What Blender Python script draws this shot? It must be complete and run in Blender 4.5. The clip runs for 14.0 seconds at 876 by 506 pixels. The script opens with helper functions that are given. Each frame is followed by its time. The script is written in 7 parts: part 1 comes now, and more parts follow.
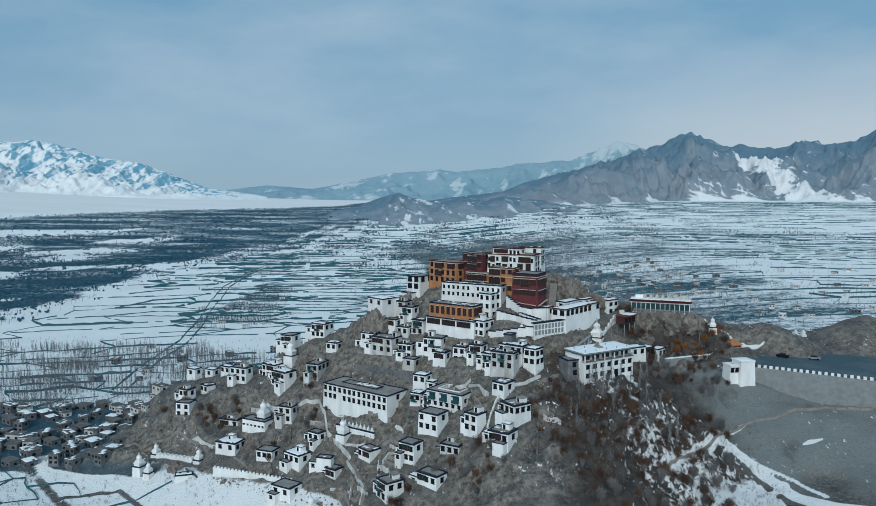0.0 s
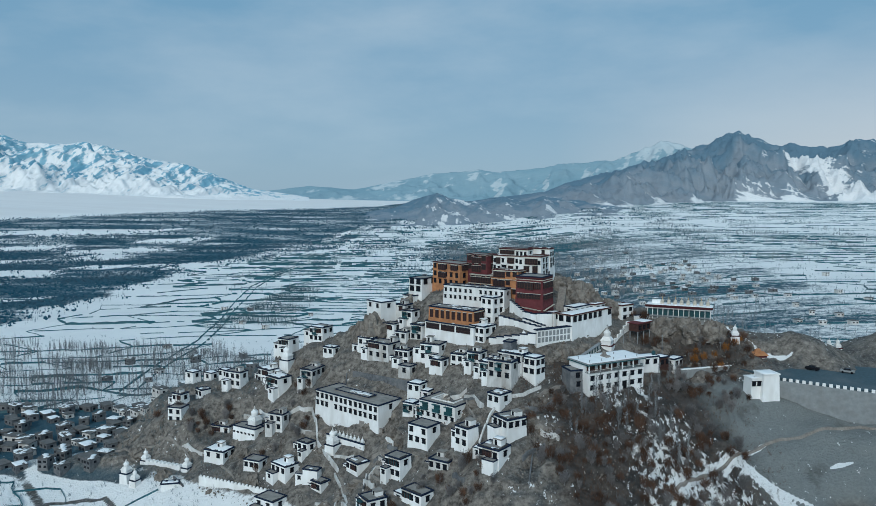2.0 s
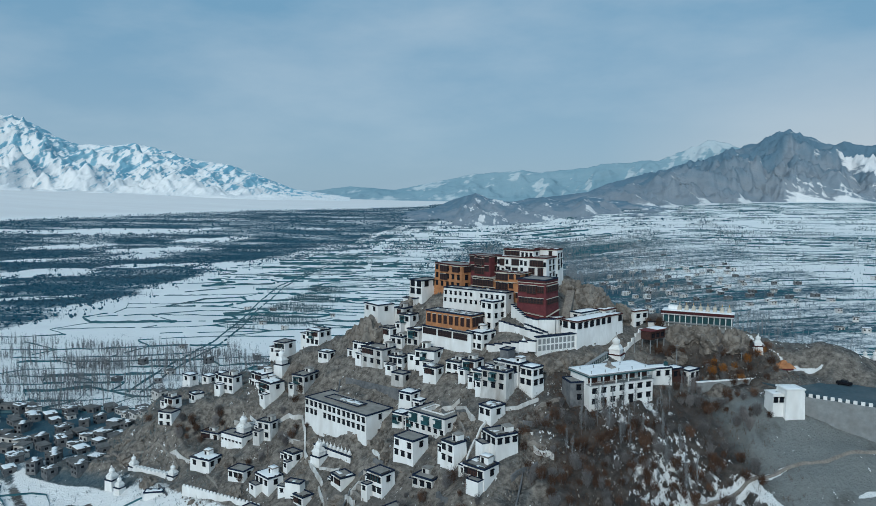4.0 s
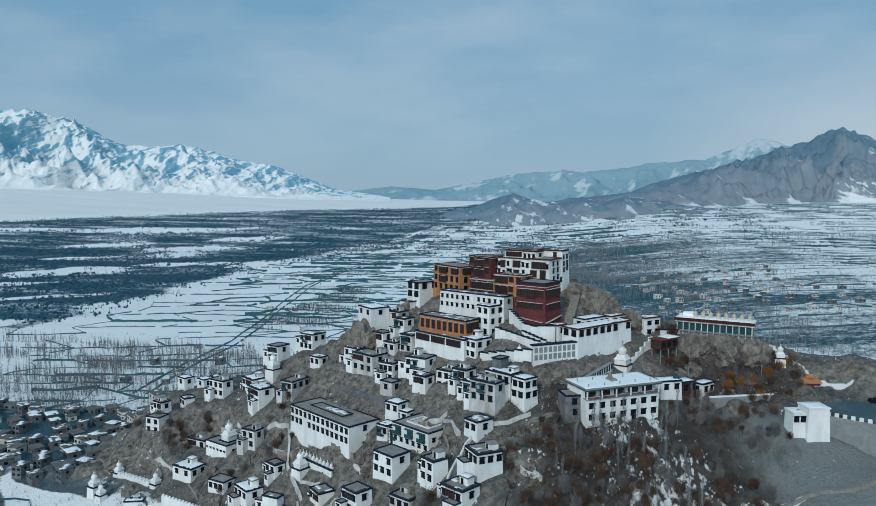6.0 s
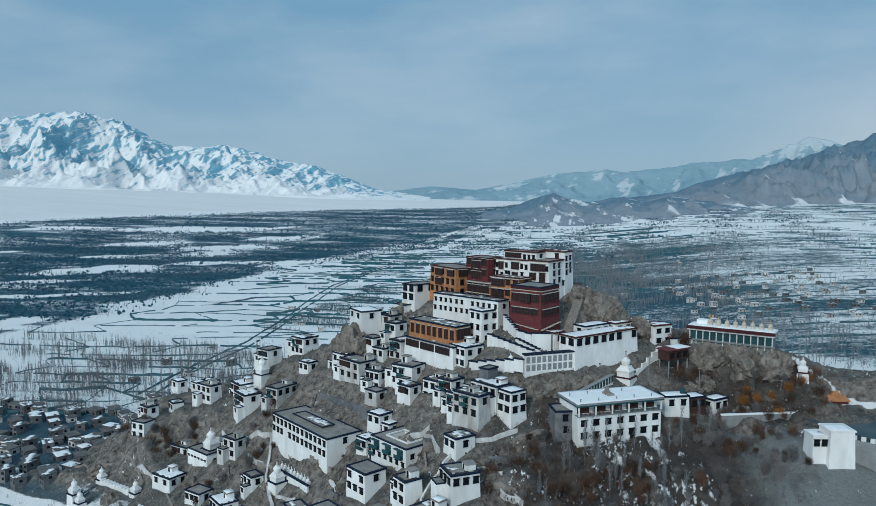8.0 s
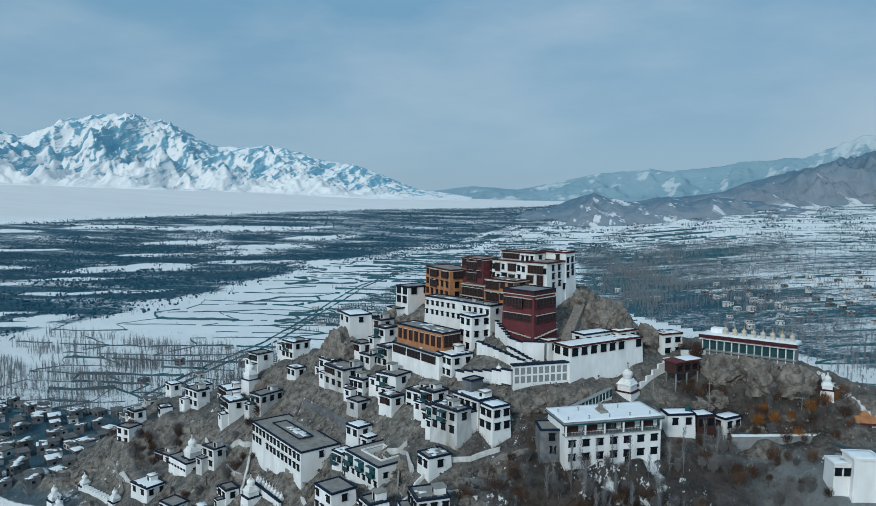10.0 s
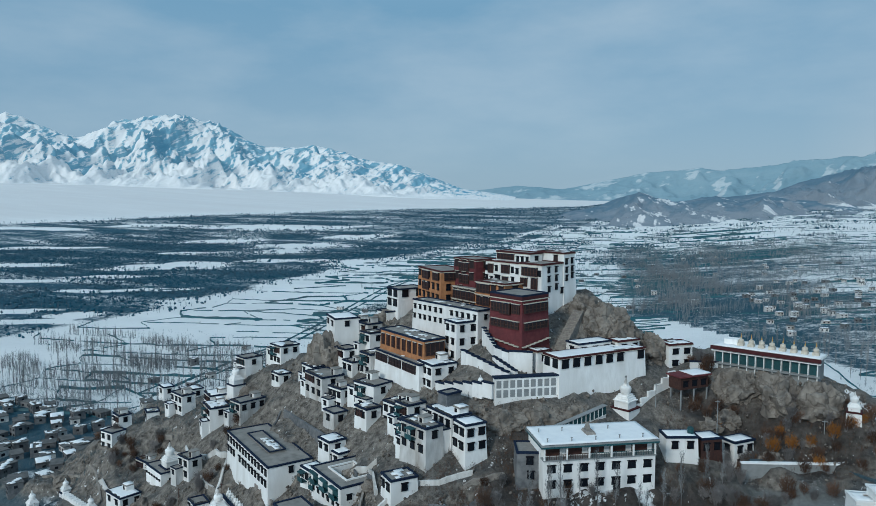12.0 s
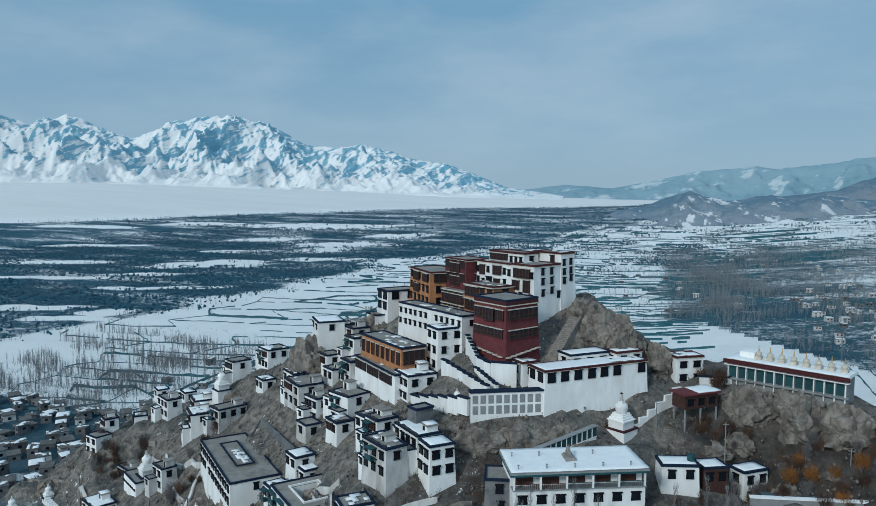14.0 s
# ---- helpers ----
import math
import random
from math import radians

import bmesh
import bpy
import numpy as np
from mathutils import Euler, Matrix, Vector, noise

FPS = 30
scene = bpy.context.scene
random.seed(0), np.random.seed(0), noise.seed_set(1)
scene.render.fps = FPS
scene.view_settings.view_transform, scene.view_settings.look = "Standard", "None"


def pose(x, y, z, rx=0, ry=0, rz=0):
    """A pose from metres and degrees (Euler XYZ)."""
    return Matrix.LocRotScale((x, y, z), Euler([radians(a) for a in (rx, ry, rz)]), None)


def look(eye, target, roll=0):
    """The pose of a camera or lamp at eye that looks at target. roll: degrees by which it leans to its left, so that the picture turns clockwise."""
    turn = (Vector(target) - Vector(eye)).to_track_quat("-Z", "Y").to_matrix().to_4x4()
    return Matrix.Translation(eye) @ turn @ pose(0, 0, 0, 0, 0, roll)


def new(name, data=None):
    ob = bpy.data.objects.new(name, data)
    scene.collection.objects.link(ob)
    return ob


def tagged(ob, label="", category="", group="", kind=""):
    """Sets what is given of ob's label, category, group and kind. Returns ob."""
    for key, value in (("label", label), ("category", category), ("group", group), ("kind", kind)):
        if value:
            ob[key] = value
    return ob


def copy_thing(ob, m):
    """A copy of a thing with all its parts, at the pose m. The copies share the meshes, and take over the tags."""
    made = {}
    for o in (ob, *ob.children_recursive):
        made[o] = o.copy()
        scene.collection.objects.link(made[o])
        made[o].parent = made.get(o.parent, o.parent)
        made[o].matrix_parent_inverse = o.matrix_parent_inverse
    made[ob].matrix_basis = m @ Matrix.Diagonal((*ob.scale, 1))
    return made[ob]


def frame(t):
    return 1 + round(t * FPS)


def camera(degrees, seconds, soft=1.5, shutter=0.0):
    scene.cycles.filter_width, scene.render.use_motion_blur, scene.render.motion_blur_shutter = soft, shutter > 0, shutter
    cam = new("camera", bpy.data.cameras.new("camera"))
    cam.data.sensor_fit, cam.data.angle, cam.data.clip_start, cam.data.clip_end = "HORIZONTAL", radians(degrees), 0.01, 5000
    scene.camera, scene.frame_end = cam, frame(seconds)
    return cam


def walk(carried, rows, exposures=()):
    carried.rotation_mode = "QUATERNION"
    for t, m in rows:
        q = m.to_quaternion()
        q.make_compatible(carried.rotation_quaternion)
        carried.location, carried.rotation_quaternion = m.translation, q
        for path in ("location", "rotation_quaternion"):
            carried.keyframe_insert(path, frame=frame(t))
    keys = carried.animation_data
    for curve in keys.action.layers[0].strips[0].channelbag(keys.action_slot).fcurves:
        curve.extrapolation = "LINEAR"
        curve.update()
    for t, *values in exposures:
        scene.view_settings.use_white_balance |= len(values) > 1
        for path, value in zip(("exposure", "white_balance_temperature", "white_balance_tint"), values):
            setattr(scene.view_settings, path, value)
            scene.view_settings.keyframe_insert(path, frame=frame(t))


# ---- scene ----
cam = camera(63.0, 14.0, 0.82)
METRES, EYE, TILT, LEAN, TURN = 150.0, 104.0, -5.0, 0.0, 0.0
ROWS = [
    (0.0, 0.0, 0.0, 0.0, 0.0, 0.0, -0.0),
    (0.5, 0.0247, 0.0238, 0.0, 0.81, 0.01, -0.07),
    (1.0, 0.051, 0.0502, 0.0003, 1.69, 0.02, -0.14),
    (1.5, 0.075, 0.075, 0.0006, 2.51, 0.03, -0.2),
    (2.0, 0.1007, 0.1026, 0.0006, 3.42, 0.05, -0.27),
    (2.5, 0.1237, 0.1279, 0.0008, 4.24, 0.06, -0.34),
    (3.0, 0.1482, 0.156, 0.0009, 5.14, 0.06, -0.42),
    (5.5, 0.259, 0.2947, 0.0033, 9.36, 0.06, -0.83),
    (6.0, 0.2809, 0.3245, 0.0039, 10.24, 0.04, -0.9),
    (6.5, 0.3006, 0.3523, 0.0044, 11.05, 0.03, -0.97),
    (7.0, 0.3217, 0.3829, 0.005, 11.93, 0.02, -1.05),
    (7.5, 0.3405, 0.4113, 0.0056, 12.74, 0.01, -1.14),
    (8.0, 0.3604, 0.4425, 0.0064, 13.63, -0.01, -1.22),
    (10.5, 0.4477, 0.5949, 0.0099, 18.0, -0.12, -1.6),
    (11.0, 0.4645, 0.6278, 0.0107, 18.93, -0.15, -1.68),
    (11.5, 0.4797, 0.6587, 0.0115, 19.81, -0.18, -1.75),
    (12.0, 0.4956, 0.6924, 0.0122, 20.77, -0.22, -1.83),
    (12.5, 0.5094, 0.7239, 0.013, 21.66, -0.27, -1.89),
    (13.0, 0.5238, 0.7585, 0.0136, 22.66, -0.31, -1.98),
    (13.5, 0.5367, 0.7904, 0.0143, 23.62, -0.36, -2.05),
    (14.0, 0.5501, 0.8251, 0.015, 24.68, -0.4, -2.13),
]
walk(cam, [(t, pose(0, 0, EYE, TILT, LEAN, TURN) @ pose(METRES * x, METRES * y, METRES * z, 90 + pitch, roll, yaw)) for t, x, y, z, yaw, pitch, roll in ROWS],
     exposures=[(0.0, -0.06, 5360, -3), (14.0, -0.06, 5360, -3)])
# ---- world, sun and exposure ----
SUN_AZ, SUN_EL = -168.0, 30.0      # degrees: azimuth from +y clockwise, height
world = bpy.data.worlds.new("world")
scene.world = world
world.use_nodes = True
wn, wl = world.node_tree.nodes, world.node_tree.links
wn.clear()
w_out, w_bg = wn.new("ShaderNodeOutputWorld"), wn.new("ShaderNodeBackground")
w_sky = wn.new("ShaderNodeTexSky")
w_sky.sky_type, w_sky.sun_disc = "NISHITA", False
w_sky.sun_elevation, w_sky.sun_rotation = radians(SUN_EL), radians(SUN_AZ)
w_geo, w_map = wn.new("ShaderNodeTexCoord"), wn.new("ShaderNodeMapping")
w_map.inputs["Scale"].default_value = (1.0, 1.0, 3.0)
w_noise = wn.new("ShaderNodeTexNoise")
w_noise.inputs["Scale"].default_value, w_noise.inputs["Detail"].default_value = 2.1, 6
w_noise.inputs["Roughness"].default_value = 0.56
w_sep, w_ramp, w_grey = wn.new("ShaderNodeSeparateXYZ"), wn.new("ShaderNodeValToRGB"), wn.new("ShaderNodeValToRGB")
w_mul, w_mix, w_add = wn.new("ShaderNodeMix"), wn.new("ShaderNodeMix"), wn.new("ShaderNodeMix")
for node in (w_mul, w_mix, w_add):
    node.data_type = "RGBA"
w_mul.blend_type, w_mul.inputs["Factor"].default_value = "MULTIPLY", 1.0
w_mul.inputs[7].default_value = (0.055, 0.055, 0.055, 1)
# overcast veil: colour by height over the horizon, patches by noise
w_ramp.color_ramp.elements[0].position, w_ramp.color_ramp.elements[0].color = 0.0, (0.40, 0.47, 0.53, 1)
w_ramp.color_ramp.elements[1].position, w_ramp.color_ramp.elements[1].color = 0.45, (0.42, 0.55, 0.66, 1)
for at, col in ((0.05, (0.37, 0.45, 0.53, 1)), (0.13, (0.315, 0.415, 0.51, 1)), (0.24, (0.25, 0.38, 0.495, 1))):
    w_ramp.color_ramp.elements.new(at).color = col
w_grey.color_ramp.elements[0].position, w_grey.color_ramp.elements[0].color = 0.42, (0.0, 0.0, 0.0, 1)
w_grey.color_ramp.elements[1].position, w_grey.color_ramp.elements[1].color = 0.68, (0.9, 0.9, 0.9, 1)
w_add.inputs[7].default_value = (0.48, 0.53, 0.585, 1)
# pale warm light low in the east
w_dot, w_east, w_glow, w_band = wn.new("ShaderNodeVectorMath"), wn.new("ShaderNodeMapRange"), wn.new("ShaderNodeMix"), wn.new("ShaderNodeMapRange")
w_dot.operation, w_glow.data_type = "DOT_PRODUCT", "RGBA"
w_dot.inputs[1].default_value = (0.68, 0.73, 0.10)
w_east.inputs["From Min"].default_value, w_east.inputs["From Max"].default_value = 0.80, 1.0
w_band.inputs["From Min"].default_value, w_band.inputs["From Max"].default_value, w_band.inputs["To Min"].default_value, w_band.inputs["To Max"].default_value = 0.06, 0.19, 0.95, 0.0
w_glow.inputs[7].default_value = (0.69, 0.625, 0.615, 1)
w_fac = wn.new("ShaderNodeMath")
w_fac.operation = "MULTIPLY"
wl.new(w_geo.outputs["Generated"], w_dot.inputs[0])
wl.new(w_dot.outputs["Value"], w_east.inputs["Value"])
wl.new(w_sep.outputs["Z"], w_band.inputs["Value"])
wl.new(w_east.outputs["Result"], w_fac.inputs[0])
wl.new(w_band.outputs["Result"], w_fac.inputs[1])
wl.new(w_fac.outputs[0], w_glow.inputs["Factor"])
w_mix.inputs["Factor"].default_value = 0.85
wl.new(w_geo.outputs["Generated"], w_map.inputs["Vector"])
wl.new(w_map.outputs["Vector"], w_noise.inputs["Vector"])
wl.new(w_geo.outputs["Generated"], w_sep.inputs["Vector"])
wl.new(w_sep.outputs["Z"], w_ramp.inputs["Fac"])
wl.new(w_noise.outputs["Fac"], w_grey.inputs["Fac"])
wl.new(w_grey.outputs["Color"], w_add.inputs["Factor"])
wl.new(w_ramp.outputs["Color"], w_add.inputs[6])
wl.new(w_sky.outputs["Color"], w_mul.inputs[6])
wl.new(w_mul.outputs[2], w_mix.inputs[6])
wl.new(w_add.outputs[2], w_glow.inputs[6])
wl.new(w_glow.outputs[2], w_mix.inputs[7])
wl.new(w_mix.outputs[2], w_bg.inputs["Color"])
w_bg.inputs["Strength"].default_value = 1.0
wl.new(w_bg.outputs["Background"], w_out.inputs["Surface"])

sun = new("sun", bpy.data.lights.new("sun", "SUN"))
sun.data.energy, sun.data.angle, sun.data.color = 1.85, radians(10), (1.0, 0.87, 0.755)
_a, _e = radians(SUN_AZ), radians(SUN_EL)
sun.matrix_world = look((math.sin(_a) * math.cos(_e) * 300, math.cos(_a) * math.cos(_e) * 300, math.sin(_e) * 300), (0, 0, 0))


# ---- materials ----
def mat(name, col, col2=None, scale=1.0, rough=0.85, bump=0.0, bump_scale=6.0, col3=None, scale3=0.12, amount3=0.5, metal=0.0, spec=0.3, per_object=0.0, stretch=(1, 1, 1)):
    """Two-scale mottled surface: col and col2 by fine noise, col3 by broad stains."""
    m = bpy.data.materials.new(name)
    m.use_nodes = True
    n, l = m.node_tree.nodes, m.node_tree.links
    b = n["Principled BSDF"]
    b.inputs["Roughness"].default_value, b.inputs["Metallic"].default_value = rough, metal
    b.inputs["Specular IOR Level"].default_value = spec
    geo = n.new("ShaderNodeNewGeometry")
    mp = n.new("ShaderNodeMapping")
    mp.inputs["Scale"].default_value = stretch
    l.new(geo.outputs["Position"], mp.inputs["Vector"])
    tex = n.new("ShaderNodeTexNoise")
    tex.inputs["Scale"].default_value, tex.inputs["Detail"].default_value = scale, 6
    l.new(mp.outputs["Vector"], tex.inputs["Vector"])
    ramp = n.new("ShaderNodeValToRGB")
    ramp.color_ramp.elements[0].position, ramp.color_ramp.elements[1].position = 0.32, 0.68
    ramp.color_ramp.elements[0].color = (*(col2 or [c * 0.8 for c in col]), 1)
    ramp.color_ramp.elements[1].color = (*col, 1)
    l.new(tex.outputs["Fac"], ramp.inputs["Fac"])
    out = ramp.outputs["Color"]
    if col3:
        t3 = n.new("ShaderNodeTexNoise")
        t3.inputs["Scale"].default_value, t3.inputs["Detail"].default_value = scale3, 5
        l.new(mp.outputs["Vector"], t3.inputs["Vector"])
        r3 = n.new("ShaderNodeMapRange")
        r3.inputs["From Min"].default_value, r3.inputs["From Max"].default_value = 0.45, 0.7
        r3.inputs["To Max"].default_value = amount3
        l.new(t3.outputs["Fac"], r3.inputs["Value"])
        mx = n.new("ShaderNodeMix")
        mx.data_type = "RGBA"
        l.new(r3.outputs["Result"], mx.inputs["Factor"])
        l.new(out, mx.inputs[6])
        mx.inputs[7].default_value = (*col3, 1)
        out = mx.outputs[2]
    if per_object:
        info, mr, hsv = n.new("ShaderNodeObjectInfo"), n.new("ShaderNodeMapRange"), n.new("ShaderNodeHueSaturation")
        mr.inputs["To Min"].default_value, mr.inputs["To Max"].default_value = 1 - per_object, 1 + per_object
        l.new(info.outputs["Random"], mr.inputs["Value"])
        l.new(mr.outputs["Result"], hsv.inputs["Value"])
        l.new(out, hsv.inputs["Color"])
        out = hsv.outputs["Color"]
    l.new(out, b.inputs["Base Color"])
    if bump:
        tb = n.new("ShaderNodeTexNoise")
        tb.inputs["Scale"].default_value, tb.inputs["Detail"].default_value = bump_scale, 5
        l.new(mp.outputs["Vector"], tb.inputs["Vector"])
        bp = n.new("ShaderNodeBump")
        bp.inputs["Strength"].default_value, bp.inputs["Distance"].default_value = bump, 0.2
        l.new(tb.outputs["Fac"], bp.inputs["Height"])
        l.new(bp.outputs["Normal"], b.inputs["Normal"])
    return m


M_WHITE = mat("limewash", (0.90, 0.888, 0.87), (0.79, 0.775, 0.755), 1.2, 0.9, 0.25, 3.0, (0.50, 0.46, 0.41), 0.30, 0.42, per_object=0.07, stretch=(1, 1, 0.35))
M_STAIN = mat("weathered_limewash", (0.72, 0.705, 0.685), (0.52, 0.505, 0.485), 0.9, 0.92, 0.4, 2.5, (0.30, 0.26, 0.22), 0.3, 0.7, per_object=0.1, stretch=(1, 1, 0.35))
M_BAND = mat("dark_cornice", (0.018, 0.030, 0.060), (0.011, 0.017, 0.034), 2.0, 0.9, spec=0.1)
M_MAROON = mat("maroon_twig_band", (0.07, 0.018, 0.020), (0.042, 0.012, 0.014), 3.0, 0.9)
M_RED = mat("red_ochre_wall", (0.150, 0.040, 0.043), (0.105, 0.026, 0.031), 0.8, 0.9, 0.25, 3.0, (0.09, 0.03, 0.034), 0.3, 0.5)
M_MUSTARD = mat("mustard_wall", (0.50, 0.236, 0.105), (0.36, 0.165, 0.073), 0.9, 0.9, 0.2, 3.0, (0.20, 0.10, 0.055), 0.4, 0.5)
M_MUD = mat("mud_roof", (0.27, 0.252, 0.23), (0.19, 0.177, 0.162), 0.7, 0.95, 0.4, 3.0, (0.36, 0.335, 0.305), 0.25, 0.6)
M_BRICK = mat("mud_brick_wall", (0.155, 0.157, 0.162), (0.080, 0.083, 0.090), 1.0, 0.95, 0.5, 4.0, (0.23, 0.225, 0.22), 0.3, 0.6, per_object=0.18)
M_GLASS = mat("window_glass", (0.010, 0.014, 0.022), (0.006, 0.008, 0.012), 1.5, 0.35, spec=0.15)
M_FRAME = mat("window_surround", (0.014, 0.015, 0.020), (0.008, 0.008, 0.011), 3.0, 0.85, spec=0.1)
M_TEAL = mat("teal_painted_wood", (0.026, 0.085, 0.094), (0.018, 0.055, 0.066), 2.0, 0.6, per_object=0.2)
M_WOOD = mat("dark_carved_wood", (0.075, 0.034, 0.026), (0.040, 0.021, 0.018), 2.5, 0.7, 0.2, 5.0)
M_SNOW = mat("snow", (0.90, 0.895, 0.89), (0.82, 0.82, 0.825), 0.6, 0.8, 0.3, 1.5, spec=0.2)
M_STONE = mat("rubble_stone", (0.30, 0.27, 0.24), (0.18, 0.16, 0.145), 1.6, 0.95, 0.7, 3.0, (0.38, 0.35, 0.31), 0.3, 0.5)
M_CONC = mat("grey_concrete", (0.30, 0.31, 0.31), (0.23, 0.24, 0.245), 0.8, 0.9, 0.2, 3.0, (0.20, 0.19, 0.18), 0.3, 0.5)
M_ROCK = mat("brown_crag", (0.245, 0.214, 0.183), (0.092, 0.080, 0.070), 0.7, 0.95, 1.0, 2.2, (0.35, 0.31, 0.265), 0.2, 0.6, stretch=(1, 1, 0.6))


def crack(m, scale, depth):
    """Adds dark fissures and their relief to a rock material."""
    n, l = m.node_tree.nodes, m.node_tree.links
    b = n["Principled BSDF"]
    geo, vor, rg, mx = n.new("ShaderNodeNewGeometry"), n.new("ShaderNodeTexVoronoi"), n.new("ShaderNodeMapRange"), n.new("ShaderNodeMix")
    vor.feature = "DISTANCE_TO_EDGE"
    vor.inputs["Scale"].default_value = scale
    warp, add = n.new("ShaderNodeTexNoise"), n.new("ShaderNodeVectorMath")
    warp.inputs["Scale"].default_value, warp.inputs["Detail"].default_value = scale * 2.5, 6
    add.operation = "ADD"
    l.new(geo.outputs["Position"], warp.inputs["Vector"])
    l.new(geo.outputs["Position"], add.inputs[0])
    amp = n.new("ShaderNodeVectorMath")
    amp.operation = "SCALE"
    amp.inputs["Scale"].default_value = 2.6
    l.new(warp.outputs["Color"], amp.inputs[0])
    l.new(amp.outputs[0], add.inputs[1])
    l.new(add.outputs[0], vor.inputs["Vector"])
    rg.inputs["From Max"].default_value, rg.inputs["To Min"].default_value, rg.inputs["To Max"].default_value = 0.07, depth, 0.0
    l.new(vor.outputs["Distance"], rg.inputs["Value"])
    mx.data_type = "RGBA"
    old = b.inputs["Base Color"].links[0].from_socket
    l.new(rg.outputs["Result"], mx.inputs["Factor"])
    l.new(old, mx.inputs[6])
    mx.inputs[7].default_value = (0.06, 0.048, 0.04, 1)
    l.new(mx.outputs[2], b.inputs["Base Color"])


crack(M_ROCK, 0.28, 0.6)
# second tones put the teal tint of the valley's distance into the scrub
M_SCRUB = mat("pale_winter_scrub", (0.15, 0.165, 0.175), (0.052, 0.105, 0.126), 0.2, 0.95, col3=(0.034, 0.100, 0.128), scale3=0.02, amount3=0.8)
M_DARKWOOD = mat("deep_brown_timber", (0.030, 0.019, 0.020), (0.015, 0.011, 0.013), 2.5, 0.7)
M_CREAM = mat("cream_ledge", (0.62, 0.56, 0.47), (0.45, 0.40, 0.33), 2.0, 0.85)
M_ASPHALT = mat("asphalt", (0.062, 0.098, 0.118), (0.044, 0.070, 0.086), 1.0, 0.8, col3=(0.14, 0.15, 0.155), scale3=0.1, amount3=0.5)
M_GOLD = mat("gilded_metal", (0.70, 0.45, 0.12), (0.5, 0.3, 0.08), 3.0, 0.35, metal=0.8)
M_BARK = mat("grey_bark", (0.21, 0.195, 0.19), (0.12, 0.112, 0.11), 2.0, 0.95, per_object=0.25)
M_TWIG = mat("bare_twigs", (0.27, 0.275, 0.28), (0.165, 0.175, 0.18), 0.8, 0.95, per_object=0.25)
M_ROW = mat("grey_poplar_rows", (0.205, 0.21, 0.22), (0.135, 0.14, 0.15), 0.5, 0.95, col3=(0.15, 0.14, 0.14), scale3=0.05, amount3=0.6)
M_GROVE = mat("grey_poplar_groves", (0.27, 0.285, 0.30), (0.17, 0.19, 0.205), 0.3, 0.95, col3=(0.165, 0.165, 0.165), scale3=0.02, amount3=0.6)
M_BUSH = mat("rust_brown_twigs", (0.135, 0.075, 0.047), (0.062, 0.042, 0.033), 0.7, 0.95, per_object=0.3)
M_RUST = mat("orange_willow_twigs", (0.36, 0.15, 0.03), (0.22, 0.09, 0.02), 0.8, 0.95, per_object=0.2)
# the blue of the river woods stands for the haze over the valley
M_WOODS = mat("hazed_winter_thicket", (0.036, 0.115, 0.168), (0.016, 0.070, 0.112), 0.06, 0.95, col3=(0.085, 0.125, 0.16), scale3=0.010, amount3=0.8)
# teal cast of shadows and distance is put into the hedge colour
M_HEDGE = mat("teal_shaded_hedge_scrub", (0.052, 0.145, 0.172), (0.026, 0.095, 0.122), 0.2, 0.95, col3=(0.10, 0.115, 0.12), scale3=0.02, amount3=0.6)
M_DARKMUD = mat("dark_mud_roof", (0.135, 0.130, 0.126), (0.080, 0.078, 0.077), 0.7, 0.95, 0.4, 3.0, (0.19, 0.18, 0.17), 0.25, 0.6)
M_TUFT = mat("dry_tufts", (0.105, 0.090, 0.080), (0.050, 0.045, 0.042), 0.8, 0.95)
M_FUEL = mat("stacked_twigs", (0.060, 0.056, 0.056), (0.024, 0.024, 0.027), 4.0, 0.95, 0.5, 8.0)
# thicket colour pushed to blue so that it looks hazy from afar
M_THICKET = mat("hazed_blue_thicket", (0.058, 0.118, 0.165), (0.032, 0.078, 0.118), 0.08, 0.95, col3=(0.105, 0.110, 0.130), scale3=0.012, amount3=0.8)


# ---- mesh helpers ----
def box(bm, x0, x1, y0, y1, z0, z1, tx=0.0, ty=0.0):
    """A box; tx, ty: how far each side leans in at the top."""
    v = [bm.verts.new(p) for p in ((x0, y0, z0), (x1, y0, z0), (x1, y1, z0), (x0, y1, z0),
                                   (x0 + tx, y0 + ty, z1), (x1 - tx, y0 + ty, z1), (x1 - tx, y1 - ty, z1), (x0 + tx, y1 - ty, z1))]
    for f in ((3, 2, 1, 0), (4, 5, 6, 7), (0, 1, 5, 4), (1, 2, 6, 5), (2, 3, 7, 6), (3, 0, 4, 7)):
        bm.faces.new([v[i] for i in f])


def ring(bm, x0, x1, y0, y1, z0, z1, t):
    """Four boxes butted to a frame of thickness t."""
    box(bm, x0, x1, y0, y0 + t, z0, z1)
    box(bm, x0, x1, y1 - t, y1, z0, z1)
    box(bm, x0, x0 + t, y0 + t, y1 - t, z0, z1)
    box(bm, x1 - t, x1, y0 + t, y1 - t, z0, z1)


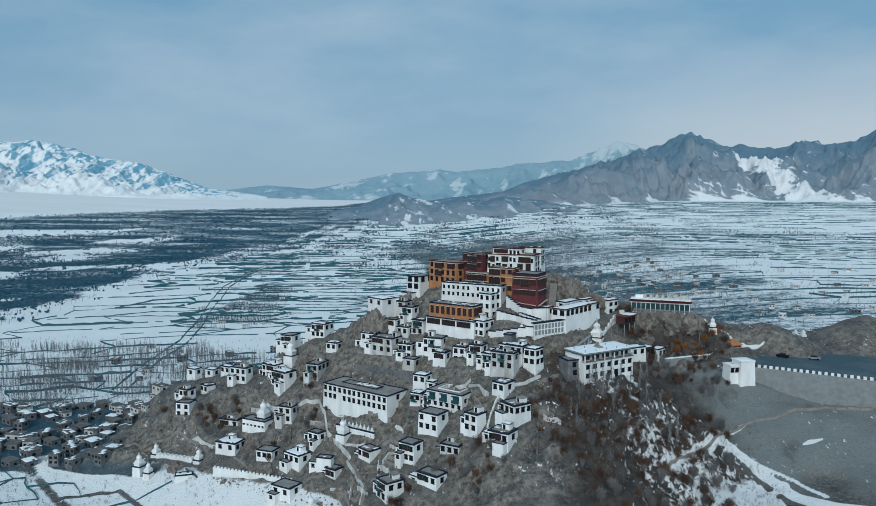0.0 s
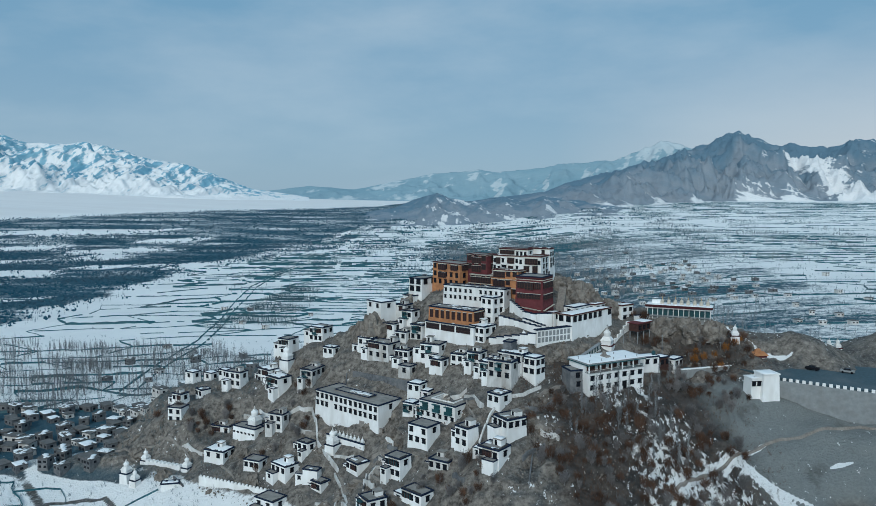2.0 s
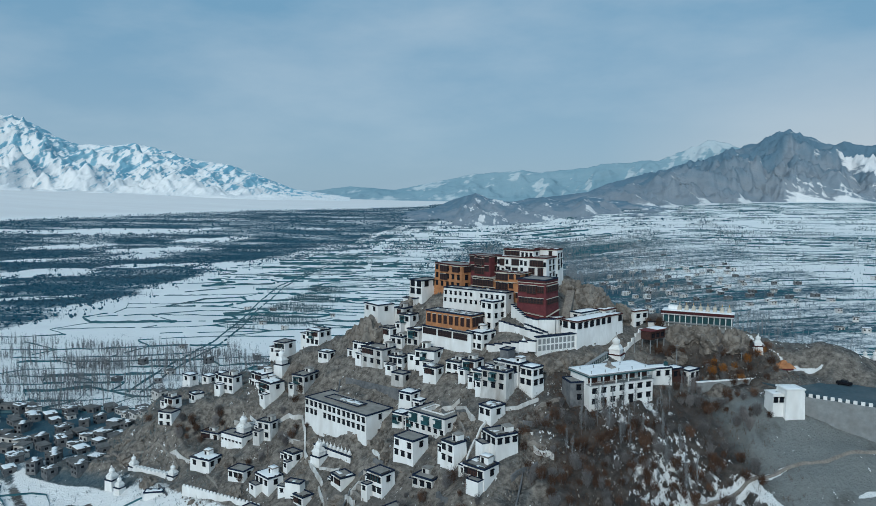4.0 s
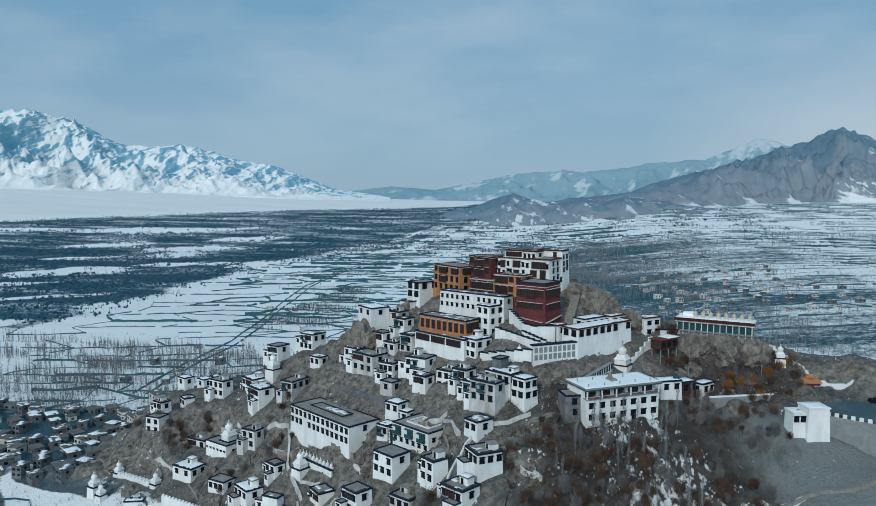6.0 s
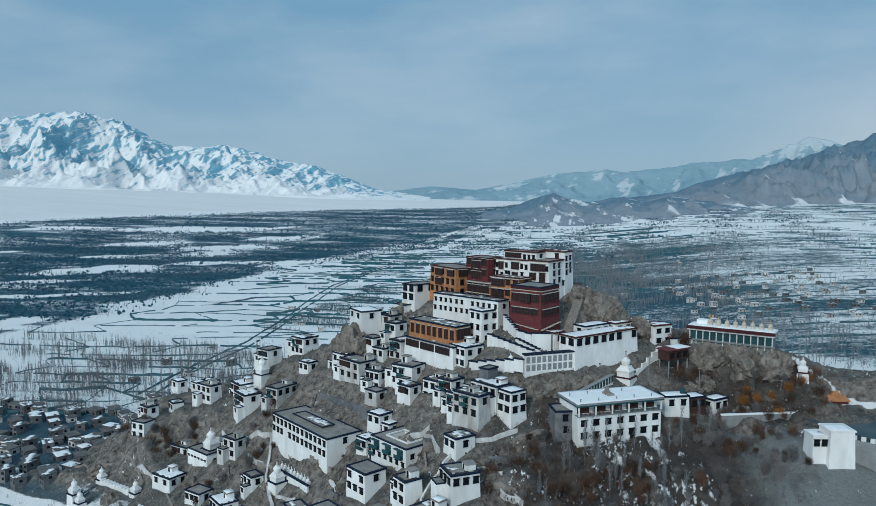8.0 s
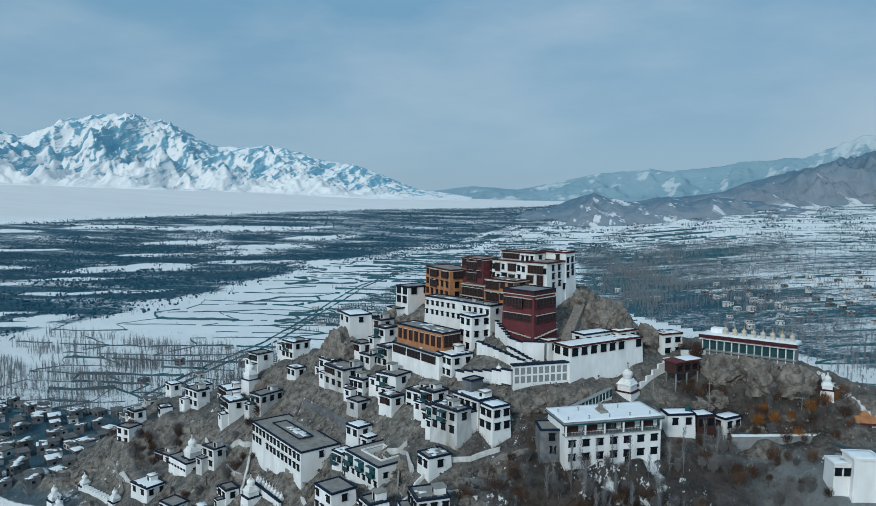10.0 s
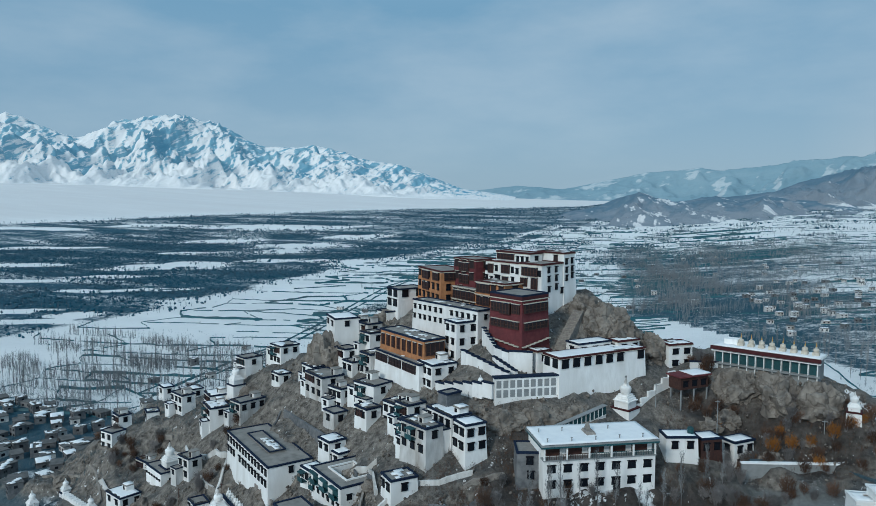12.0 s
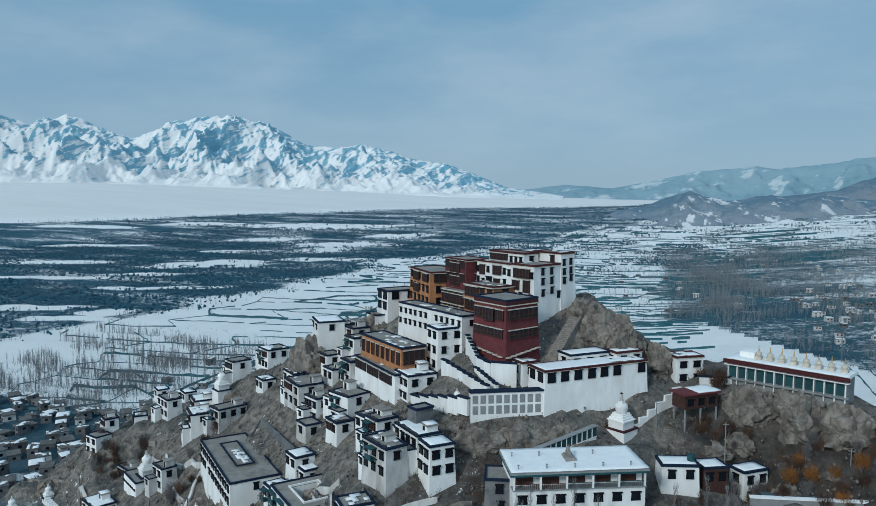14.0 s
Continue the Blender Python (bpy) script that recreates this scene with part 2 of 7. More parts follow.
def lathe(bm, profile, n=16, cx=0.0, cy=0.0):
    """A turned body from (radius, height) pairs."""
    rows = []
    for r, z in profile:
        rows.append([bm.verts.new((cx + r * math.cos(2 * math.pi * i / n), cy + r * math.sin(2 * math.pi * i / n), z)) for i in range(n)])
    for a, b in zip(rows, rows[1:]):
        for i in range(n):
            bm.faces.new((a[i], a[(i + 1) % n], b[(i + 1) % n], b[i]))
    bm.faces.new(rows[-1])
    bm.faces.new(rows[0][::-1])


def mesh_of(name, bm, material, smooth=False):
    me = bpy.data.meshes.new(name)
    bm.to_mesh(me)
    bm.free()
    me.materials.append(material)
    if smooth:
        me.shade_smooth()
    return me


def part(name, bm, material, parent, label="", smooth=False):
    ob = new(name, mesh_of(name, bm, material, smooth))
    ob.parent = parent
    if label:
        tagged(ob, label)
    return ob


def thing(name, m, label, category, group="", kind=""):
    ob = new(name)
    ob.matrix_world = m
    return tagged(ob, label, category, group, kind)


def snow_sheet(bm, x0, x1, y0, y1, z, seed, cover=1.0, step=0.8):
    """Lumpy snow lying on a flat roof, with gaps where cover is below one."""
    nx, ny = max(2, int((x1 - x0) / step)), max(2, int((y1 - y0) / step))
    grid = {}

    def vert(i, j):
        if (i, j) not in grid:
            x, y = x0 + (x1 - x0) * i / nx, y0 + (y1 - y0) * j / ny
            grid[i, j] = bm.verts.new((x, y, z + 0.08 + 0.10 * noise.noise((x * 0.9 + seed, y * 0.9, seed * 1.7))))
        return grid[i, j]

    for i in range(nx):
        for j in range(ny):
            if noise.noise((i * 0.45 + seed * 3.1, j * 0.45, seed)) * 0.5 + 0.5 < cover:
                bm.faces.new((vert(i, j), vert(i + 1, j), vert(i + 1, j + 1), vert(i, j + 1)))
    if bm.faces:
        ext = bmesh.ops.extrude_face_region(bm, geom=bm.faces[:])
        low = [e for e in ext["geom"] if isinstance(e, bmesh.types.BMVert)]
        for v in low:
            v.co.z = z + 0.22 + 0.08 * noise.noise((v.co.x + seed, v.co.y, 3.0))


WIN = {}


def window_meshes(w, h, style):
    """Shared meshes of a Tibetan window: flared dark surround, lintel canopy, glazing bars and pane."""
    key = (round(w, 2), round(h, 2), style)
    if key not in WIN:
        a, b, c, e = bmesh.new(), bmesh.new(), bmesh.new(), bmesh.new()
        s = 0.13
        for sg in (-1, 1):
            x0, x1 = sorted((sg * w / 2, sg * (w / 2 + s)))
            box(a, x0, x1, -0.05, 0.1, -s, h)
            for v in a.verts[-8:]:
                if abs(v.co.x) > w / 2 + 0.01 and v.co.z < 0:
                    v.co.x += sg * 0.1
        box(a, -w / 2, w / 2, -0.05, 0.1, -s, 0)
        box(b, -w / 2 - s - 0.14, w / 2 + s + 0.14, -0.26, 0.1, h + 0.002, h + 0.2)
        box(e, -w / 2 - s - 0.04, w / 2 + s + 0.04, -0.18, 0.1, h + 0.202, h + 0.3)
        box(c, -w / 2, w / 2, -0.03, 0.06, 0, h)
        box(c, -0.03, 0.03, -0.045, -0.032, 0, h)
        box(c, -w / 2, -0.032, -0.045, -0.032, h * 0.6, h * 0.6 + 0.05)
        box(c, 0.032, w / 2, -0.045, -0.032, h * 0.6, h * 0.6 + 0.05)
        wood = style == "wood"
        WIN[key] = (mesh_of("window", a, M_WOOD if wood else M_FRAME), mesh_of("lintel", b, M_FRAME), mesh_of("pane", c, M_DARKWOOD if wood else M_GLASS), mesh_of("canopy", e, M_CREAM if wood else M_BAND))
    return WIN[key]


def window(parent, x, y, z, turn, w=0.85, h=1.2, style="plain", canopy=True):
    """turn: 0 on the front (-y), 90 on the right side (+x), degrees."""
    a, b, c, e = window_meshes(w, h, style)
    wa = new("window", a)
    wa.parent, wa.matrix_local = parent, pose(x, y, z, 0, 0, turn)
    for nm, me in (("lintel", b), ("pane", c), ("canopy", e)):
        if (nm == "canopy" and style == "plain") or (nm == "lintel" and not canopy):
            continue
        o = new(nm, me)
        o.parent = wa
    return wa


SITES = []          # ground marks: where buildings meet the hill


def site(x, y, z):
    SITES.append((x, y, z))


def corner(x, y, yaw, dx, dy):
    c, s = math.cos(radians(yaw)), math.sin(radians(yaw))
    return x + dx * c - dy * s, y + dx * s + dy * c


def lumpy_row(bm, r, a, b, across, z, axis):
    """A row of uneven bundles lying along a parapet; axis 0 along x, 1 along y."""
    p = a
    while p < b - 0.5:
        l_, g = r.uniform(0.5, 1.3), r.uniform(0.14, 0.34)
        q = min(b, p + l_)
        if r.random() < 0.72:
            if axis == 0:
                box(bm, p, q - 0.06, across - 0.26, across + 0.22, z, z + g, 0.08, 0.1)
            else:
                box(bm, across - 0.22, across + 0.26, p, q - 0.06, z, z + g, 0.1, 0.08)
        p = q


def house(x, y, base, top, w, d, yaw=-35, front=(3, 2), side=(1, 1), roof=0.4, wall=None, name="house", label="", group="hillside houses",
          band=None, hut=True, balcony=False, category="house", win=(0.95, 1.3), ground=True, deep=3.0, floor_h=None, seed=None, style="plain", ledge=False, annex=None):
    """A flat-roofed house. (x, y): its near corner; the front runs w to the local left from it, the side d backwards."""
    rnd = random.Random(int(x * 131 + y * 17) if seed is None else seed)
    own = random.Random(int(x * 77 + y * 31))
    slope_house = hut and group == "hillside houses"
    if wall is None and slope_house and own.random() < 0.14:
        wall = M_STAIN
    wall, band = wall or M_WHITE, band or M_BAND
    h = top - base
    if not label:
        label = "whitewashed flat-roofed house with dark cornice and " + ("snowy roof" if roof > 0.6 else "mud roof") + " on the hillside"
    t = thing(name, pose(x, y, base, 0, 0, yaw), label, category, group)
    lean = 0.035 * h
    bh = rnd.uniform(0.34, 0.46)
    bm = bmesh.new()
    box(bm, -w - lean, lean, -lean, d + lean, -deep, h - bh, lean * (1 + deep / h), lean * (1 + deep / h))
    part("wall", bm, wall, t)
    bm = bmesh.new()
    ring(bm, -w - 0.08, 0.08, -0.08, d + 0.08, h - bh + 0.002, h, 0.40)
    part("cornice", bm, band, t, "dark painted cornice band")
    bm = bmesh.new()
    box(bm, -w + 0.325, -0.325, 0.325, d - 0.325, h - 0.5, h - 0.22)
    part("roof", bm, M_MUD, t, "flat mud roof")
    if roof > 0.05 and w > 2 and d > 2:
        bm = bmesh.new()
        snow_sheet(bm, -w + 0.4, -0.4, 0.4, d - 0.4, h - 0.22, rnd.random() * 50, roof)
        if bm.faces:
            tagged(part("snow", bm, M_SNOW, t, "snow lying on the roof", True), kind="stuff")
        else:
            bm.free()
    fh = floor_h or 2.7
    if band is M_MAROON:
        bm = bmesh.new()
        ring(bm, -w - 0.12, 0.12, -0.12, d + 0.12, h - bh - 0.14, h - bh - 0.002, 0.5)
        part("cornice_line", bm, M_CREAM, t, "pale line under the maroon band")
    if ledge:
        for r in range(max(front[1], side[1])):
            zz = h - 2.35 - r * fh + win[1] + 0.32
            off = lean * (1 - zz / h) + 0.03
            bm = bmesh.new()
            ring(bm, -w - off - 0.3, off + 0.3, -off - 0.3, d + off + 0.3, zz, zz + 0.16, 0.6)
            part("ledge", bm, M_CREAM, t, "cream ledge over the window row")
    if annex is None:
        annex = hut and group == "hillside houses" and rnd.random() < 0.6
    if annex:
        aw, ad, ah = w * rnd.uniform(0.35, 0.55), d * rnd.uniform(0.55, 0.8), h * rnd.uniform(0.5, 0.72)
        ay = rnd.choice((0.4, d - ad))
        bm = bmesh.new()
        box(bm, -w - aw, -w - lean - 0.01, ay, ay + ad, -deep, ah - 0.4, 0.0, 0.12)
        an = part("annex", bm, wall, t, "lower whitewashed annex")
        bm = bmesh.new()
        box(bm, -w - aw - 0.1, -w + 0.0, ay + 0.0, ay + ad, ah - 0.398, ah - 0.17)
        part("annex_cornice", bm, band, an)
        bm = bmesh.new()
        box(bm, -w - aw + 0.25, -w - 0.02, ay + 0.3, ay + ad - 0.3, ah - 0.168, ah - 0.12)
        part("annex_roof", bm, rnd.choice((M_MUD, M_SNOW, M_MUD)), an)
        window(t, -w - aw * 0.5, ay + 0.11, ah - 2.2, 0, 0.75, 1.1)
    if slope_house and w > 4.6 and own.random() < 0.5:
        ww, wh, x0 = w * own.uniform(0.38, 0.58), h * own.uniform(0.38, 0.6), -w + 0.2
        if own.random() < 0.5:
            x0 = -ww - 0.2
        bm = bmesh.new()
        box(bm, x0, x0 + ww, -2.2, 0.1, -deep - 1.5, wh - 0.22)
        wg = part("front_wing", bm, wall, t, "low whitewashed front wing")
        bm = bmesh.new()
        ring(bm, x0 - 0.06, x0 + ww + 0.06, -2.26, 0.1, wh - 0.218, wh, 0.3)
        part("wing_cornice", bm, band, wg)
        bm = bmesh.new()
        box(bm, x0 + 0.2, x0 + ww - 0.2, -2.0, 0.05, wh - 0.23, wh - 0.12)
        part("wing_roof", bm, own.choice((M_MUD, M_MUD, M_SNOW)), wg)
        if wh > 2.0:
            window(t, x0 + ww * 0.5, -2.21, wh - 1.75, 0, 0.75, 1.0)
    if slope_house and own.random() < 0.45:
        bw = w * own.uniform(0.3, 0.5)
        b0 = own.uniform(-w + 0.4, -0.4 - bw)
        bay(t, 0, b0, b0 + bw, h - 2.3, h - 0.75, 3, own.choice((M_WOOD, M_TEAL, M_WOOD)), 0.22)
    for face, (cols, rows) in ((0, front), (1, side)):
        length = w if face == 0 else d
        for r in range(rows):
            zz = h - 2.35 - r * fh
            if zz < 0.2 - deep * 0.3:
                break
            off = lean * (1 - zz / h) + 0.03
            for c in range(cols):
                if rnd.random() < 0.06 and cols > 2:
                    continue
                s = length * (c + 0.5) / cols + rnd.uniform(-0.12, 0.12)
                ww = min(win[0], length / cols * 0.55)
                ww = round(ww / 0.15) * 0.15
                if ww < 0.3:
                    continue
                if face == 0:
                    window(t, -length + s, -off, zz, 0, ww, win[1], style)
                else:
                    window(t, off, s, zz, 90, ww, win[1], style)
    if balcony:
        bm = bmesh.new()
        bx = -w * 0.5
        box(bm, bx - 1.0, bx + 1.0, -1.1 - lean, -0.02, h - 3.0, h - 2.85)
        box(bm, bx - 1.0, bx + 1.0, -1.1 - lean, -1.0 - lean, h - 2.848, h - 2.0)
        box(bm, bx - 1.05, bx + 1.05, -1.2 - lean, -0.02, h - 0.95, h - 0.8)
        for px in (-0.95, 0, 0.85):
            box(bm, bx + px, bx + px + 0.1, -1.08 - lean, -1.0 - lean, h - 1.998, h - 0.952)
        part("balcony", bm, M_TEAL, t, "teal painted wooden balcony")
    if hut and w > 4.5 and d > 3.5 and rnd.random() < 0.75:
        hw, hz = rnd.uniform(1.6, 2.6), rnd.uniform(0.7, 1.5)
        hx, hy = rnd.uniform(-w + 0.4, -0.4 - hw), d - 2.6
        bm = bmesh.new()
        box(bm, hx, hx + hw, hy, hy + 2.2, h - 0.21, h + hz)
        hh = part("roof_hut", bm, wall, t, "small rooftop stair hut")
        bm = bmesh.new()
        box(bm, hx - 0.15, hx + hw + 0.15, hy - 0.15, hy + 2.35, h + hz + 0.002, h + hz + 0.2)
        part("hut_roof", bm, M_MUD, hh)
        bm = bmesh.new()
        box(bm, hx + 0.4, hx + 1.2, hy - 0.05, hy - 0.005, h - 0.2, h + hz - 0.15)
        part("hut_door", bm, M_FRAME, hh)
        if roof > 0.3:
            bm = bmesh.new()
            snow_sheet(bm, hx, hx + hw, hy, hy + 2.2, h + hz + 0.2, rnd.random() * 50, 1.0)
            part("hut_snow", bm, M_SNOW, hh, "", True)
    if slope_house and w > 4.0 and d > 3.6:
        edge = own.choice((0, 1, 2))
        bm = bmesh.new()
        if edge != 1:
            lumpy_row(bm, own, -w + 0.3, -0.3, 0.3, h - 0.02, 0)
        if edge != 0:
            lumpy_row(bm, own, 0.3, d - 0.3, -0.3, h - 0.02, 1)
        tagged(part("fuel_stack", bm, M_FUEL, t), "dark bundles of twigs stacked on the parapet", kind="stuff")
    if ground:
        for dx, dy, up in ((0, 0, 0), (-w, 0, 0.2), (-w / 2, -0.6, 0), (0, d, 0.4), (-w / 2, d / 2, 0.7), (-w, d, 1.2)):
            site(*corner(x, y, yaw, dx, dy), base + up)
        if slope_house:
            for dx, dy, up in ((0.3, -2.4, -0.5), (-w / 2, -2.6, -0.6), (-w - 0.3, -2.4, -0.4), (2.2, d * 0.3, -0.3)):
                site(*corner(x, y, yaw, dx, dy), base + up)
    return t


def bay(t, face, a0, a1, z0, z1, posts=4, post_mat=None, out=0.3):
    """Carved timber gallery on a wall: dark recess, posts, rail and a pale lintel. face: 0 front, 1 side."""
    m = pose(0, 0, 0) if face == 0 else pose(0, 0, 0, 0, 0, 90)
    g = None
    for nm, mt, boxes in (("gallery", M_DARKWOOD, [(a0, a1, -out, 0.12, z0, z1)]),
                          ("lintel", M_CREAM, [(a0 - 0.15, a1 + 0.15, -out - 0.16, 0.1, z1 + 0.17, z1 + 0.29)]),
                          ("beam", M_BAND, [(a0 - 0.1, a1 + 0.1, -out - 0.1, 0.1, z1 + 0.002, z1 + 0.168)]),
                          ("rail", M_WOOD, [(a0, a1, -out - 0.07, -out - 0.003, z0 + 0.75, z0 + 0.87), (a0, a1, -out - 0.07, -out - 0.003, z0, z0 + 0.15)])):
        bm = bmesh.new()
        for b in boxes:
            box(bm, *b)
        o = part(nm, bm, mt, g or t, "dark carved timber gallery" if g is None else "")
        if g is None:
            g = o
            o.matrix_local = m
    for k in range(posts + 1):
        bm = bmesh.new()
        x = a0 + (a1 - a0) * k / posts
        box(bm, x - 0.11, x + 0.11, -out - 0.09, -out + 0.05, z0 + 0.001, z1 + 0.001)
        part("post", bm, post_mat or M_WOOD, g)


def courtyard_house(x, y, base, top, w, d, yaw):
    """Four wings round an open court, with timber balconies on the front."""
    h = top - base
    t = thing("courtyard_house", pose(x, y, base, 0, 0, yaw), "large white house round an open courtyard with teal balconies", "house", "hillside houses")
    a = 3.0
    for nm, bx in (("front_wing", (-w, 0, 0, a)), ("rear_wing", (-w, 0, d - a, d)), ("side_wing", (-w, -w + a, a, d - a)), ("side_wing", (-a, 0, a, d - a))):
        bm = bmesh.new()
        box(bm, bx[0], bx[1], bx[2], bx[3], -3.0, h - 0.5)
        wing = part(nm, bm, M_WHITE, t)
        bm = bmesh.new()
        box(bm, bx[0] + 0.02, bx[1] - 0.02, bx[2] + 0.02, bx[3] - 0.02, h - 0.498, h - 0.38)
        part("wing_roof", bm, M_MUD, wing)
    bm = bmesh.new()
    box(bm, -w + a, -a, a, d - a, -1.0, h - 4.5)
    part("court_floor", bm, M_MUD, t, "earthen courtyard floor")
    bm = bmesh.new()
    ring(bm, -w - 0.1, 0.1, -0.1, d + 0.1, h - 0.5, h - 0.15, 0.4)
    part("cornice", bm, M_BAND, t, "dark painted cornice band")
    bm = bmesh.new()
    ring(bm, -w + a - 0.35, -a + 0.35, a - 0.35, d - a + 0.35, h - 0.376, h - 0.05, 0.3)
    part("court_parapet", bm, M_WHITE, t)
    for c in range(6):
        window(t, -w + w * (c + 0.5) / 6, -0.01, h - 4.9, 0, 0.75, 1.0)
    for c in range(3):
        window(t, 0.01, d * (c + 0.5) / 3, h - 3.0 - 1.6 * (c % 2), 90, 0.75, 1.0)
    for c in range(3):
        bm = bmesh.new()
        bx = -w + w * (c + 0.5) / 3
        box(bm, bx - 1.3, bx + 1.3, -0.95, -0.02, h - 3.1, h - 2.95)
        box(bm, bx - 1.3, bx + 1.3, -0.95, -0.87, h - 2.948, h - 2.1)
        box(bm, bx - 1.4, bx + 1.4, -1.05, -0.12, h - 0.9, h - 0.75)
        box(bm, bx - 1.2, bx + 1.2, -0.06, -0.01, h - 2.9, h - 1.0)
        part("balcony", bm, M_TEAL, t, "teal painted wooden balcony")
    for dx, dy, up in ((0, 0, 0), (-w, 0, 0.2), (-w / 2, -0.6, 0), (0, d, 0.8), (-w / 2, d, 1.5), (-w, d, 1.5)):
        site(*corner(x, y, yaw, dx, dy), base + up)


# ---- monastery on the crest ----
GM = "monastery buildings"
tower = house(36.0, 256.6, 62.2, 73.9, 9.8, 8.9, -28, (0, 0), (0, 0), 0.0, M_RED, "red_temple", "dark red temple tower with carved window rows and cream ledges", GM, M_BAND, False, win=(1.65, 1.7), floor_h=4.9, category="temple", style="wood")
for k in range(7):                       # stepped cream eaves round the tower foot
    bm = bmesh.new()
    z = 1.1 - 0.16 * k
    box(bm, -10.6 + 1.5 * k, -9.3 + 1.5 * k, -0.95, -0.45, z, z + 0.22)
    part("foot_ledge", bm, M_CREAM, tower, "cream step ledge")
    bm = bmesh.new()
    z = 0.1 + 0.17 * k
    box(bm, 0.45, 0.95, -0.4 + 1.35 * k, 0.8 + 1.35 * k, z, z + 0.22)
    part("foot_ledge", bm, M_CREAM, tower, "cream step ledge")
pal = house(36.7, 272.9, 68.5, 79.4, 6.9, 8.6, -26, (0, 0), (0, 0), 0.25, None, "monastery_block", "white battered corner block with tall dark windows", GM, M_MAROON, False, floor_h=2.9, category="monastery", deep=4)
bay(pal, 0, -6.0, -1.3, 7.7, 9.7, 5)
bay(pal, 0, -6.4, -4.4, 5.0, 7.0, 2)
bay(pal, 0, -3.0, -1.2, 4.6, 7.2, 2)
rear = house(40.6, 280.65, 66.5, 81.7, 8.6, 4.6, -26, (0, 0), (0, 0), 0.35, None, "monastery_block", "tall white battered rear block with slim dark windows", GM, M_MAROON, False, category="monastery", ground=False, deep=2)
for s_, zz in ((2.7, 8.6), (2.7, 6.4), (2.7, 3.9), (5.6, 8.6), (5.6, 6.5), (5.6, 4.3), (7.8, 3.2)):
    window(pal, 0.37 * (1 - zz / 10.9) + 0.02, s_, zz, 90, 0.55, 1.3)
for x_, zz in ((-0.7, 7.9), (-0.7, 3.0), (-3.8, 3.2), (-5.6, 3.0)):
    window(pal, x_, -0.37 * (1 - zz / 10.9) - 0.02, zz, 0, 0.55, 1.2)
for s_, zz in ((0.9, 12.3), (0.9, 10.2), (0.9, 8.2), (3.2, 12.4), (3.2, 10.4), (3.2, 8.7)):
    window(rear, 0.53 * (1 - zz / 15.2) + 0.02, s_, zz, 90, 0.55, 1.25)
window(rear, -2.6, -0.08, 13.0, 0, 0.9, 1.3, "wood")
res = house(30.6, 276.0, 70.0, 79.2, 12.3, 7.4, -28, (0, 0), (0, 0), 0.2, None, "monastery_block", "white monastery residence with dark windows on the crest", GM, M_MAROON, False, win=(0.6, 1.3), category="monastery")
bay(res, 0, -10.9, -9.3, 5.9, 8.1, 2)
bay(res, 0, -6.2, -3.6, 6.2, 8.2, 3)
bay(res, 0, -5.9, -4.0, 3.2, 5.2, 2)
for x_, zz in ((-11.6, 6.5), (-11.6, 4.0), (-8.2, 6.6), (-8.2, 4.2), (-7.2, 4.2), (-2.6, 6.6), (-2.4, 4.1), (-1.0, 6.4), (-9.8, 3.6)):
    window(res, x_, -0.33 * (1 - zz / 9.2) - 0.02, zz, 0, 0.55, 1.25)
roof_st = house(32.4, 278.9, 78.0, 81.5, 11.8, 4.6, -28, (0, 0), (1, 1), 0.2, None, "roof_pavilion", "white rooftop storey with a dark open gallery", GM, M_MAROON, False, win=(0.85, 1.3), category="monastery", ground=False, deep=1)
bay(roof_st, 0, -11.2, -5.4, 1.3, 2.7, 5)
for x_ in (-4.2, -2.6, -1.0):
    window(roof_st, x_, -0.06, 1.1, 0, 0.55, 1.2)
red2 = house(17.5, 280.4, 71.5, 79.2, 9.2, 7.0, -33, (3, 2), (1, 2), 0.1, M_RED, "red_temple", "smaller dark red temple with broad wooden window bays", GM, M_MAROON, False, win=(1.65, 1.8), floor_h=3.2, category="temple", style="wood")
ass = house(28.4, 269.8, 64.0, 74.6, 10.2, 7.0, -30, (4, 3), (1, 2), 0.3, M_MUSTARD, "assembly_hall", "mustard painted hall with dark window rows and cream ledges", GM, M_MAROON, False, win=(1.5, 1.5), floor_h=3.1, category="monastery", style="wood", ledge=True)
gal = house(19.2, 275.6, 63.5, 72.0, 9.4, 6.0, -32, (4, 2), (0, 0), 0.2, M_MUSTARD, "gallery_hall", "mustard hall with a dark carved timber gallery", GM, M_MAROON, False, win=(1.8, 1.9), floor_h=3.2, category="monastery", style="wood", ledge=True)
ora = house(7.3, 281.9, 66.0, 75.6, 15.0, 8.5, -44, (5, 3), (2, 3), 0.1, M_MUSTARD, "orange_hall", "orange ochre hall with dark window bays on the crest", GM, M_MAROON, False, win=(0.9, 1.5), floor_h=2.9, category="monastery")
house(23.4, 264.0, 61.0, 68.7, 25.2, 5.0, -29.5, (12, 2), (1, 1), 0.25, None, "monks_residence", "long white monks residence with two rows of small windows", GM, None, False, win=(0.45, 1.0), floor_h=2.5, category="monastery")
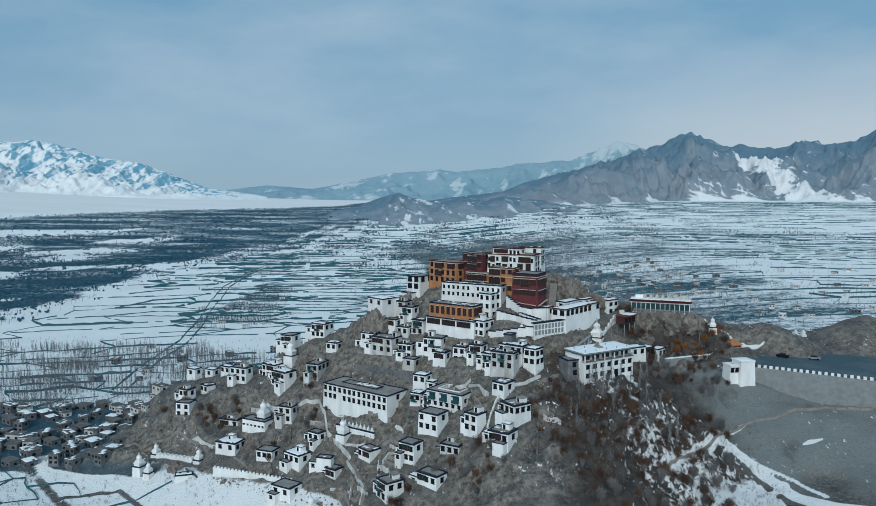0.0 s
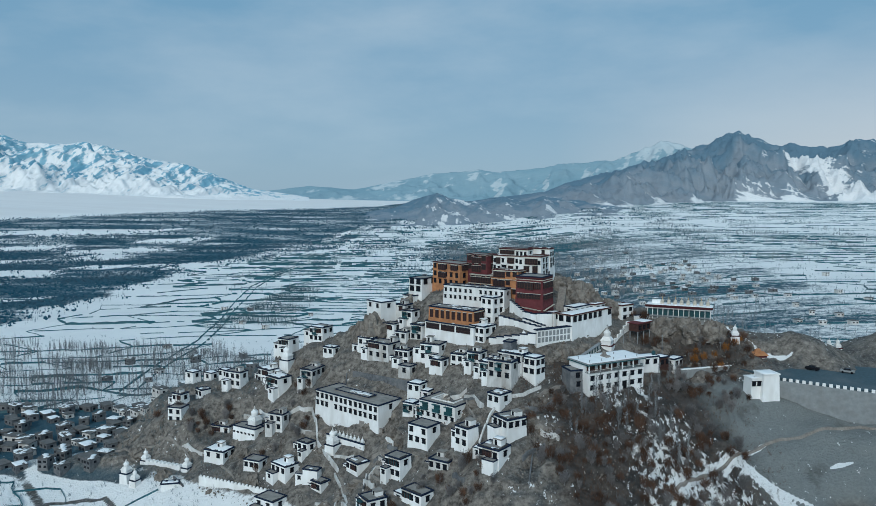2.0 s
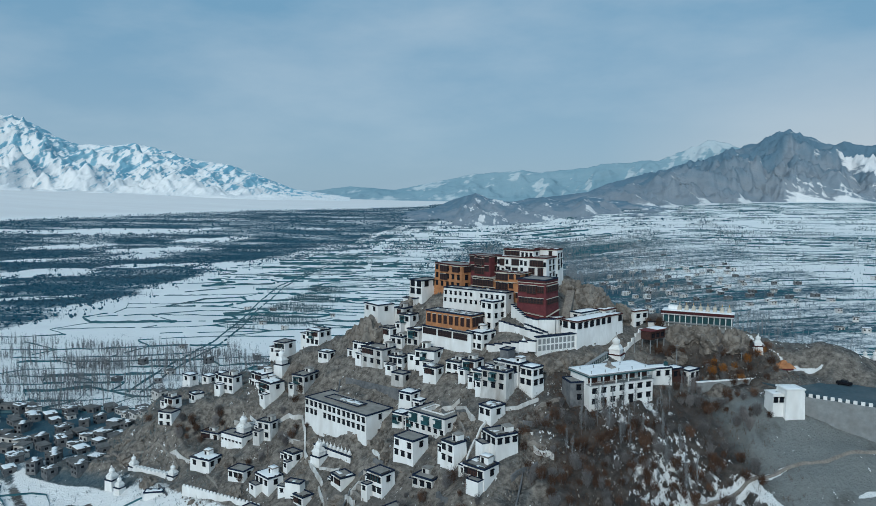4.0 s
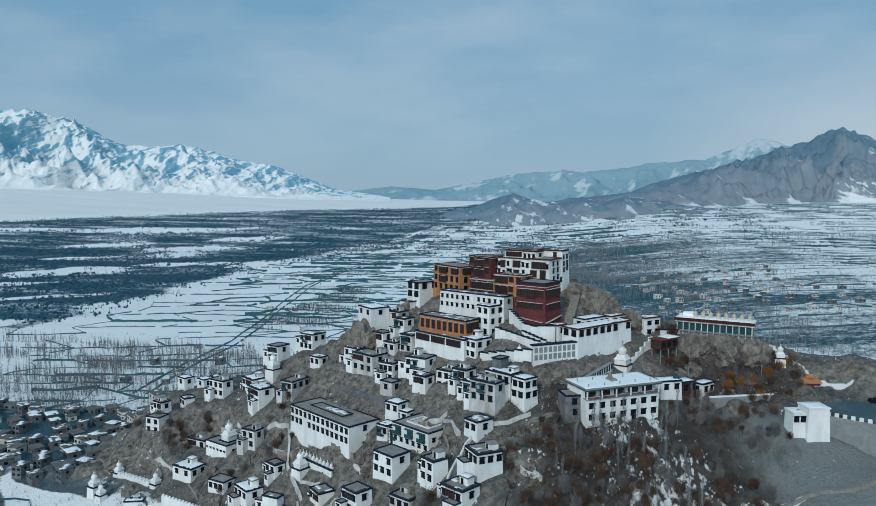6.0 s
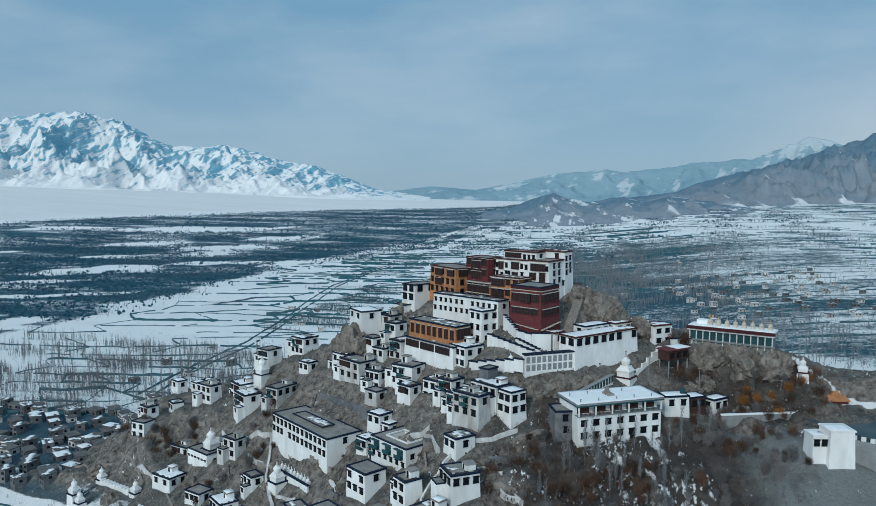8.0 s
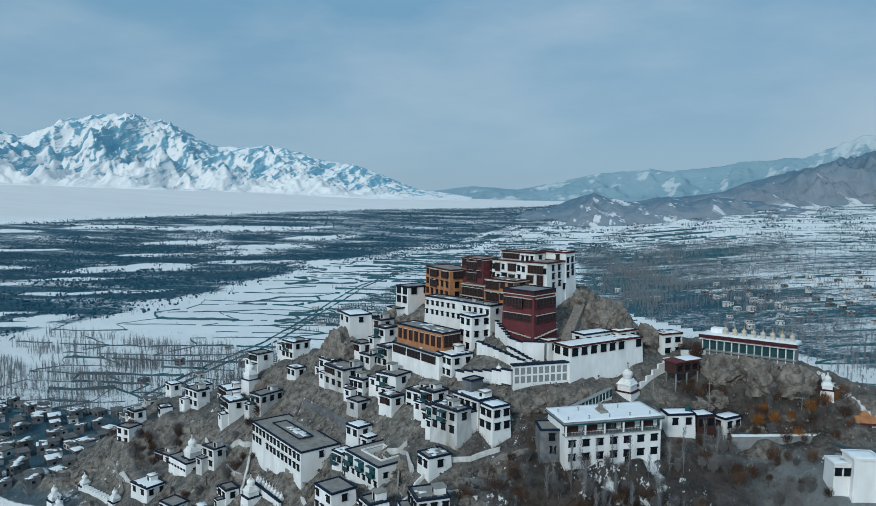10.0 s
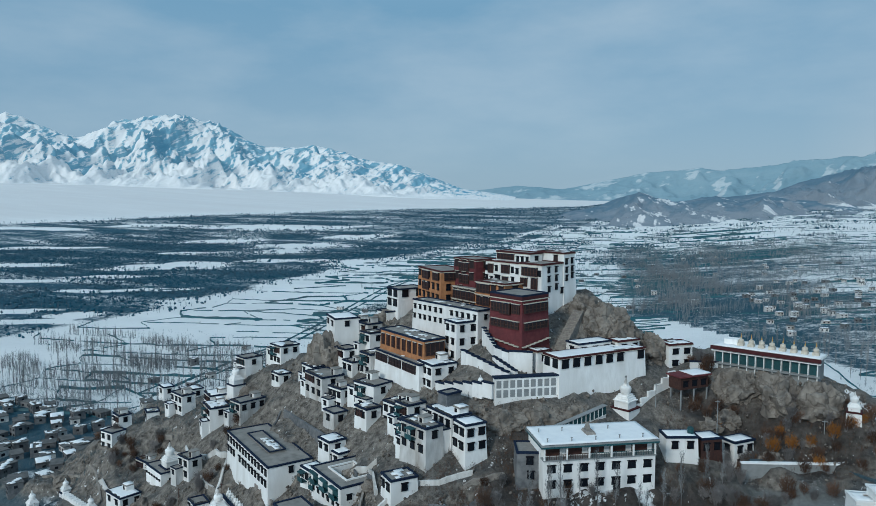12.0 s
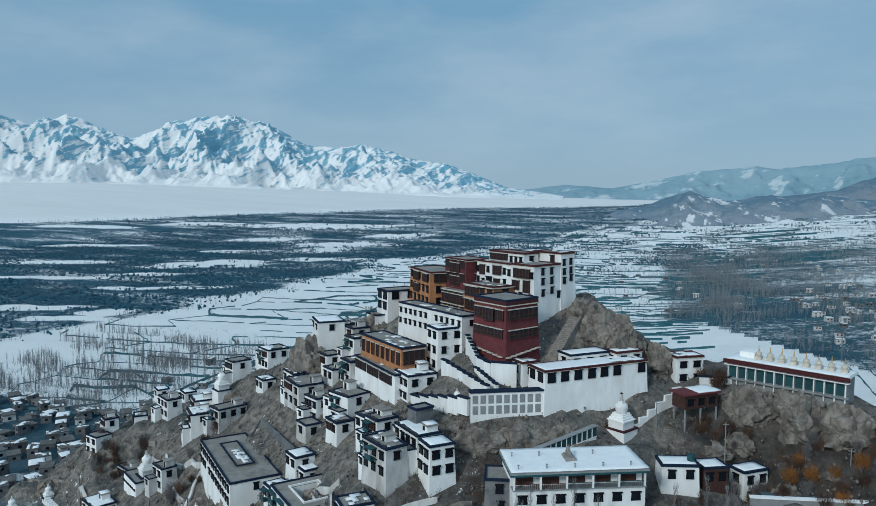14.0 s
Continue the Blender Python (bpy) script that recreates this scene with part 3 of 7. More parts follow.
house(19.3, 260.4, 56.0, 66.2, 5.2, 6.0, -39, (2, 3), (2, 3), 0.5, None, "white_tower", "three storey white tower house with dark corner windows", GM, None, False, win=(0.75, 1.3), floor_h=3.1, category="monastery")
gold = house(12.8, 256.0, 57.4, 62.3, 19.2, 6.2, -33, (0, 0), (0, 0), 0.35, M_MUSTARD, "golden_hall", "long ochre hall with a row of timber windows and snowy roof", GM, M_BAND, False, win=(1.65, 2.3), category="monastery", style="wood")
for k in range(8):
    bay(gold, 0, -18.4 + 2.36 * k, -17.2 + 2.36 * k, 0.9, 3.6, 2, None, 0.12)
bay(gold, 1, 0.5, 5.7, 1.0, 3.9, 4, None, 0.2)
bay(red2, 0, -6.6, -2.6, 4.2, 6.4, 4)
bay(red2, 0, -6.6, -2.6, 1.0, 3.2, 4)
bay(gal, 0, -9.0, -0.5, 5.4, 7.5, 8)
bay(gal, 0, -9.0, -0.5, 2.0, 4.3, 8)
bay(ass, 0, -9.8, -5.2, 7.6, 9.7, 4)
bay(ass, 0, -9.8, -5.2, 4.4, 6.5, 4)
bay(ora, 0, -11.6, -7.6, 6.6, 8.7, 4)
bay(ora, 0, -11.6, -7.6, 3.6, 5.6, 4)
bay(ora, 0, -4.6, -1.4, 6.8, 8.7, 3)
bay(ora, 1, 1.0, 7.4, 6.9, 8.9, 5)
bm = bmesh.new()
ring(bm, -9.86, 0.06, -0.06, 8.96, 10.55, 11.36, 0.5)
part("parapet", bm, M_MAROON, tower, "dark maroon twig parapet")
bm = bmesh.new()
ring(bm, -10.05, 0.25, -0.25, 9.15, 10.36, 10.54, 0.6)
part("parapet_ledge", bm, M_CREAM, tower, "pale ledge under the parapet")
bay(tower, 0, -6.2, -3.2, 7.1, 9.5, 3, None, 0.7)
bay(tower, 0, -9.2, -6.6, 7.4, 9.4, 3, None, 0.3)
bay(tower, 0, -2.8, -0.6, 7.4, 9.4, 3, None, 0.3)
bay(tower, 0, -9.2, -0.7, 3.9, 5.5, 8, None, 0.4)
bay(tower, 1, 0.6, 8.3, 3.7, 5.3, 6, None, 0.4)
bay(tower, 1, 0.6, 8.3, 7.6, 9.5, 6, None, 0.4)
terr = house(12.8, 253.0, 52.5, 57.2, 21.5, 8.0, -36, (0, 0), (1, 1), 0.3, None, "terrace_hall", "white terrace hall with long dark window openings", GM, None, False, win=(2.4, 1.7), category="monastery")
for k in range(3):
    bay(terr, 0, -20.6 + 6.7 * k, -14.9 + 6.7 * k, 2.0, 3.9, 4, M_DARKWOOD, 0.15)
house(16.4, 252.0, 52.4, 57.6, 6.6, 6.8, -38, (3, 2), (2, 2), 0.6, None, "monastery_block", "white two storey block with dark cornice beside the terrace", GM, win=(0.85, 1.2), category="monastery")
house(-7.5, 287.1, 62.0, 69.4, 6.5, 9.0, -36, (2, 2), (2, 1), 0.1, None, "monastery_block", "white tower with a dark open roof gallery", GM, None, False, win=(1.6, 1.8), category="monastery")
house(-10.5, 285.5, 58.0, 63.0, 5.5, 5.0, -35, (0, 0), (0, 0), 0.2, None, "buttress_block", "plain white battered buttress block on the rock", GM, None, False, category="monastery")
house(-21.7, 275.7, 53.6, 61.9, 9.0, 7.0, -46, (2, 1), (1, 1), 0.8, None, "monastery_block", "tall white battered house with a snowy roof on a rock spur", GM, None, False, category="monastery")
house(45.5, 251.8, 53.6, 61.8, 6.0, 24.0, -42, (2, 1), (8, 1), 0.7, None, "assembly_hall", "long white hall with a row of dark framed windows", GM, M_MAROON, False, win=(1.3, 1.7), category="monastery")
house(39.8, 255.6, 57.4, 62.0, 4.2, 4.2, -38, (1, 1), (1, 1), 0.6, None, "gate_house", "small white gate house with dark windows beside the hall", GM, M_MAROON, False, win=(1.2, 1.4), category="monastery")
house(66.4, 276.2, 56.4, 61.4, 4.6, 6.4, -52, (1, 1), (2, 2), 0.6, None, "watch_house", "small white two storey house with maroon cornice", GM, M_MAROON, False, win=(1.2, 1.1), category="house")

# ---- houses on the slope ----
hall = house(-17.2, 236.1, 24.0, 34.9, 30.0, 11.0, -36, (13, 2), (1, 1), 0.0, None, "school_hall", "very long white three storey hall with a broad mud roof", "hillside houses", None, False, win=(0.75, 1.35), floor_h=2.6)
bm = bmesh.new()
box(bm, -24.0, -8.0, 3.4, 7.4, 10.505, 11.1)
plat = part("roof_platform", bm, M_MUD, hall, "raised mud roof platform with dark edge")
bm = bmesh.new()
ring(bm, -24.15, -7.85, 3.25, 7.55, 11.102, 11.3, 0.4)
part("platform_edge", bm, M_BAND, plat)
bm = bmesh.new()
snow_sheet(bm, -18.0, -9.0, 4.6, 7.0, 11.1, 17.0, 0.5, 0.6)
tagged(part("roof_snow", bm, M_SNOW, plat, "thin snow patch", True), kind="stuff")
house(-13.0, 251.0, 33.0, 37.2, 22.0, 3.0, -36, (2, 1), (0, 0), 0.0, M_BRICK, "rear_wing", "low mud brick wing behind the long hall", hut=False, band=M_MUD)
house(47.6, 262.6, 56.5, 62.8, 4.6, 9.5, -42, (1, 1), (3, 1), 0.9, None, "monastery_block", "low white block with snowy roof behind the hall", GM, M_BAND, False, category="monastery")
house(55.6, 268.6, 57.5, 62.9, 3.6, 6.5, -42, (1, 1), (2, 1), 0.8, None, "monastery_block", "small white block with maroon cornice behind the hall", GM, M_MAROON, False, category="monastery")
house(-22.1, 289.0, 53.5, 59.0, 5.0, 5.0, -35, (2, 1), (1, 1), 0.4)
house(-13.0, 278.5, 55.0, 60.5, 4.6, 5.0, -32, (1, 1), (1, 1), 0.3)
house(-10.0, 274.0, 53.5, 59.0, 5.0, 5.0, -30, (2, 1), (1, 1), 0.3, balcony=True)
house(-16.5, 271.5, 49.5, 54.6, 5.0, 4.5, -30, (2, 1), (1, 1), 0.2)
house(-5.5, 265.0, 50.0, 55.5, 5.4, 5.0, -33, (2, 2), (1, 1), 0.4, balcony=True)
house(-11.5, 266.5, 48.0, 52.6, 5.0, 4.5, -30, (2, 1), (1, 1), 0.0)
house(-8.5, 251.0, 40.5, 44.0, 5.0, 4.0, -30, (1, 1), (1, 1), 0.0, M_STAIN, hut=False)
house(2.5, 246.5, 43.0, 47.5, 5.0, 4.2, -30, (2, 1), (1, 1), 0.5)
house(18.8, 234.2, 44.2, 49.8, 5.0, 5.0, -32, (2, 2), (0, 0), 0.4, balcony=True)
house(-1.5, 240.5, 34.5, 38.6, 4.6, 4.0, -30, (2, 1), (1, 1), 0.8, hut=False)
house(-1.0, 232.0, 31.0, 36.2, 5.0, 4.0, -32, (2, 2), (1, 1), 0.5, balcony=True)
house(-104.0, 300.0, 24.0, 28.0, 5.0, 4.0, -30, (1, 1), (1, 1), 0.7, hut=False)
house(-97.0, 302.0, 23.5, 27.2, 4.6, 4.0, -30, (1, 1), (1, 1), 0.9, hut=False)
house(-88.0, 296.0, 26.0, 30.0, 5.2, 4.0, -30, (2, 1), (1, 1), 0.6, hut=False)
house(-95.4, 267.9, 17.5, 22.9, 5.8, 5.0, -12, (2, 2), (0, 0), 0.0, hut=False)
house(-97.4, 273.0, 23.0, 26.6, 5.0, 4.0, -25, (2, 1), (1, 1), 0.2)
house(-92.0, 279.0, 22.5, 26.6, 4.6, 4.0, -40, (2, 1), (0, 0), 0.3, hut=False)
house(-75.9, 276.9, 28.6, 34.2, 7.7, 4.4, -24, (3, 2), (1, 1), 0.3)
house(-58.8, 268.5, 28.4, 34.5, 8.0, 6.0, -38, (3, 2), (1, 1), 0.6, balcony=True)
house(-64.5, 276.0, 29.6, 35.6, 7.0, 5.5, -36, (3, 2), (1, 1), 0.9)
house(-45.3, 264.5, 32.6, 38.8, 5.2, 8.2, -22, (2, 2), (3, 1), 0.0, balcony=True)
house(-59.5, 286.6, 40.0, 45.2, 5.6, 6.0, -25, (3, 1), (1, 1), 0.0)
house(-46.1, 286.0, 44.8, 50.1, 6.6, 6.6, -28, (3, 2), (2, 1), 0.5, balcony=True)
house(-39.9, 275.7, 41.0, 44.6, 5.0, 3.9, -30, (2, 1), (1, 1), 0.7, hut=False)
house(-17.1, 260.5, 44.4, 49.5, 9.6, 6.5, -33, (3, 2), (1, 1), 0.3)
house(-24.2, 268.0, 43.6, 49.8, 6.6, 7.0, -32, (2, 1), (0, 0), 0.7)
house(-9.9, 257.3, 43.0, 48.1, 5.4, 4.0, -25, (3, 2), (1, 1), 0.3)
house(1.2, 253.0, 45.6, 51.1, 7.2, 6.2, -22, (3, 2), (1, 1), 0.3, balcony=True)
house(9.6, 247.2, 44.4, 49.2, 5.0, 6.0, -28, (2, 2), (1, 1), 0.3)
house(14.9, 241.7, 45.2, 51.1, 4.8, 5.0, -30, (2, 2), (1, 1), 0.3, balcony=True)
house(24.5, 228.0, 44.4, 51.5, 8.2, 4.4, -30, (3, 2), (1, 1), 0.3, balcony=True)
house(31.9, 229.9, 44.4, 52.4, 4.6, 4.8, -40, (2, 2), (2, 2), 1.0, hut=False, win=(1.0, 1.3))
house(27.8, 233.3, 47.5, 52.6, 9.0, 5.0, -36, (4, 1), (2, 1), 0.9)
house(24.9, 238.8, 51.0, 55.4, 3.0, 4.0, -30, (0, 0), (0, 0), 0.0, M_BRICK, hut=False, label="brown roofed block with parapet above the white houses")
house(-6.1, 235.6, 30.6, 36.0, 4.0, 4.2, -30, (2, 1), (1, 1), 0.6, balcony=True, hut=False)
house(-4.4, 241.5, 36.0, 40.6, 5.0, 4.6, -30, (2, 1), (1, 1), 0.8, hut=False)
courtyard_house(7.7, 224.6, 31.6, 38.6, 14.0, 11.5, -35)
house(-0.2, 217.7, 28.2, 34.3, 7.4, 6.2, -35, (3, 2), (1, 1), 0.0, hut=False)
house(11.7, 209.9, 32.0, 36.8, 5.0, 4.6, -42, (2, 2), (0, 0), 0.2)
house(20.8, 219.9, 41.0, 43.7, 4.8, 5.6, -42, (2, 1), (1, 1), 0.3, hut=False)
house(22.6, 207.1, 36.0, 40.4, 6.6, 6.6, -56, (3, 1), (3, 1), 0.3)
house(20.1, 199.9, 30.2, 34.4, 6.8, 6.0, -35, (3, 1), (1, 1), 0.5)
house(-7.4, 210.4, 21.0, 27.4, 5.8, 5.0, -35, (3, 2), (1, 1), 0.1)
house(6.3, 208.3, 22.0, 27.6, 6.6, 5.4, -30, (3, 1), (1, 1), 0.1)
house(-22.1, 224.4, 15.6, 20.1, 5.8, 4.8, -45, (3, 1), (0, 0), 0.3)
house(-41.3, 240.0, 16.4, 20.6, 5.0, 3.8, -35, (2, 1), (1, 1), 0.3)
house(-75.4, 262.2, 13.4, 18.0, 8.0, 4.5, -18, (3, 1), (0, 0), 0.1)
house(-53.0, 252.1, 19.4, 26.1, 5.8, 4.0, -22, (2, 2), (1, 1), 0.2)
house(-72.3, 247.5, 9.8, 14.2, 8.4, 6.0, -20, (2, 1), (2, 1), 1.0)
house(-57.2, 239.2, 10.4, 14.5, 6.4, 5.0, -20, (3, 1), (1, 1), 0.0, hut=False)
house(-46.6, 232.3, 10.2, 15.5, 7.6, 5.4, -38, (3, 1), (1, 1), 0.9)
house(-35.1, 227.2, 12.6, 16.7, 5.2, 3.0, -15, (0, 0), (0, 0), 0.2)

house(-14.9, 199.0, 14.5, 20.0, 5.6, 6.0, -55, (2, 2), (2, 1), 0.0, balcony=True)
house(-0.5, 199.0, 17.5, 22.0, 7.5, 5.0, -40, (3, 1), (1, 1), 0.1)
house(-33.3, 224.0, 9.6, 14.0, 4.6, 4.0, -35, (2, 1), (0, 0), 0.0)
house(-47.4, 221.0, 4.0, 9.0, 8.0, 6.0, -30, (2, 1), (1, 1), 0.0)

# ---- guest house below the crest ----
def guest_house():
    """Three storey guest house with an open gallery on its top floor."""
    x, y, base, top, w, d, yaw = 66.2, 238.6, 42.6, 51.2, 21.6, 9.5, 30
    t = thing("guest_house", pose(x, y, base, 0, 0, yaw), "long white three storey guest house with gallery and snowy roof", "house", "hillside houses")
    h = top - base
    bm = bmesh.new()
    box(bm, -w, 0, 0, d, -5.0, 5.6)
    box(bm, -w, 0, 1.6, d, 5.6, h - 0.3)
    part("wall", bm, M_WHITE, t)
    bm = bmesh.new()
    box(bm, -w - 0.5, 0.5, -0.5, d + 0.4, h - 0.298, h)
    part("roof", bm, M_CONC, t, "flat concrete roof slab")
    bm = bmesh.new()
    snow_sheet(bm, -w - 0.4, 0.4, -0.4, d + 0.3, h, 7.0, 0.97, 0.9)
    tagged(part("snow", bm, M_SNOW, t, "unbroken snow on the roof", True), kind="stuff")
    bm = bmesh.new()
    ring(bm, -w - 0.52, 0.52, -0.52, d + 0.42, h - 0.62, h - 0.3, 0.25)
    part("cornice", bm, M_TEAL, t, "teal painted eaves band")
    bm = bmesh.new()
    box(bm, -w - 0.1, 0.1, -0.35, 1.6, 5.602, 5.75)
    part("gallery_floor", bm, M_CONC, t)
    for i in range(6):
        px = -w + (w - 0.3) * i / 5
        bm = bmesh.new()
        box(bm, px, px + 0.3, -0.25, 0.05, 5.752, h - 0.62)
        part("column", bm, M_WHITE, t)
    for i in range(5):
        px = -w + (w - 0.3) * i / 5
        bm = bmesh.new()
        box(bm, px + 0.32, px + (w - 0.3) / 5 - 0.02, -0.2, -0.12, 6.6, 6.7)
        rail = part("railing", bm, M_TEAL if i > 1 else M_WOOD, t, "painted gallery railing")
        for k in range(12):
            qx = px + 0.4 + k * 0.33
            bm = bmesh.new()
            box(bm, qx, qx + 0.06, -0.19, -0.13, 5.752, 6.598)
            part("baluster", bm, M_TEAL if i > 1 else M_WOOD, rail)
        bm = bmesh.new()
        box(bm, px + 0.5, px + 3.6, 1.55, 1.596, 5.9, 7.7)
        part("gallery_window", bm, M_WOOD, t, "maroon framed gallery window")
    for r, zz in enumerate((3.4, 0.5)):
        for c in range(7):
            window(t, -w + w * (c + 0.5) / 7, -0.01, zz, 0, 1.2, 1.25)
    for r in range(2):
        for c in range(2):
            window(t, 0.01, d * (c + 0.5) / 2, (3.4, 0.5)[r], 90, 1.0, 1.2)
    bm = bmesh.new()
    box(bm, -8.2, -6.8, -0.06, -0.01, -0.6, 1.7)
    part("door", bm, M_FRAME, t)
    for k in range(9):
        bm = bmesh.new()
        qx, qy = -w + 1 + (k % 5) * 4.6, 0.8 + 5.5 * (k // 5)
        lathe(bm, ((0.12, h + 0.1), (0.10, h + 0.8), (0.2, h + 0.82), (0.2, h + 0.9)), 8, qx, qy)
        part("vent_pipe", bm, M_CONC, t)
    bm = bmesh.new()
    box(bm, -w * 0.52 - 1.0, -w * 0.52 + 1.0, 3.2, 6.5, h + 0.05, h + 0.7, 0.3, 0.3)
    box(bm, -w * 0.52 - 0.3, -w * 0.52 + 0.3, 4.6, 6.2, h + 0.7, h + 1.9, 0.15, 0.3)
    part("skylight", bm, M_STONE, t, "weathered rooftop hatch")
    for dx, dy in ((0, 0), (-w, 0), (-w / 2, -0.5), (0, d), (-w, d), (-w / 2, d)):
        site(*corner(x, y, yaw, dx, dy), base + (0.2 if dy <= 0 else 3.5))


guest_house()
house(47.0, 230.5, 42.0, 49.0, 5.0, 6.0, 20, (1, 2), (1, 1), 0.0, M_BRICK, hut=False, label="bare brick stair wing beside the guest house")
house(73.6, 249.0, 44.6, 49.2, 6.4, 4.4, 22, (2, 1), (1, 1), 0.9, None, hut=False, label="small white outbuilding with snowy roof beside the road")
house(78.0, 253.2, 44.6, 48.2, 4.6, 4.2, 32, (2, 1), (1, 1), 1.0, M_WOOD, hut=False, label="dark timber shed with a snow-covered roof")
house(80.4, 256.4, 39.6, 46.4, 3.8, 5.6, -45, (1, 2), (2, 2), 1.0, None, hut=False, label="white two storey outbuilding on concrete legs with snowy roof", deep=5)
house(107.4, 237.4, 38.4, 46.7, 5.6, 5.4, 12, (0, 0), (1, 1), 1.0, None, hut=False, band=M_WHITE, label="plain white battered building at the edge of the road", deep=5)
house(102.0, 237.6, 39.5, 45.2, 3.4, 4.4, 12, (2, 1), (0, 0), 0.8, None, hut=False, band=M_WHITE, label="low white annex at the edge of the road")


# ---- stupas ----
def stupa(x, y, z, s=1.0, yaw=-30, base_h=2.0, label="", group="stupas", plinth_band=None):
    """A white stupa: plinth, stepped throne, bulging dome, harmika, ringed spire. s: width of the throne in units of 3 m."""
    t = thing("stupa", pose(x, y, z, 0, 0, yaw), label or "whitewashed stupa with ringed spire on a square plinth", "stupa", group)
    bm = bmesh.new()
    box(bm, -2.1 * s, 2.1 * s, -2.1 * s, 2.1 * s, -2.0, base_h, 0.15, 0.15)
    part("plinth", bm, M_WHITE, t)
    bm = bmesh.new()
    ring(bm, -2.08 * s, 2.08 * s, -2.08 * s, 2.08 * s, base_h + 0.002, base_h + 0.3, 0.5)
    part("plinth_band", bm, plinth_band or M_BAND, t, "dark plinth band")
    bm = bmesh.new()
    zc = base_h
    for half, hh in ((1.5, 1.5), (1.72, 0.22), (1.45, 0.35), (1.25, 0.35), (1.05, 0.35)):
        box(bm, -half * s, half * s, -half * s, half * s, zc, zc + hh * s - 0.002)
        zc += hh * s
    part("throne", bm, M_WHITE, t, "stepped white throne")
    bm = bmesh.new()
    lathe(bm, [(r * s, zc + q * s) for r, q in ((0.86, 0), (0.95, 0.3), (1.08, 0.8), (1.10, 1.15), (0.98, 1.45), (0.7, 1.62))], 20)
    part("dome", bm, M_WHITE, t, "bulging white dome", True)
    zc += 1.62 * s
    bm = bmesh.new()
    box(bm, -0.42 * s, 0.42 * s, -0.42 * s, 0.42 * s, zc, zc + 0.4 * s)
    part("harmika", bm, M_WHITE, t)
    zc += 0.4 * s + 0.002
    bm = bmesh.new()
    prof = []
    for k in range(7):
        r = 0.34 - 0.035 * k
        prof += [(r * s, zc + k * 0.17 * s), (r * s, zc + (k * 0.17 + 0.11) * s), (r * 0.8 * s, zc + (k * 0.17 + 0.12) * s)]
    lathe(bm, prof + [(0.03 * s, zc + 1.22 * s)], 12)
    sp = part("spire", bm, M_STAIN, t, "ringed spire")
    bm = bmesh.new()
    lathe(bm, [(r * s, zc + q * s) for r, q in ((0.05, 1.2), (0.26, 1.23), (0.24, 1.3), (0.05, 1.34), (0.05, 1.45), (0.10, 1.5), (0.02, 1.6))], 10)
    part("finial", bm, M_FRAME, sp)
    for dx, dy in ((-2, -2), (2, -2), (2, 2), (-2, 2), (0, 0)):
        site(*corner(x, y, yaw, dx * s, dy * s), z)
    return t


stupa(58.4, 259.6, 46.6, 1.12, -25, 3.6, "large white stupa with ringed spire on a high maroon-banded plinth", plinth_band=M_MAROON)
stupa(-58.8, 281.0, 35.8, 1.05, -25, 2.6)
stupa(-64.5, 258.2, 17.4, 1.15, -25, 3.0)
house(-62.9, 252.7, 17.4, 20.5, 10.4, 5.0, -26, (6, 1), (1, 1), 0.2, hut=False, win=(0.3, 0.3), label="low white plinth building in front of a stupa")
stupa(-32.4, 238.0, 18.8, 0.95, -30, 2.4)
stupa(29.3, 247.7, 53.2, 0.55, -30, 1.2, "small white stupa with gilded top on a stone base")
stupa(-107.5, 249.6, 2.6, 0.85, -20, 2.6)
stupa(-103.0, 246.5, 2.4, 0.7, -20, 1.6)
stupa(-105.0, 259.0, 4.8, 0.75, -22, 1.4)
stupa(-86.5, 251.0, 5.6, 0.75, -22, 1.4)
stupa(-39.5, 214.5, 2.4, 0.95, -30, 2.2)
for i in range(3):
    stupa(136.5 + 3.0 * i, 275.0, 46.0, 0.62, 0, 0.8, "small white roadside stupa in a row", "roadside stupas", M_MAROON)
stupa(102.3, 263.0, 52.4, 0.7, -10, 0.8, "small red and white stupa above the road", plinth_band=M_MAROON)


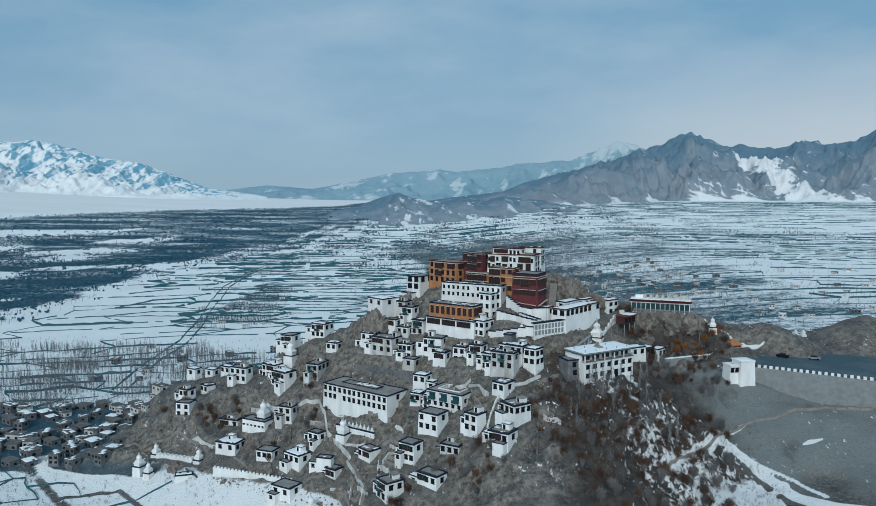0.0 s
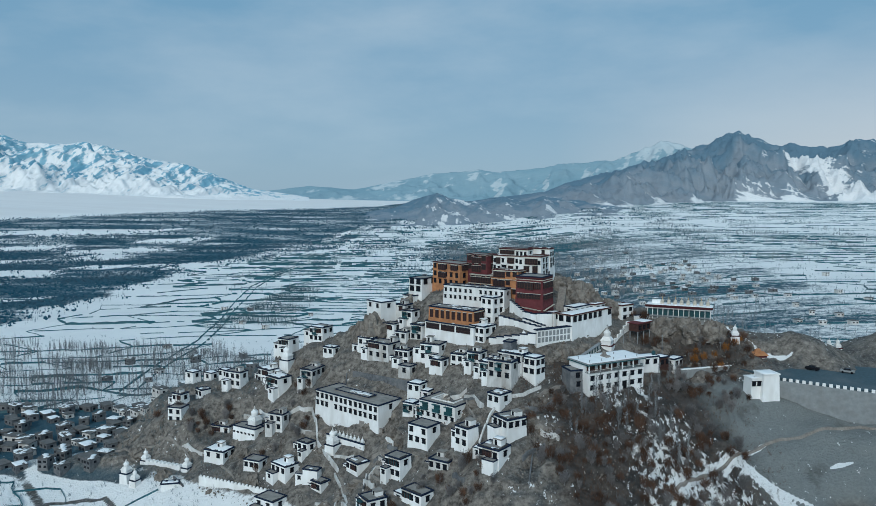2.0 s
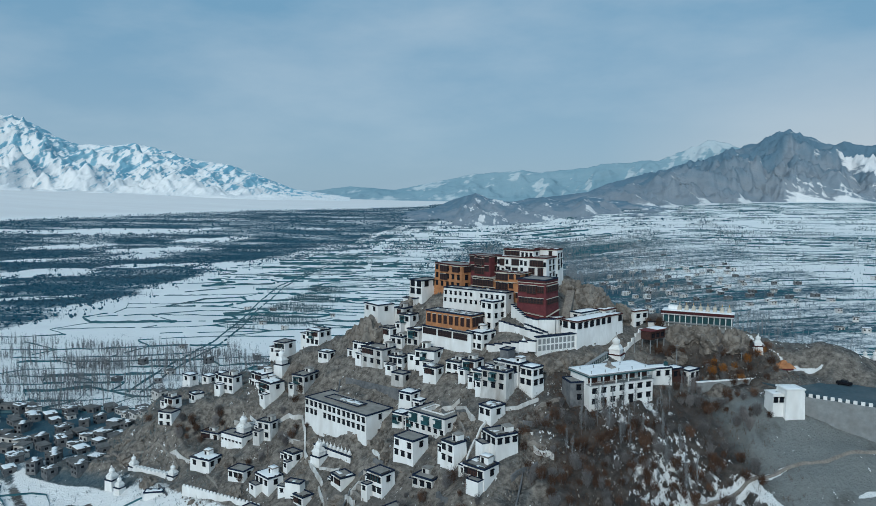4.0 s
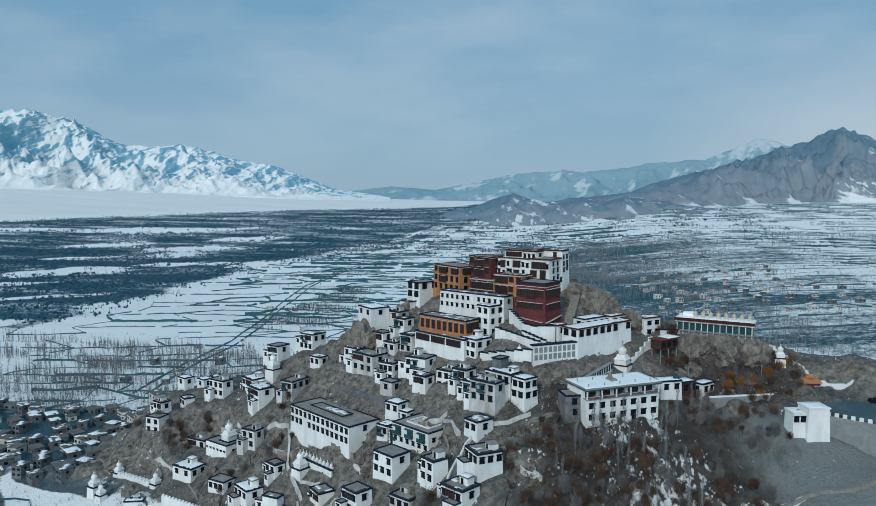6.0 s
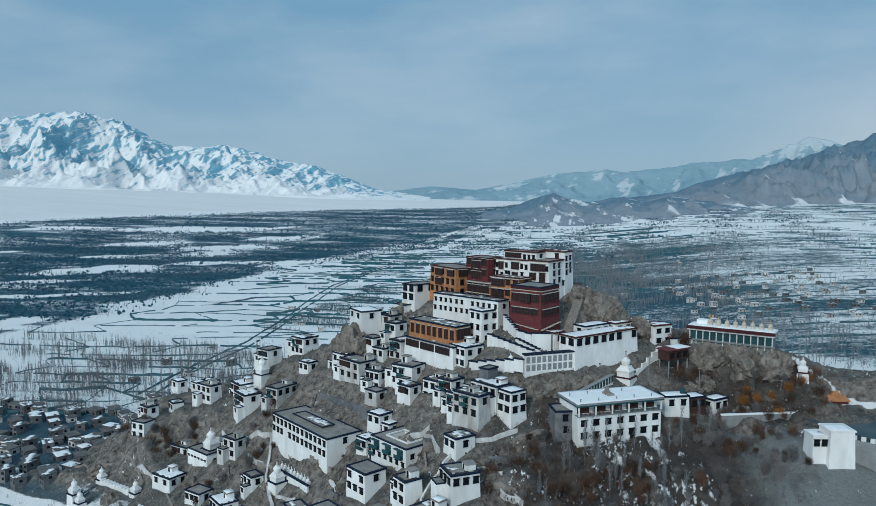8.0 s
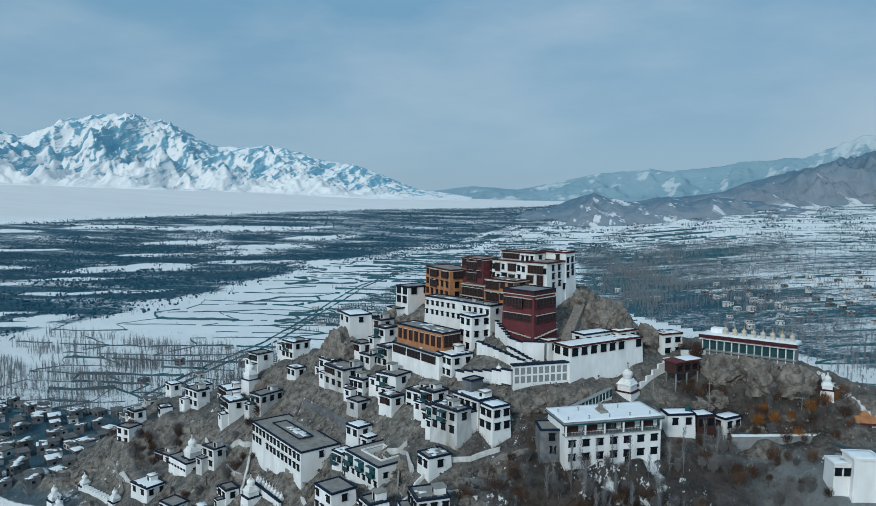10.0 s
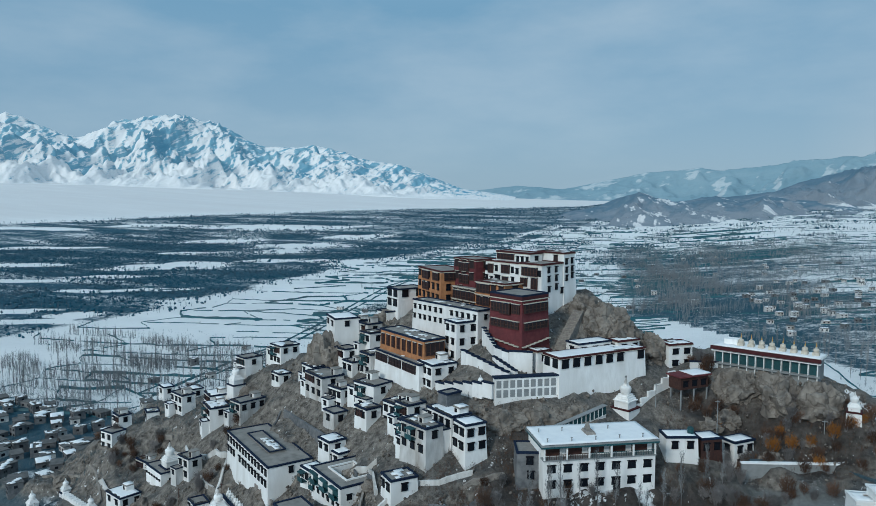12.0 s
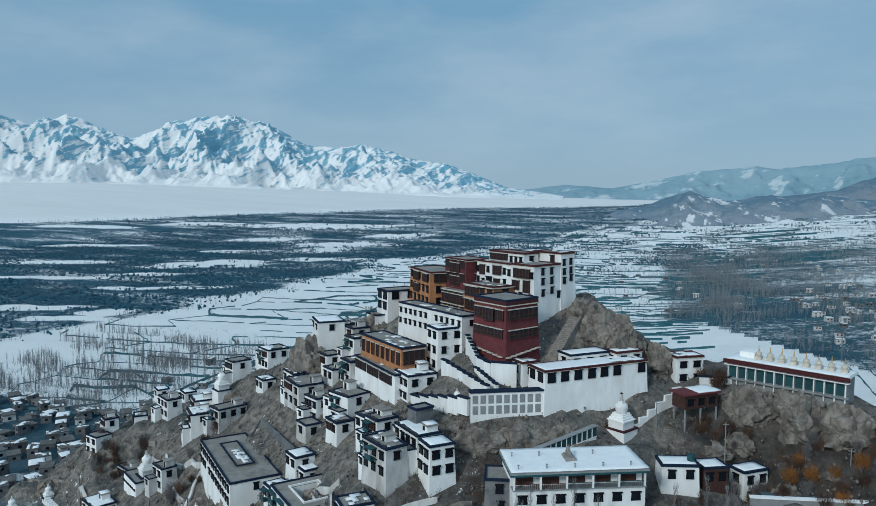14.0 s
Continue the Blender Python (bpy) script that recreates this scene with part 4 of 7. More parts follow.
def wall_run(name, x0, y0, z0, x1, y1, z1, high, thick, material, label, cap=None, merlons=0, deep=2.0, steps=0, category="wall", mark=True):
    """A free wall from one end to the other, with a coping and merlons or stepped in level lengths."""
    ang, length = math.degrees(math.atan2(y1 - y0, x1 - x0)), math.hypot(x1 - x0, y1 - y0)
    t = thing(name, pose(x0, y0, z0, 0, 0, ang), label, category, "walls on the hill")
    n = steps or 1
    for k in range(n):
        a, b = length * k / n, length * (k + 1) / n
        rise = (z1 - z0) * (k / max(1, n - 1) if n > 1 else 0)
        bm = bmesh.new()
        box(bm, a, b, -thick / 2, thick / 2, rise - deep, rise + high)
        if n == 1:
            for v in bm.verts:
                v.co.z += (z1 - z0) * v.co.x / length
        part("wall", bm, material, t)
        if cap:
            bm = bmesh.new()
            box(bm, a - 0.1, b + 0.1, -thick / 2 - 0.12, thick / 2 + 0.12, rise + high + 0.002, rise + high + 0.3)
            if n == 1:
                for v in bm.verts:
                    v.co.z += (z1 - z0) * v.co.x / length
            part("coping", bm, cap, t, "dark coping")
    for k in range(merlons):
        a = length * (k + 0.25) / merlons
        bm = bmesh.new()
        box(bm, a, a + length / merlons * 0.55, -thick / 2, thick / 2, high + 0.002, high + 0.6, 0.1, 0.05)
        for v in bm.verts:
            v.co.z += (z1 - z0) * a / length
        part("merlon", bm, material, t)
    if mark:
        for k in range(5):
            f = k / 4
            site(x0 + (x1 - x0) * f, y0 + (y1 - y0) * f, z0 + (z1 - z0) * f + high * 0.15)
    return t


# stepped white stair walls with dark copings between the towers and the hall
wall_run("stair_wall", 21.5, 258.0, 58.8, 35.0, 249.6, 56.8, 1.4, 0.6, M_WHITE, "stepped white stair wall with dark coping", M_BAND, steps=8)
wall_run("stair_wall", 25.4, 262.0, 62.6, 30.4, 256.4, 59.6, 2.4, 0.6, M_WHITE, "stepped white stair wall below the red temple", M_BAND, steps=7)
wall_run("terrace_wall", 30.4, 256.4, 58.9, 34.0, 253.9, 58.7, 2.9, 0.6, M_WHITE, "curved white terrace wall below the red temple", M_BAND, steps=2)
wall_run("terrace_wall", 34.0, 253.9, 58.7, 39.0, 254.6, 58.7, 3.1, 0.6, M_WHITE, "curved white terrace wall below the red temple", M_BAND, steps=2)
wall_run("stair_wall", 18.0, 250.6, 53.0, 33.0, 244.4, 55.6, 1.2, 0.6, M_WHITE, "long white parapet with dark coping", M_BAND, steps=6)
wall_run("stair_wall", 29.5, 256.5, 58.5, 36.5, 250.5, 57.2, 1.2, 0.5, M_WHITE, "stepped white stair wall with dark coping", M_BAND, steps=6)


def panel_gallery():
    """White retaining gallery of square framed panels."""
    x0, y0, x1, y1 = 33.4, 244.6, 45.2, 252.0
    ang, length = math.degrees(math.atan2(y1 - y0, x1 - x0)), math.hypot(x1 - x0, y1 - y0)
    t = thing("panel_gallery", pose(x0, y0, 53.2, 0, 0, ang), "white retaining gallery of square grey panels below the temple", "wall", "walls on the hill")
    bm = bmesh.new()
    box(bm, 0, length, 0, 1.5, -2.5, 4.7)
    part("wall", bm, M_WHITE, t)
    bm = bmesh.new()
    box(bm, -0.2, length + 0.2, -0.25, 1.7, 4.702, 5.0)
    part("coping", bm, M_BAND, t)
    for i in range(9):
        for j in range(2):
            bm = bmesh.new()
            a = 0.35 + i * (length - 0.4) / 9
            box(bm, a, a + 1.05, -0.04, -0.004, 0.6 + j * 2.0, 2.2 + j * 2.0)
            part("panel", bm, M_CONC, t, "grey recessed panel")
    for k in range(4):
        site(x0 + (x1 - x0) * k / 3, y0 + (y1 - y0) * k / 3, 53.2)


panel_gallery()


def long_gallery():
    """Long open shed on the rock with a row of small white stupas on its roof."""
    x0, y0, x1, y1 = 76.0, 279.0, 96.9, 271.6
    ang, length = math.degrees(math.atan2(y1 - y0, x1 - x0)), math.hypot(x1 - x0, y1 - y0)
    t = thing("stupa_gallery", pose(x0, y0, 57.5, 0, 0, ang), "long gallery with maroon eaves and small stupas on its roof", "gallery")
    bm = bmesh.new()
    box(bm, 0.2, length - 0.2, 0.6, 5.5, -2.5, 3.6)
    part("wall", bm, M_CONC, t)
    bm = bmesh.new()
    box(bm, -0.3, length + 0.3, -0.3, 6.0, 3.602, 3.9)
    part("roof", bm, M_WHITE, t)
    bm = bmesh.new()
    box(bm, -0.5, length + 0.5, -0.9, -0.31, 3.2, 4.0, 0, 0.2)
    part("eave_board", bm, M_MAROON, t, "maroon eaves board")
    bm = bmesh.new()
    box(bm, -0.4, length + 0.4, -0.55, 0.45, 2.75, 2.95)
    part("lower_ledge", bm, M_WHITE, t, "white ledge over the glazing")
    bm = bmesh.new()
    box(bm, -0.3, length + 0.3, -0.25, 0.55, -0.2, 0.15)
    part("sill", bm, M_CONC, t)
    bm = bmesh.new()
    snow_sheet(bm, -0.2, length + 0.2, -0.2, 5.9, 3.9, 3.0, 0.9, 0.9)
    part("snow", bm, M_SNOW, t, "", True)
    for k in range(13):
        bm = bmesh.new()
        a = 0.2 + k * (length - 0.6) / 12
        box(bm, a, a + 0.2, -0.1, 0.15, -1.2, 3.6)
        part("post", bm, M_WHITE, t)
        if k < 12:
            bm = bmesh.new()
            box(bm, a + 0.25, a + (length - 0.6) / 12 - 0.05, 0.5, 0.58, 0.25, 2.4)
            part("window", bm, M_TEAL, t, "dark teal glazing")
    bm = bmesh.new()
    box(bm, 1.5, 4.5, 2.6, 5.4, 4.15, 5.3)
    part("roof_block", bm, M_WHITE, t)
    for k in range(8):
        bm = bmesh.new()
        cx = 5.2 + k * (length - 6.5) / 7
        box(bm, cx - 0.65, cx + 0.65, 2.2, 3.5, 3.9, 4.8)
        lathe(bm, ((0.5, 4.8), (0.62, 5.2), (0.55, 5.55), (0.2, 5.7), (0.22, 5.9), (0.12, 5.97)), 12, cx, 2.85)
        rs = part("roof_stupa", bm, M_CREAM, t, "small cream rooftop stupa")
        bm = bmesh.new()
        lathe(bm, ((0.16, 5.98), (0.07, 6.5), (0.02, 7.0)), 8, cx, 2.85)
        part("gilded_tip", bm, M_GOLD, rs, "gilded tip")
    for dx in (0, 0.33, 0.66, 1):
        for dy in (0, 5):
            site(*corner(x0, y0, ang, dx * length, dy), 56.9)


long_gallery()


def stilt_hut():
    t = thing("stilt_house", pose(69.5, 263.1, 52.0, 0, 0, -45), "red timber hut on concrete stilts with a half snowy roof", "house", "hillside houses")
    bm = bmesh.new()
    box(bm, -3.6, 0, 0, 7.8, 2.2, 4.9)
    part("wall", bm, M_WOOD, t)
    bm = bmesh.new()
    box(bm, -4.0, 0.5, -0.5, 8.3, 4.902, 5.2)
    part("roof", bm, M_RED, t, "red sheet roof")
    bm = bmesh.new()
    snow_sheet(bm, -3.8, 0.4, 3.0, 8.2, 5.2, 4.0, 1.0)
    part("snow", bm, M_SNOW, t, "", True)
    for px, py in ((-3.4, 0.2), (-0.3, 0.2), (-0.3, 3.8), (-0.3, 7.5), (-3.4, 7.5)):
        bm = bmesh.new()
        box(bm, px, px + 0.25, py, py + 0.25, -3.0, 2.2)
        part("stilt", bm, M_CONC, t)
    for k in range(3):
        window(t, 0.01, 1.4 + 2.5 * k, 2.9, 90, 1.05, 1.1)
    site(69.5, 263.1, 50.5)
    site(72, 268, 52)


stilt_hut()


def covered_ramp():
    """Glazed covered stair climbing to the large stupa."""
    run, n, rise = 16.2, 13, 1.9
    t = thing("covered_stair", pose(46.4, 239.0, 48.1, 0, 0, 57), "long teal covered stair with white posts climbing to the stupa", "stair")

    def sloped(name, boxes, material, parent, label=""):
        bm = bmesh.new()
        for b in boxes:
            box(bm, *b)
        for v in bm.verts:
            v.co.z += rise * v.co.x / run
        return part(name, bm, material, parent, label)

    sloped("plinth", [(0, run, 0.0, 2.0, -2.5, 0.35)], M_WHITE, t)
    sloped("roof", [(-0.2, run + 0.2, -0.25, 1.0, 2.3, 2.4)], M_CONC, t, "narrow sloping roof slab")
    sloped("sill", [(0, run, -0.12, 0.12, 0.352, 0.5)], M_WHITE, t)
    sloped("rear_wall", [(0, run, 0.75, 0.95, 0.352, 2.298)], M_CONC, t)
    for k in range(n):
        a = run * k / n
        sloped("post", [(a, a + 0.18, -0.1, 0.1, 0.502, 2.298)], M_WHITE, t)
        sloped("glazing", [(a + 0.185, run * (k + 1) / n - 0.005, -0.02, 0.02, 0.502, 2.298)], M_TEAL, t, "teal glazing")
    for k in range(4):
        site(*corner(46.4, 239.0, 57, run * k / 3, 1.0), 47.9 + rise * k / 3)


covered_ramp()
wall_run("garden_wall", 60.0, 260.5, 48.5, 68.0, 270.5, 54.5, 2.2, 0.5, M_WHITE, "whitewashed stepped garden wall", steps=6)
wall_run("garden_wall", 71.0, 276.5, 56.0, 77.0, 279.0, 55.8, 1.6, 0.5, M_WHITE, "whitewashed garden wall with coping", M_BAND)
wall_run("road_wall", 81.5, 252.0, 41.2, 112.0, 259.5, 42.2, 2.6, 0.6, M_CONC, "grey concrete retaining wall with snow on its top", M_SNOW, deep=7, mark=False)
wall_run("prayer_wall", -104.0, 257.6, 4.6, -88.5, 251.4, 5.2, 2.0, 1.6, M_WHITE, "low white prayer wall between two stupas", merlons=9)
wall_run("fence_wall", -78.0, 240.5, 6.0, -48.0, 229.0, 6.0, 2.4, 0.5, M_WHITE, "white boundary wall with merlons below the houses", merlons=22)
wall_run("stupa_wall", -35.4, 243.2, 21.2, -21.4, 233.2, 21.4, 1.5, 0.5, M_WHITE, "low white terrace wall with dark coping", M_BAND)
for k in range(9):
    t_ = thing("offering_stupa", pose(-33.6 + 1.42 * k, 243.4 - 1.02 * k, 22.6, 0, 0, -36), "tiny white stupa in a row at the hall foot", "stupa", "row of tiny stupas")
    bm_ = bmesh.new()
    box(bm_, -0.5, 0.5, -0.5, 0.5, -1.5, 0.7)
    lathe(bm_, ((0.38, 0.7), (0.46, 1.0), (0.4, 1.3), (0.12, 1.45), (0.1, 1.9), (0.02, 2.2)), 10)
    part("body", bm_, M_WHITE, t_)
wall_run("cross_wall", -30.0, 263.0, 36.0, -8.0, 246.5, 37.0, 3.0, 0.6, M_BRICK, "long mud brick enclosure wall behind the hall roof", deep=3)


def road_gate():
    t = thing("gateway", pose(110.0, 262.5, 43.0, 0, 0, 10), "orange roofed ceremonial gateway with white piers over the road", "gate")
    for px in (-2.2, 1.4):
        bm = bmesh.new()
        box(bm, px, px + 0.9, -0.6, 0.6, -1, 3.0)
        part("pier", bm, M_WHITE, t)
    bm = bmesh.new()
    box(bm, -2.8, 2.8, -1.0, 1.0, 3.002, 3.7)
    part("beam", bm, M_RED, t)
    bm = bmesh.new()
    box(bm, -3.3, 3.3, -1.5, 1.5, 3.702, 5.0, 1.2, 1.2)
    box(bm, -1.2, 1.2, -0.7, 0.7, 5.002, 6.0, 0.6, 0.5)
    part("roof", bm, M_MUSTARD, t, "golden orange tiered roof")
    site(110, 262.5, 43)


road_gate()


def road_posts():
    for k in range(30):
        x, y = 106.5 + 31.5 * k / 20, 241.5 - 18.5 * k / 20
        t = thing("kerb_stone", pose(x, y, 44.0, 0, 0, -30), "white painted kerb block along the road edge", "kerb", "kerb blocks")
        bm = bmesh.new()
        box(bm, -0.5, 0.5, -0.2, 0.2, -0.6, 0.75, 0.04, 0.03)
        part("block", bm, M_WHITE, t)


road_posts()
wall_run("road_edge_wall", 106.2, 241.2, 39.5, 192.0, 191.0, 39.5, 4.3, 0.8, M_CONC, "long grey retaining wall carrying the road", deep=9, mark=False)

# ---- ground ----
RIDGE = [(-150, 262, 1), (-112, 262, 10), (-85, 277, 26), (-60, 285, 40), (-22, 287, 56), (5, 288, 66), (25, 284, 70), (44, 288, 70), (60, 286, 62), (85, 284, 56), (103, 274, 48), (120, 268, 41)]
MOUND = [(172, 277, 43), (190, 288, 52), (225, 296, 51)]


def smooth(e0, e1, x):
    t = np.clip((x - e0) / (e1 - e0), 0, 1)
    return t * t * (3 - 2 * t)


def valley_edge(x, y):
    """Distance from the origin at which the snow fan of the western range begins, by azimuth."""
    az = np.degrees(np.arctan2(-x, y))
    return np.interp(az, (-60, 0, 4, 8, 13, 21, 30, 37, 45, 54, 90), (9000, 9000, 4300, 3150, 2900, 2740, 2420, 2260, 2050, 2000, 1950))


def plain(x, y):
    """The valley: level by the river, rising to the east, far away, and to the snow fan in the west."""
    east = 30 * smooth(-120, 320, x - 0.03 * y + 10)
    d = np.hypot(x, y)
    true = np.maximum(d, 1500 + (d - 1500) / 0.5)
    far = 104 * (1 - d / np.maximum(true, 1)) * (y > 0)
    az = np.degrees(np.arctan2(-x, y))
    fan = np.clip(d - valley_edge(x, y), 0, 2200) * 0.055 * np.interp(az, (4, 9, 14, 22, 32, 50), (0.0, 0.06, 0.2, 0.5, 0.8, 1.0))
    return east * (1 - far / 104) + far + fan


def hill(x, y):
    """Ridge line with a gentle front and a steep back."""
    best = np.full(x.shape, -1e9)
    for (ax, ay, az), (bx, by, bz) in [*zip(RIDGE, RIDGE[1:]), *zip(MOUND, MOUND[1:])]:
        dx, dy = bx - ax, by - ay
        f = np.clip(((x - ax) * dx + (y - ay) * dy) / (dx * dx + dy * dy), 0, 1)
        px, py, pz = ax + f * dx, ay + f * dy, az + f * (bz - az)
        dist = np.hypot(x - px, y - py)
        slope = np.where(y < py, 0.62, 0.85)
        best = np.maximum(best, pz - slope * np.maximum(dist - 3, 0))
    return best


for gx, gy, gz in ((82, 240, 38), (90, 222, 28), (103, 219, 31), (80, 216, 27), (73, 203, 22), (60, 205, 26), (44, 190, 24), (60, 185, 17), (90, 200, 18), (112, 200, 19), (130, 200, 24),
                   (40, 210, 36), (35, 218, 40), (48, 222, 39), (60, 225, 36), (88, 249.5, 39.0), (98, 251.5, 38.8), (87, 260, 50), (84, 270, 54), (97, 264, 50), (105, 270, 50), (101, 244.5, 39.5),
                   (112, 245, 43.4), (125, 240, 43.4), (125, 255, 43.4), (140, 245, 43.4), (140, 260, 43.4), (155, 235, 43.4), (118, 262, 43.2), (135, 272, 45), (150, 225, 43.4), (160, 255, 43.4), (178, 262, 45), (140, 284, 39), (160, 300, 31), (120, 292, 41), (140, 315, 29), (180, 240, 43.4),
                   (115, 225, 35), (125, 220, 34), (140, 211, 34), (150, 200, 24), (30, 190, 24), (15, 185, 18), (0, 180, 12), (-30, 195, 5), (-60, 210, 0), (-90, 238, 1), (-120, 246, 0), (-150, 250, 0), (-135, 275, 3),
                   (-118, 262, 9), (-110, 285, 9), (-130, 300, 0), (-80, 262, 15), (-70, 240, 6), (50, 280, 66), (55, 273, 63), (60, 268, 57), (10, 250, 50), (-5, 248, 42), (20, 236, 46), (0, 232, 33), (40, 236, 46), (50, 245, 47), (-57, 260, 24.4), (-43.5, 256.5, 25), (-38.5, 243, 20.8), (-34, 236, 19)):
    site(gx, gy, gz)

S = np.array(SITES)


def rough(x, y, size, octaves=4):
    return np.array([noise.fractal((a / size, b / size, 1.7), 0.9, 2.1, octaves) for a, b in zip(x, y)])


def ridged(x, y, size, octaves=5, off=0.0):
    return np.array([noise.ridged_multi_fractal((a / size + off, b / size, 5.3 + off), 0.95, 2.1, octaves, 0.95, 2.0) for a, b in zip(x, y)])


def base_height(x, y):
    p, h = plain(x, y), hill(x, y)
    k = 4.0
    return np.maximum(p, h) + k * np.log1p(np.exp(-np.abs(p - h) / k))


S_OFF = S[:, 2] - base_height(S[:, 0], S[:, 1])


def height(x, y, detail=True):
    x, y = np.atleast_1d(np.asarray(x, float)), np.atleast_1d(np.asarray(y, float))
    z = base_height(x, y)
    near = (x > -240) & (x < 300) & (y > 90) & (y < 400)
    if near.any():
        xs, ys = x[near], y[near]
        d2 = (xs[:, None] - S[None, :, 0]) ** 2 + (ys[:, None] - S[None, :, 1]) ** 2
        w = 0.25 * np.exp(-d2 / 260) + 3.0 * np.exp(-d2 / 14)
        tot = w.sum(1)
        zz = z[near] + (w * S_OFF[None, :]).sum(1) / (tot + 0.05)
        if detail:
            pl = plain(xs, ys)
            amp = smooth(1.5, 8, zz - pl) * (1 - smooth(0.6, 3.0, np.exp(-d2 / 8).sum(1) * 3))
            road = (xs > 98) & (np.abs(zz - 44) < 1.6)
            amp = np.where(road, 0.05, amp)
            zz = zz + amp * np.where(((xs > 90) & (ys < 246)) | (xs > 109), 0.25, 1.0) * (1.3 * rough(xs, ys, 9) + 2.3 * (ridged(xs, ys, 12, 6) - 1.0))
        z[near] = zz
    return z


def ground_z(x, y):
    return float(height(x, y)[0])


def spaced(lo, fine_lo, fine_hi, hi, fine, growth):
    mid = list(np.arange(fine_lo, fine_hi + fine / 2, fine))
    a, s, p = [], fine, fine_lo
    while p > lo:
        s *= growth
        p -= s
        a.append(p)
    b, s, p = [], fine, fine_hi
    while p < hi:
        s *= growth
        p += s
        b.append(p)
    return np.array(a[::-1] + mid + b)


def terrain_mesh(name, xs, ys, zs, material, attrs=None):
    """One sheet from grid axes and heights."""
    nx, ny = len(xs), len(ys)
    gx, gy = np.meshgrid(xs, ys) if xs.ndim == 1 else (xs, ys)
    if xs.ndim == 2:
        ny, nx = xs.shape
    verts = np.stack([gx.ravel(), gy.ravel(), zs.ravel()], 1)
    i = np.arange(ny - 1)[:, None] * nx + np.arange(nx - 1)[None, :]
    faces = np.stack([i, i + 1, i + nx + 1, i + nx], -1).reshape(-1, 4)
    me = bpy.data.meshes.new(name)
    me.from_pydata(verts.tolist(), [], faces.tolist())
    me.materials.append(material)
    me.shade_smooth()
    for key, val in (attrs or {}).items():
        at = me.attributes.new(key, "FLOAT", "POINT")
        at.data.foreach_set("value", np.ascontiguousarray(val.ravel(), dtype=np.float32))
    return new(name, me)


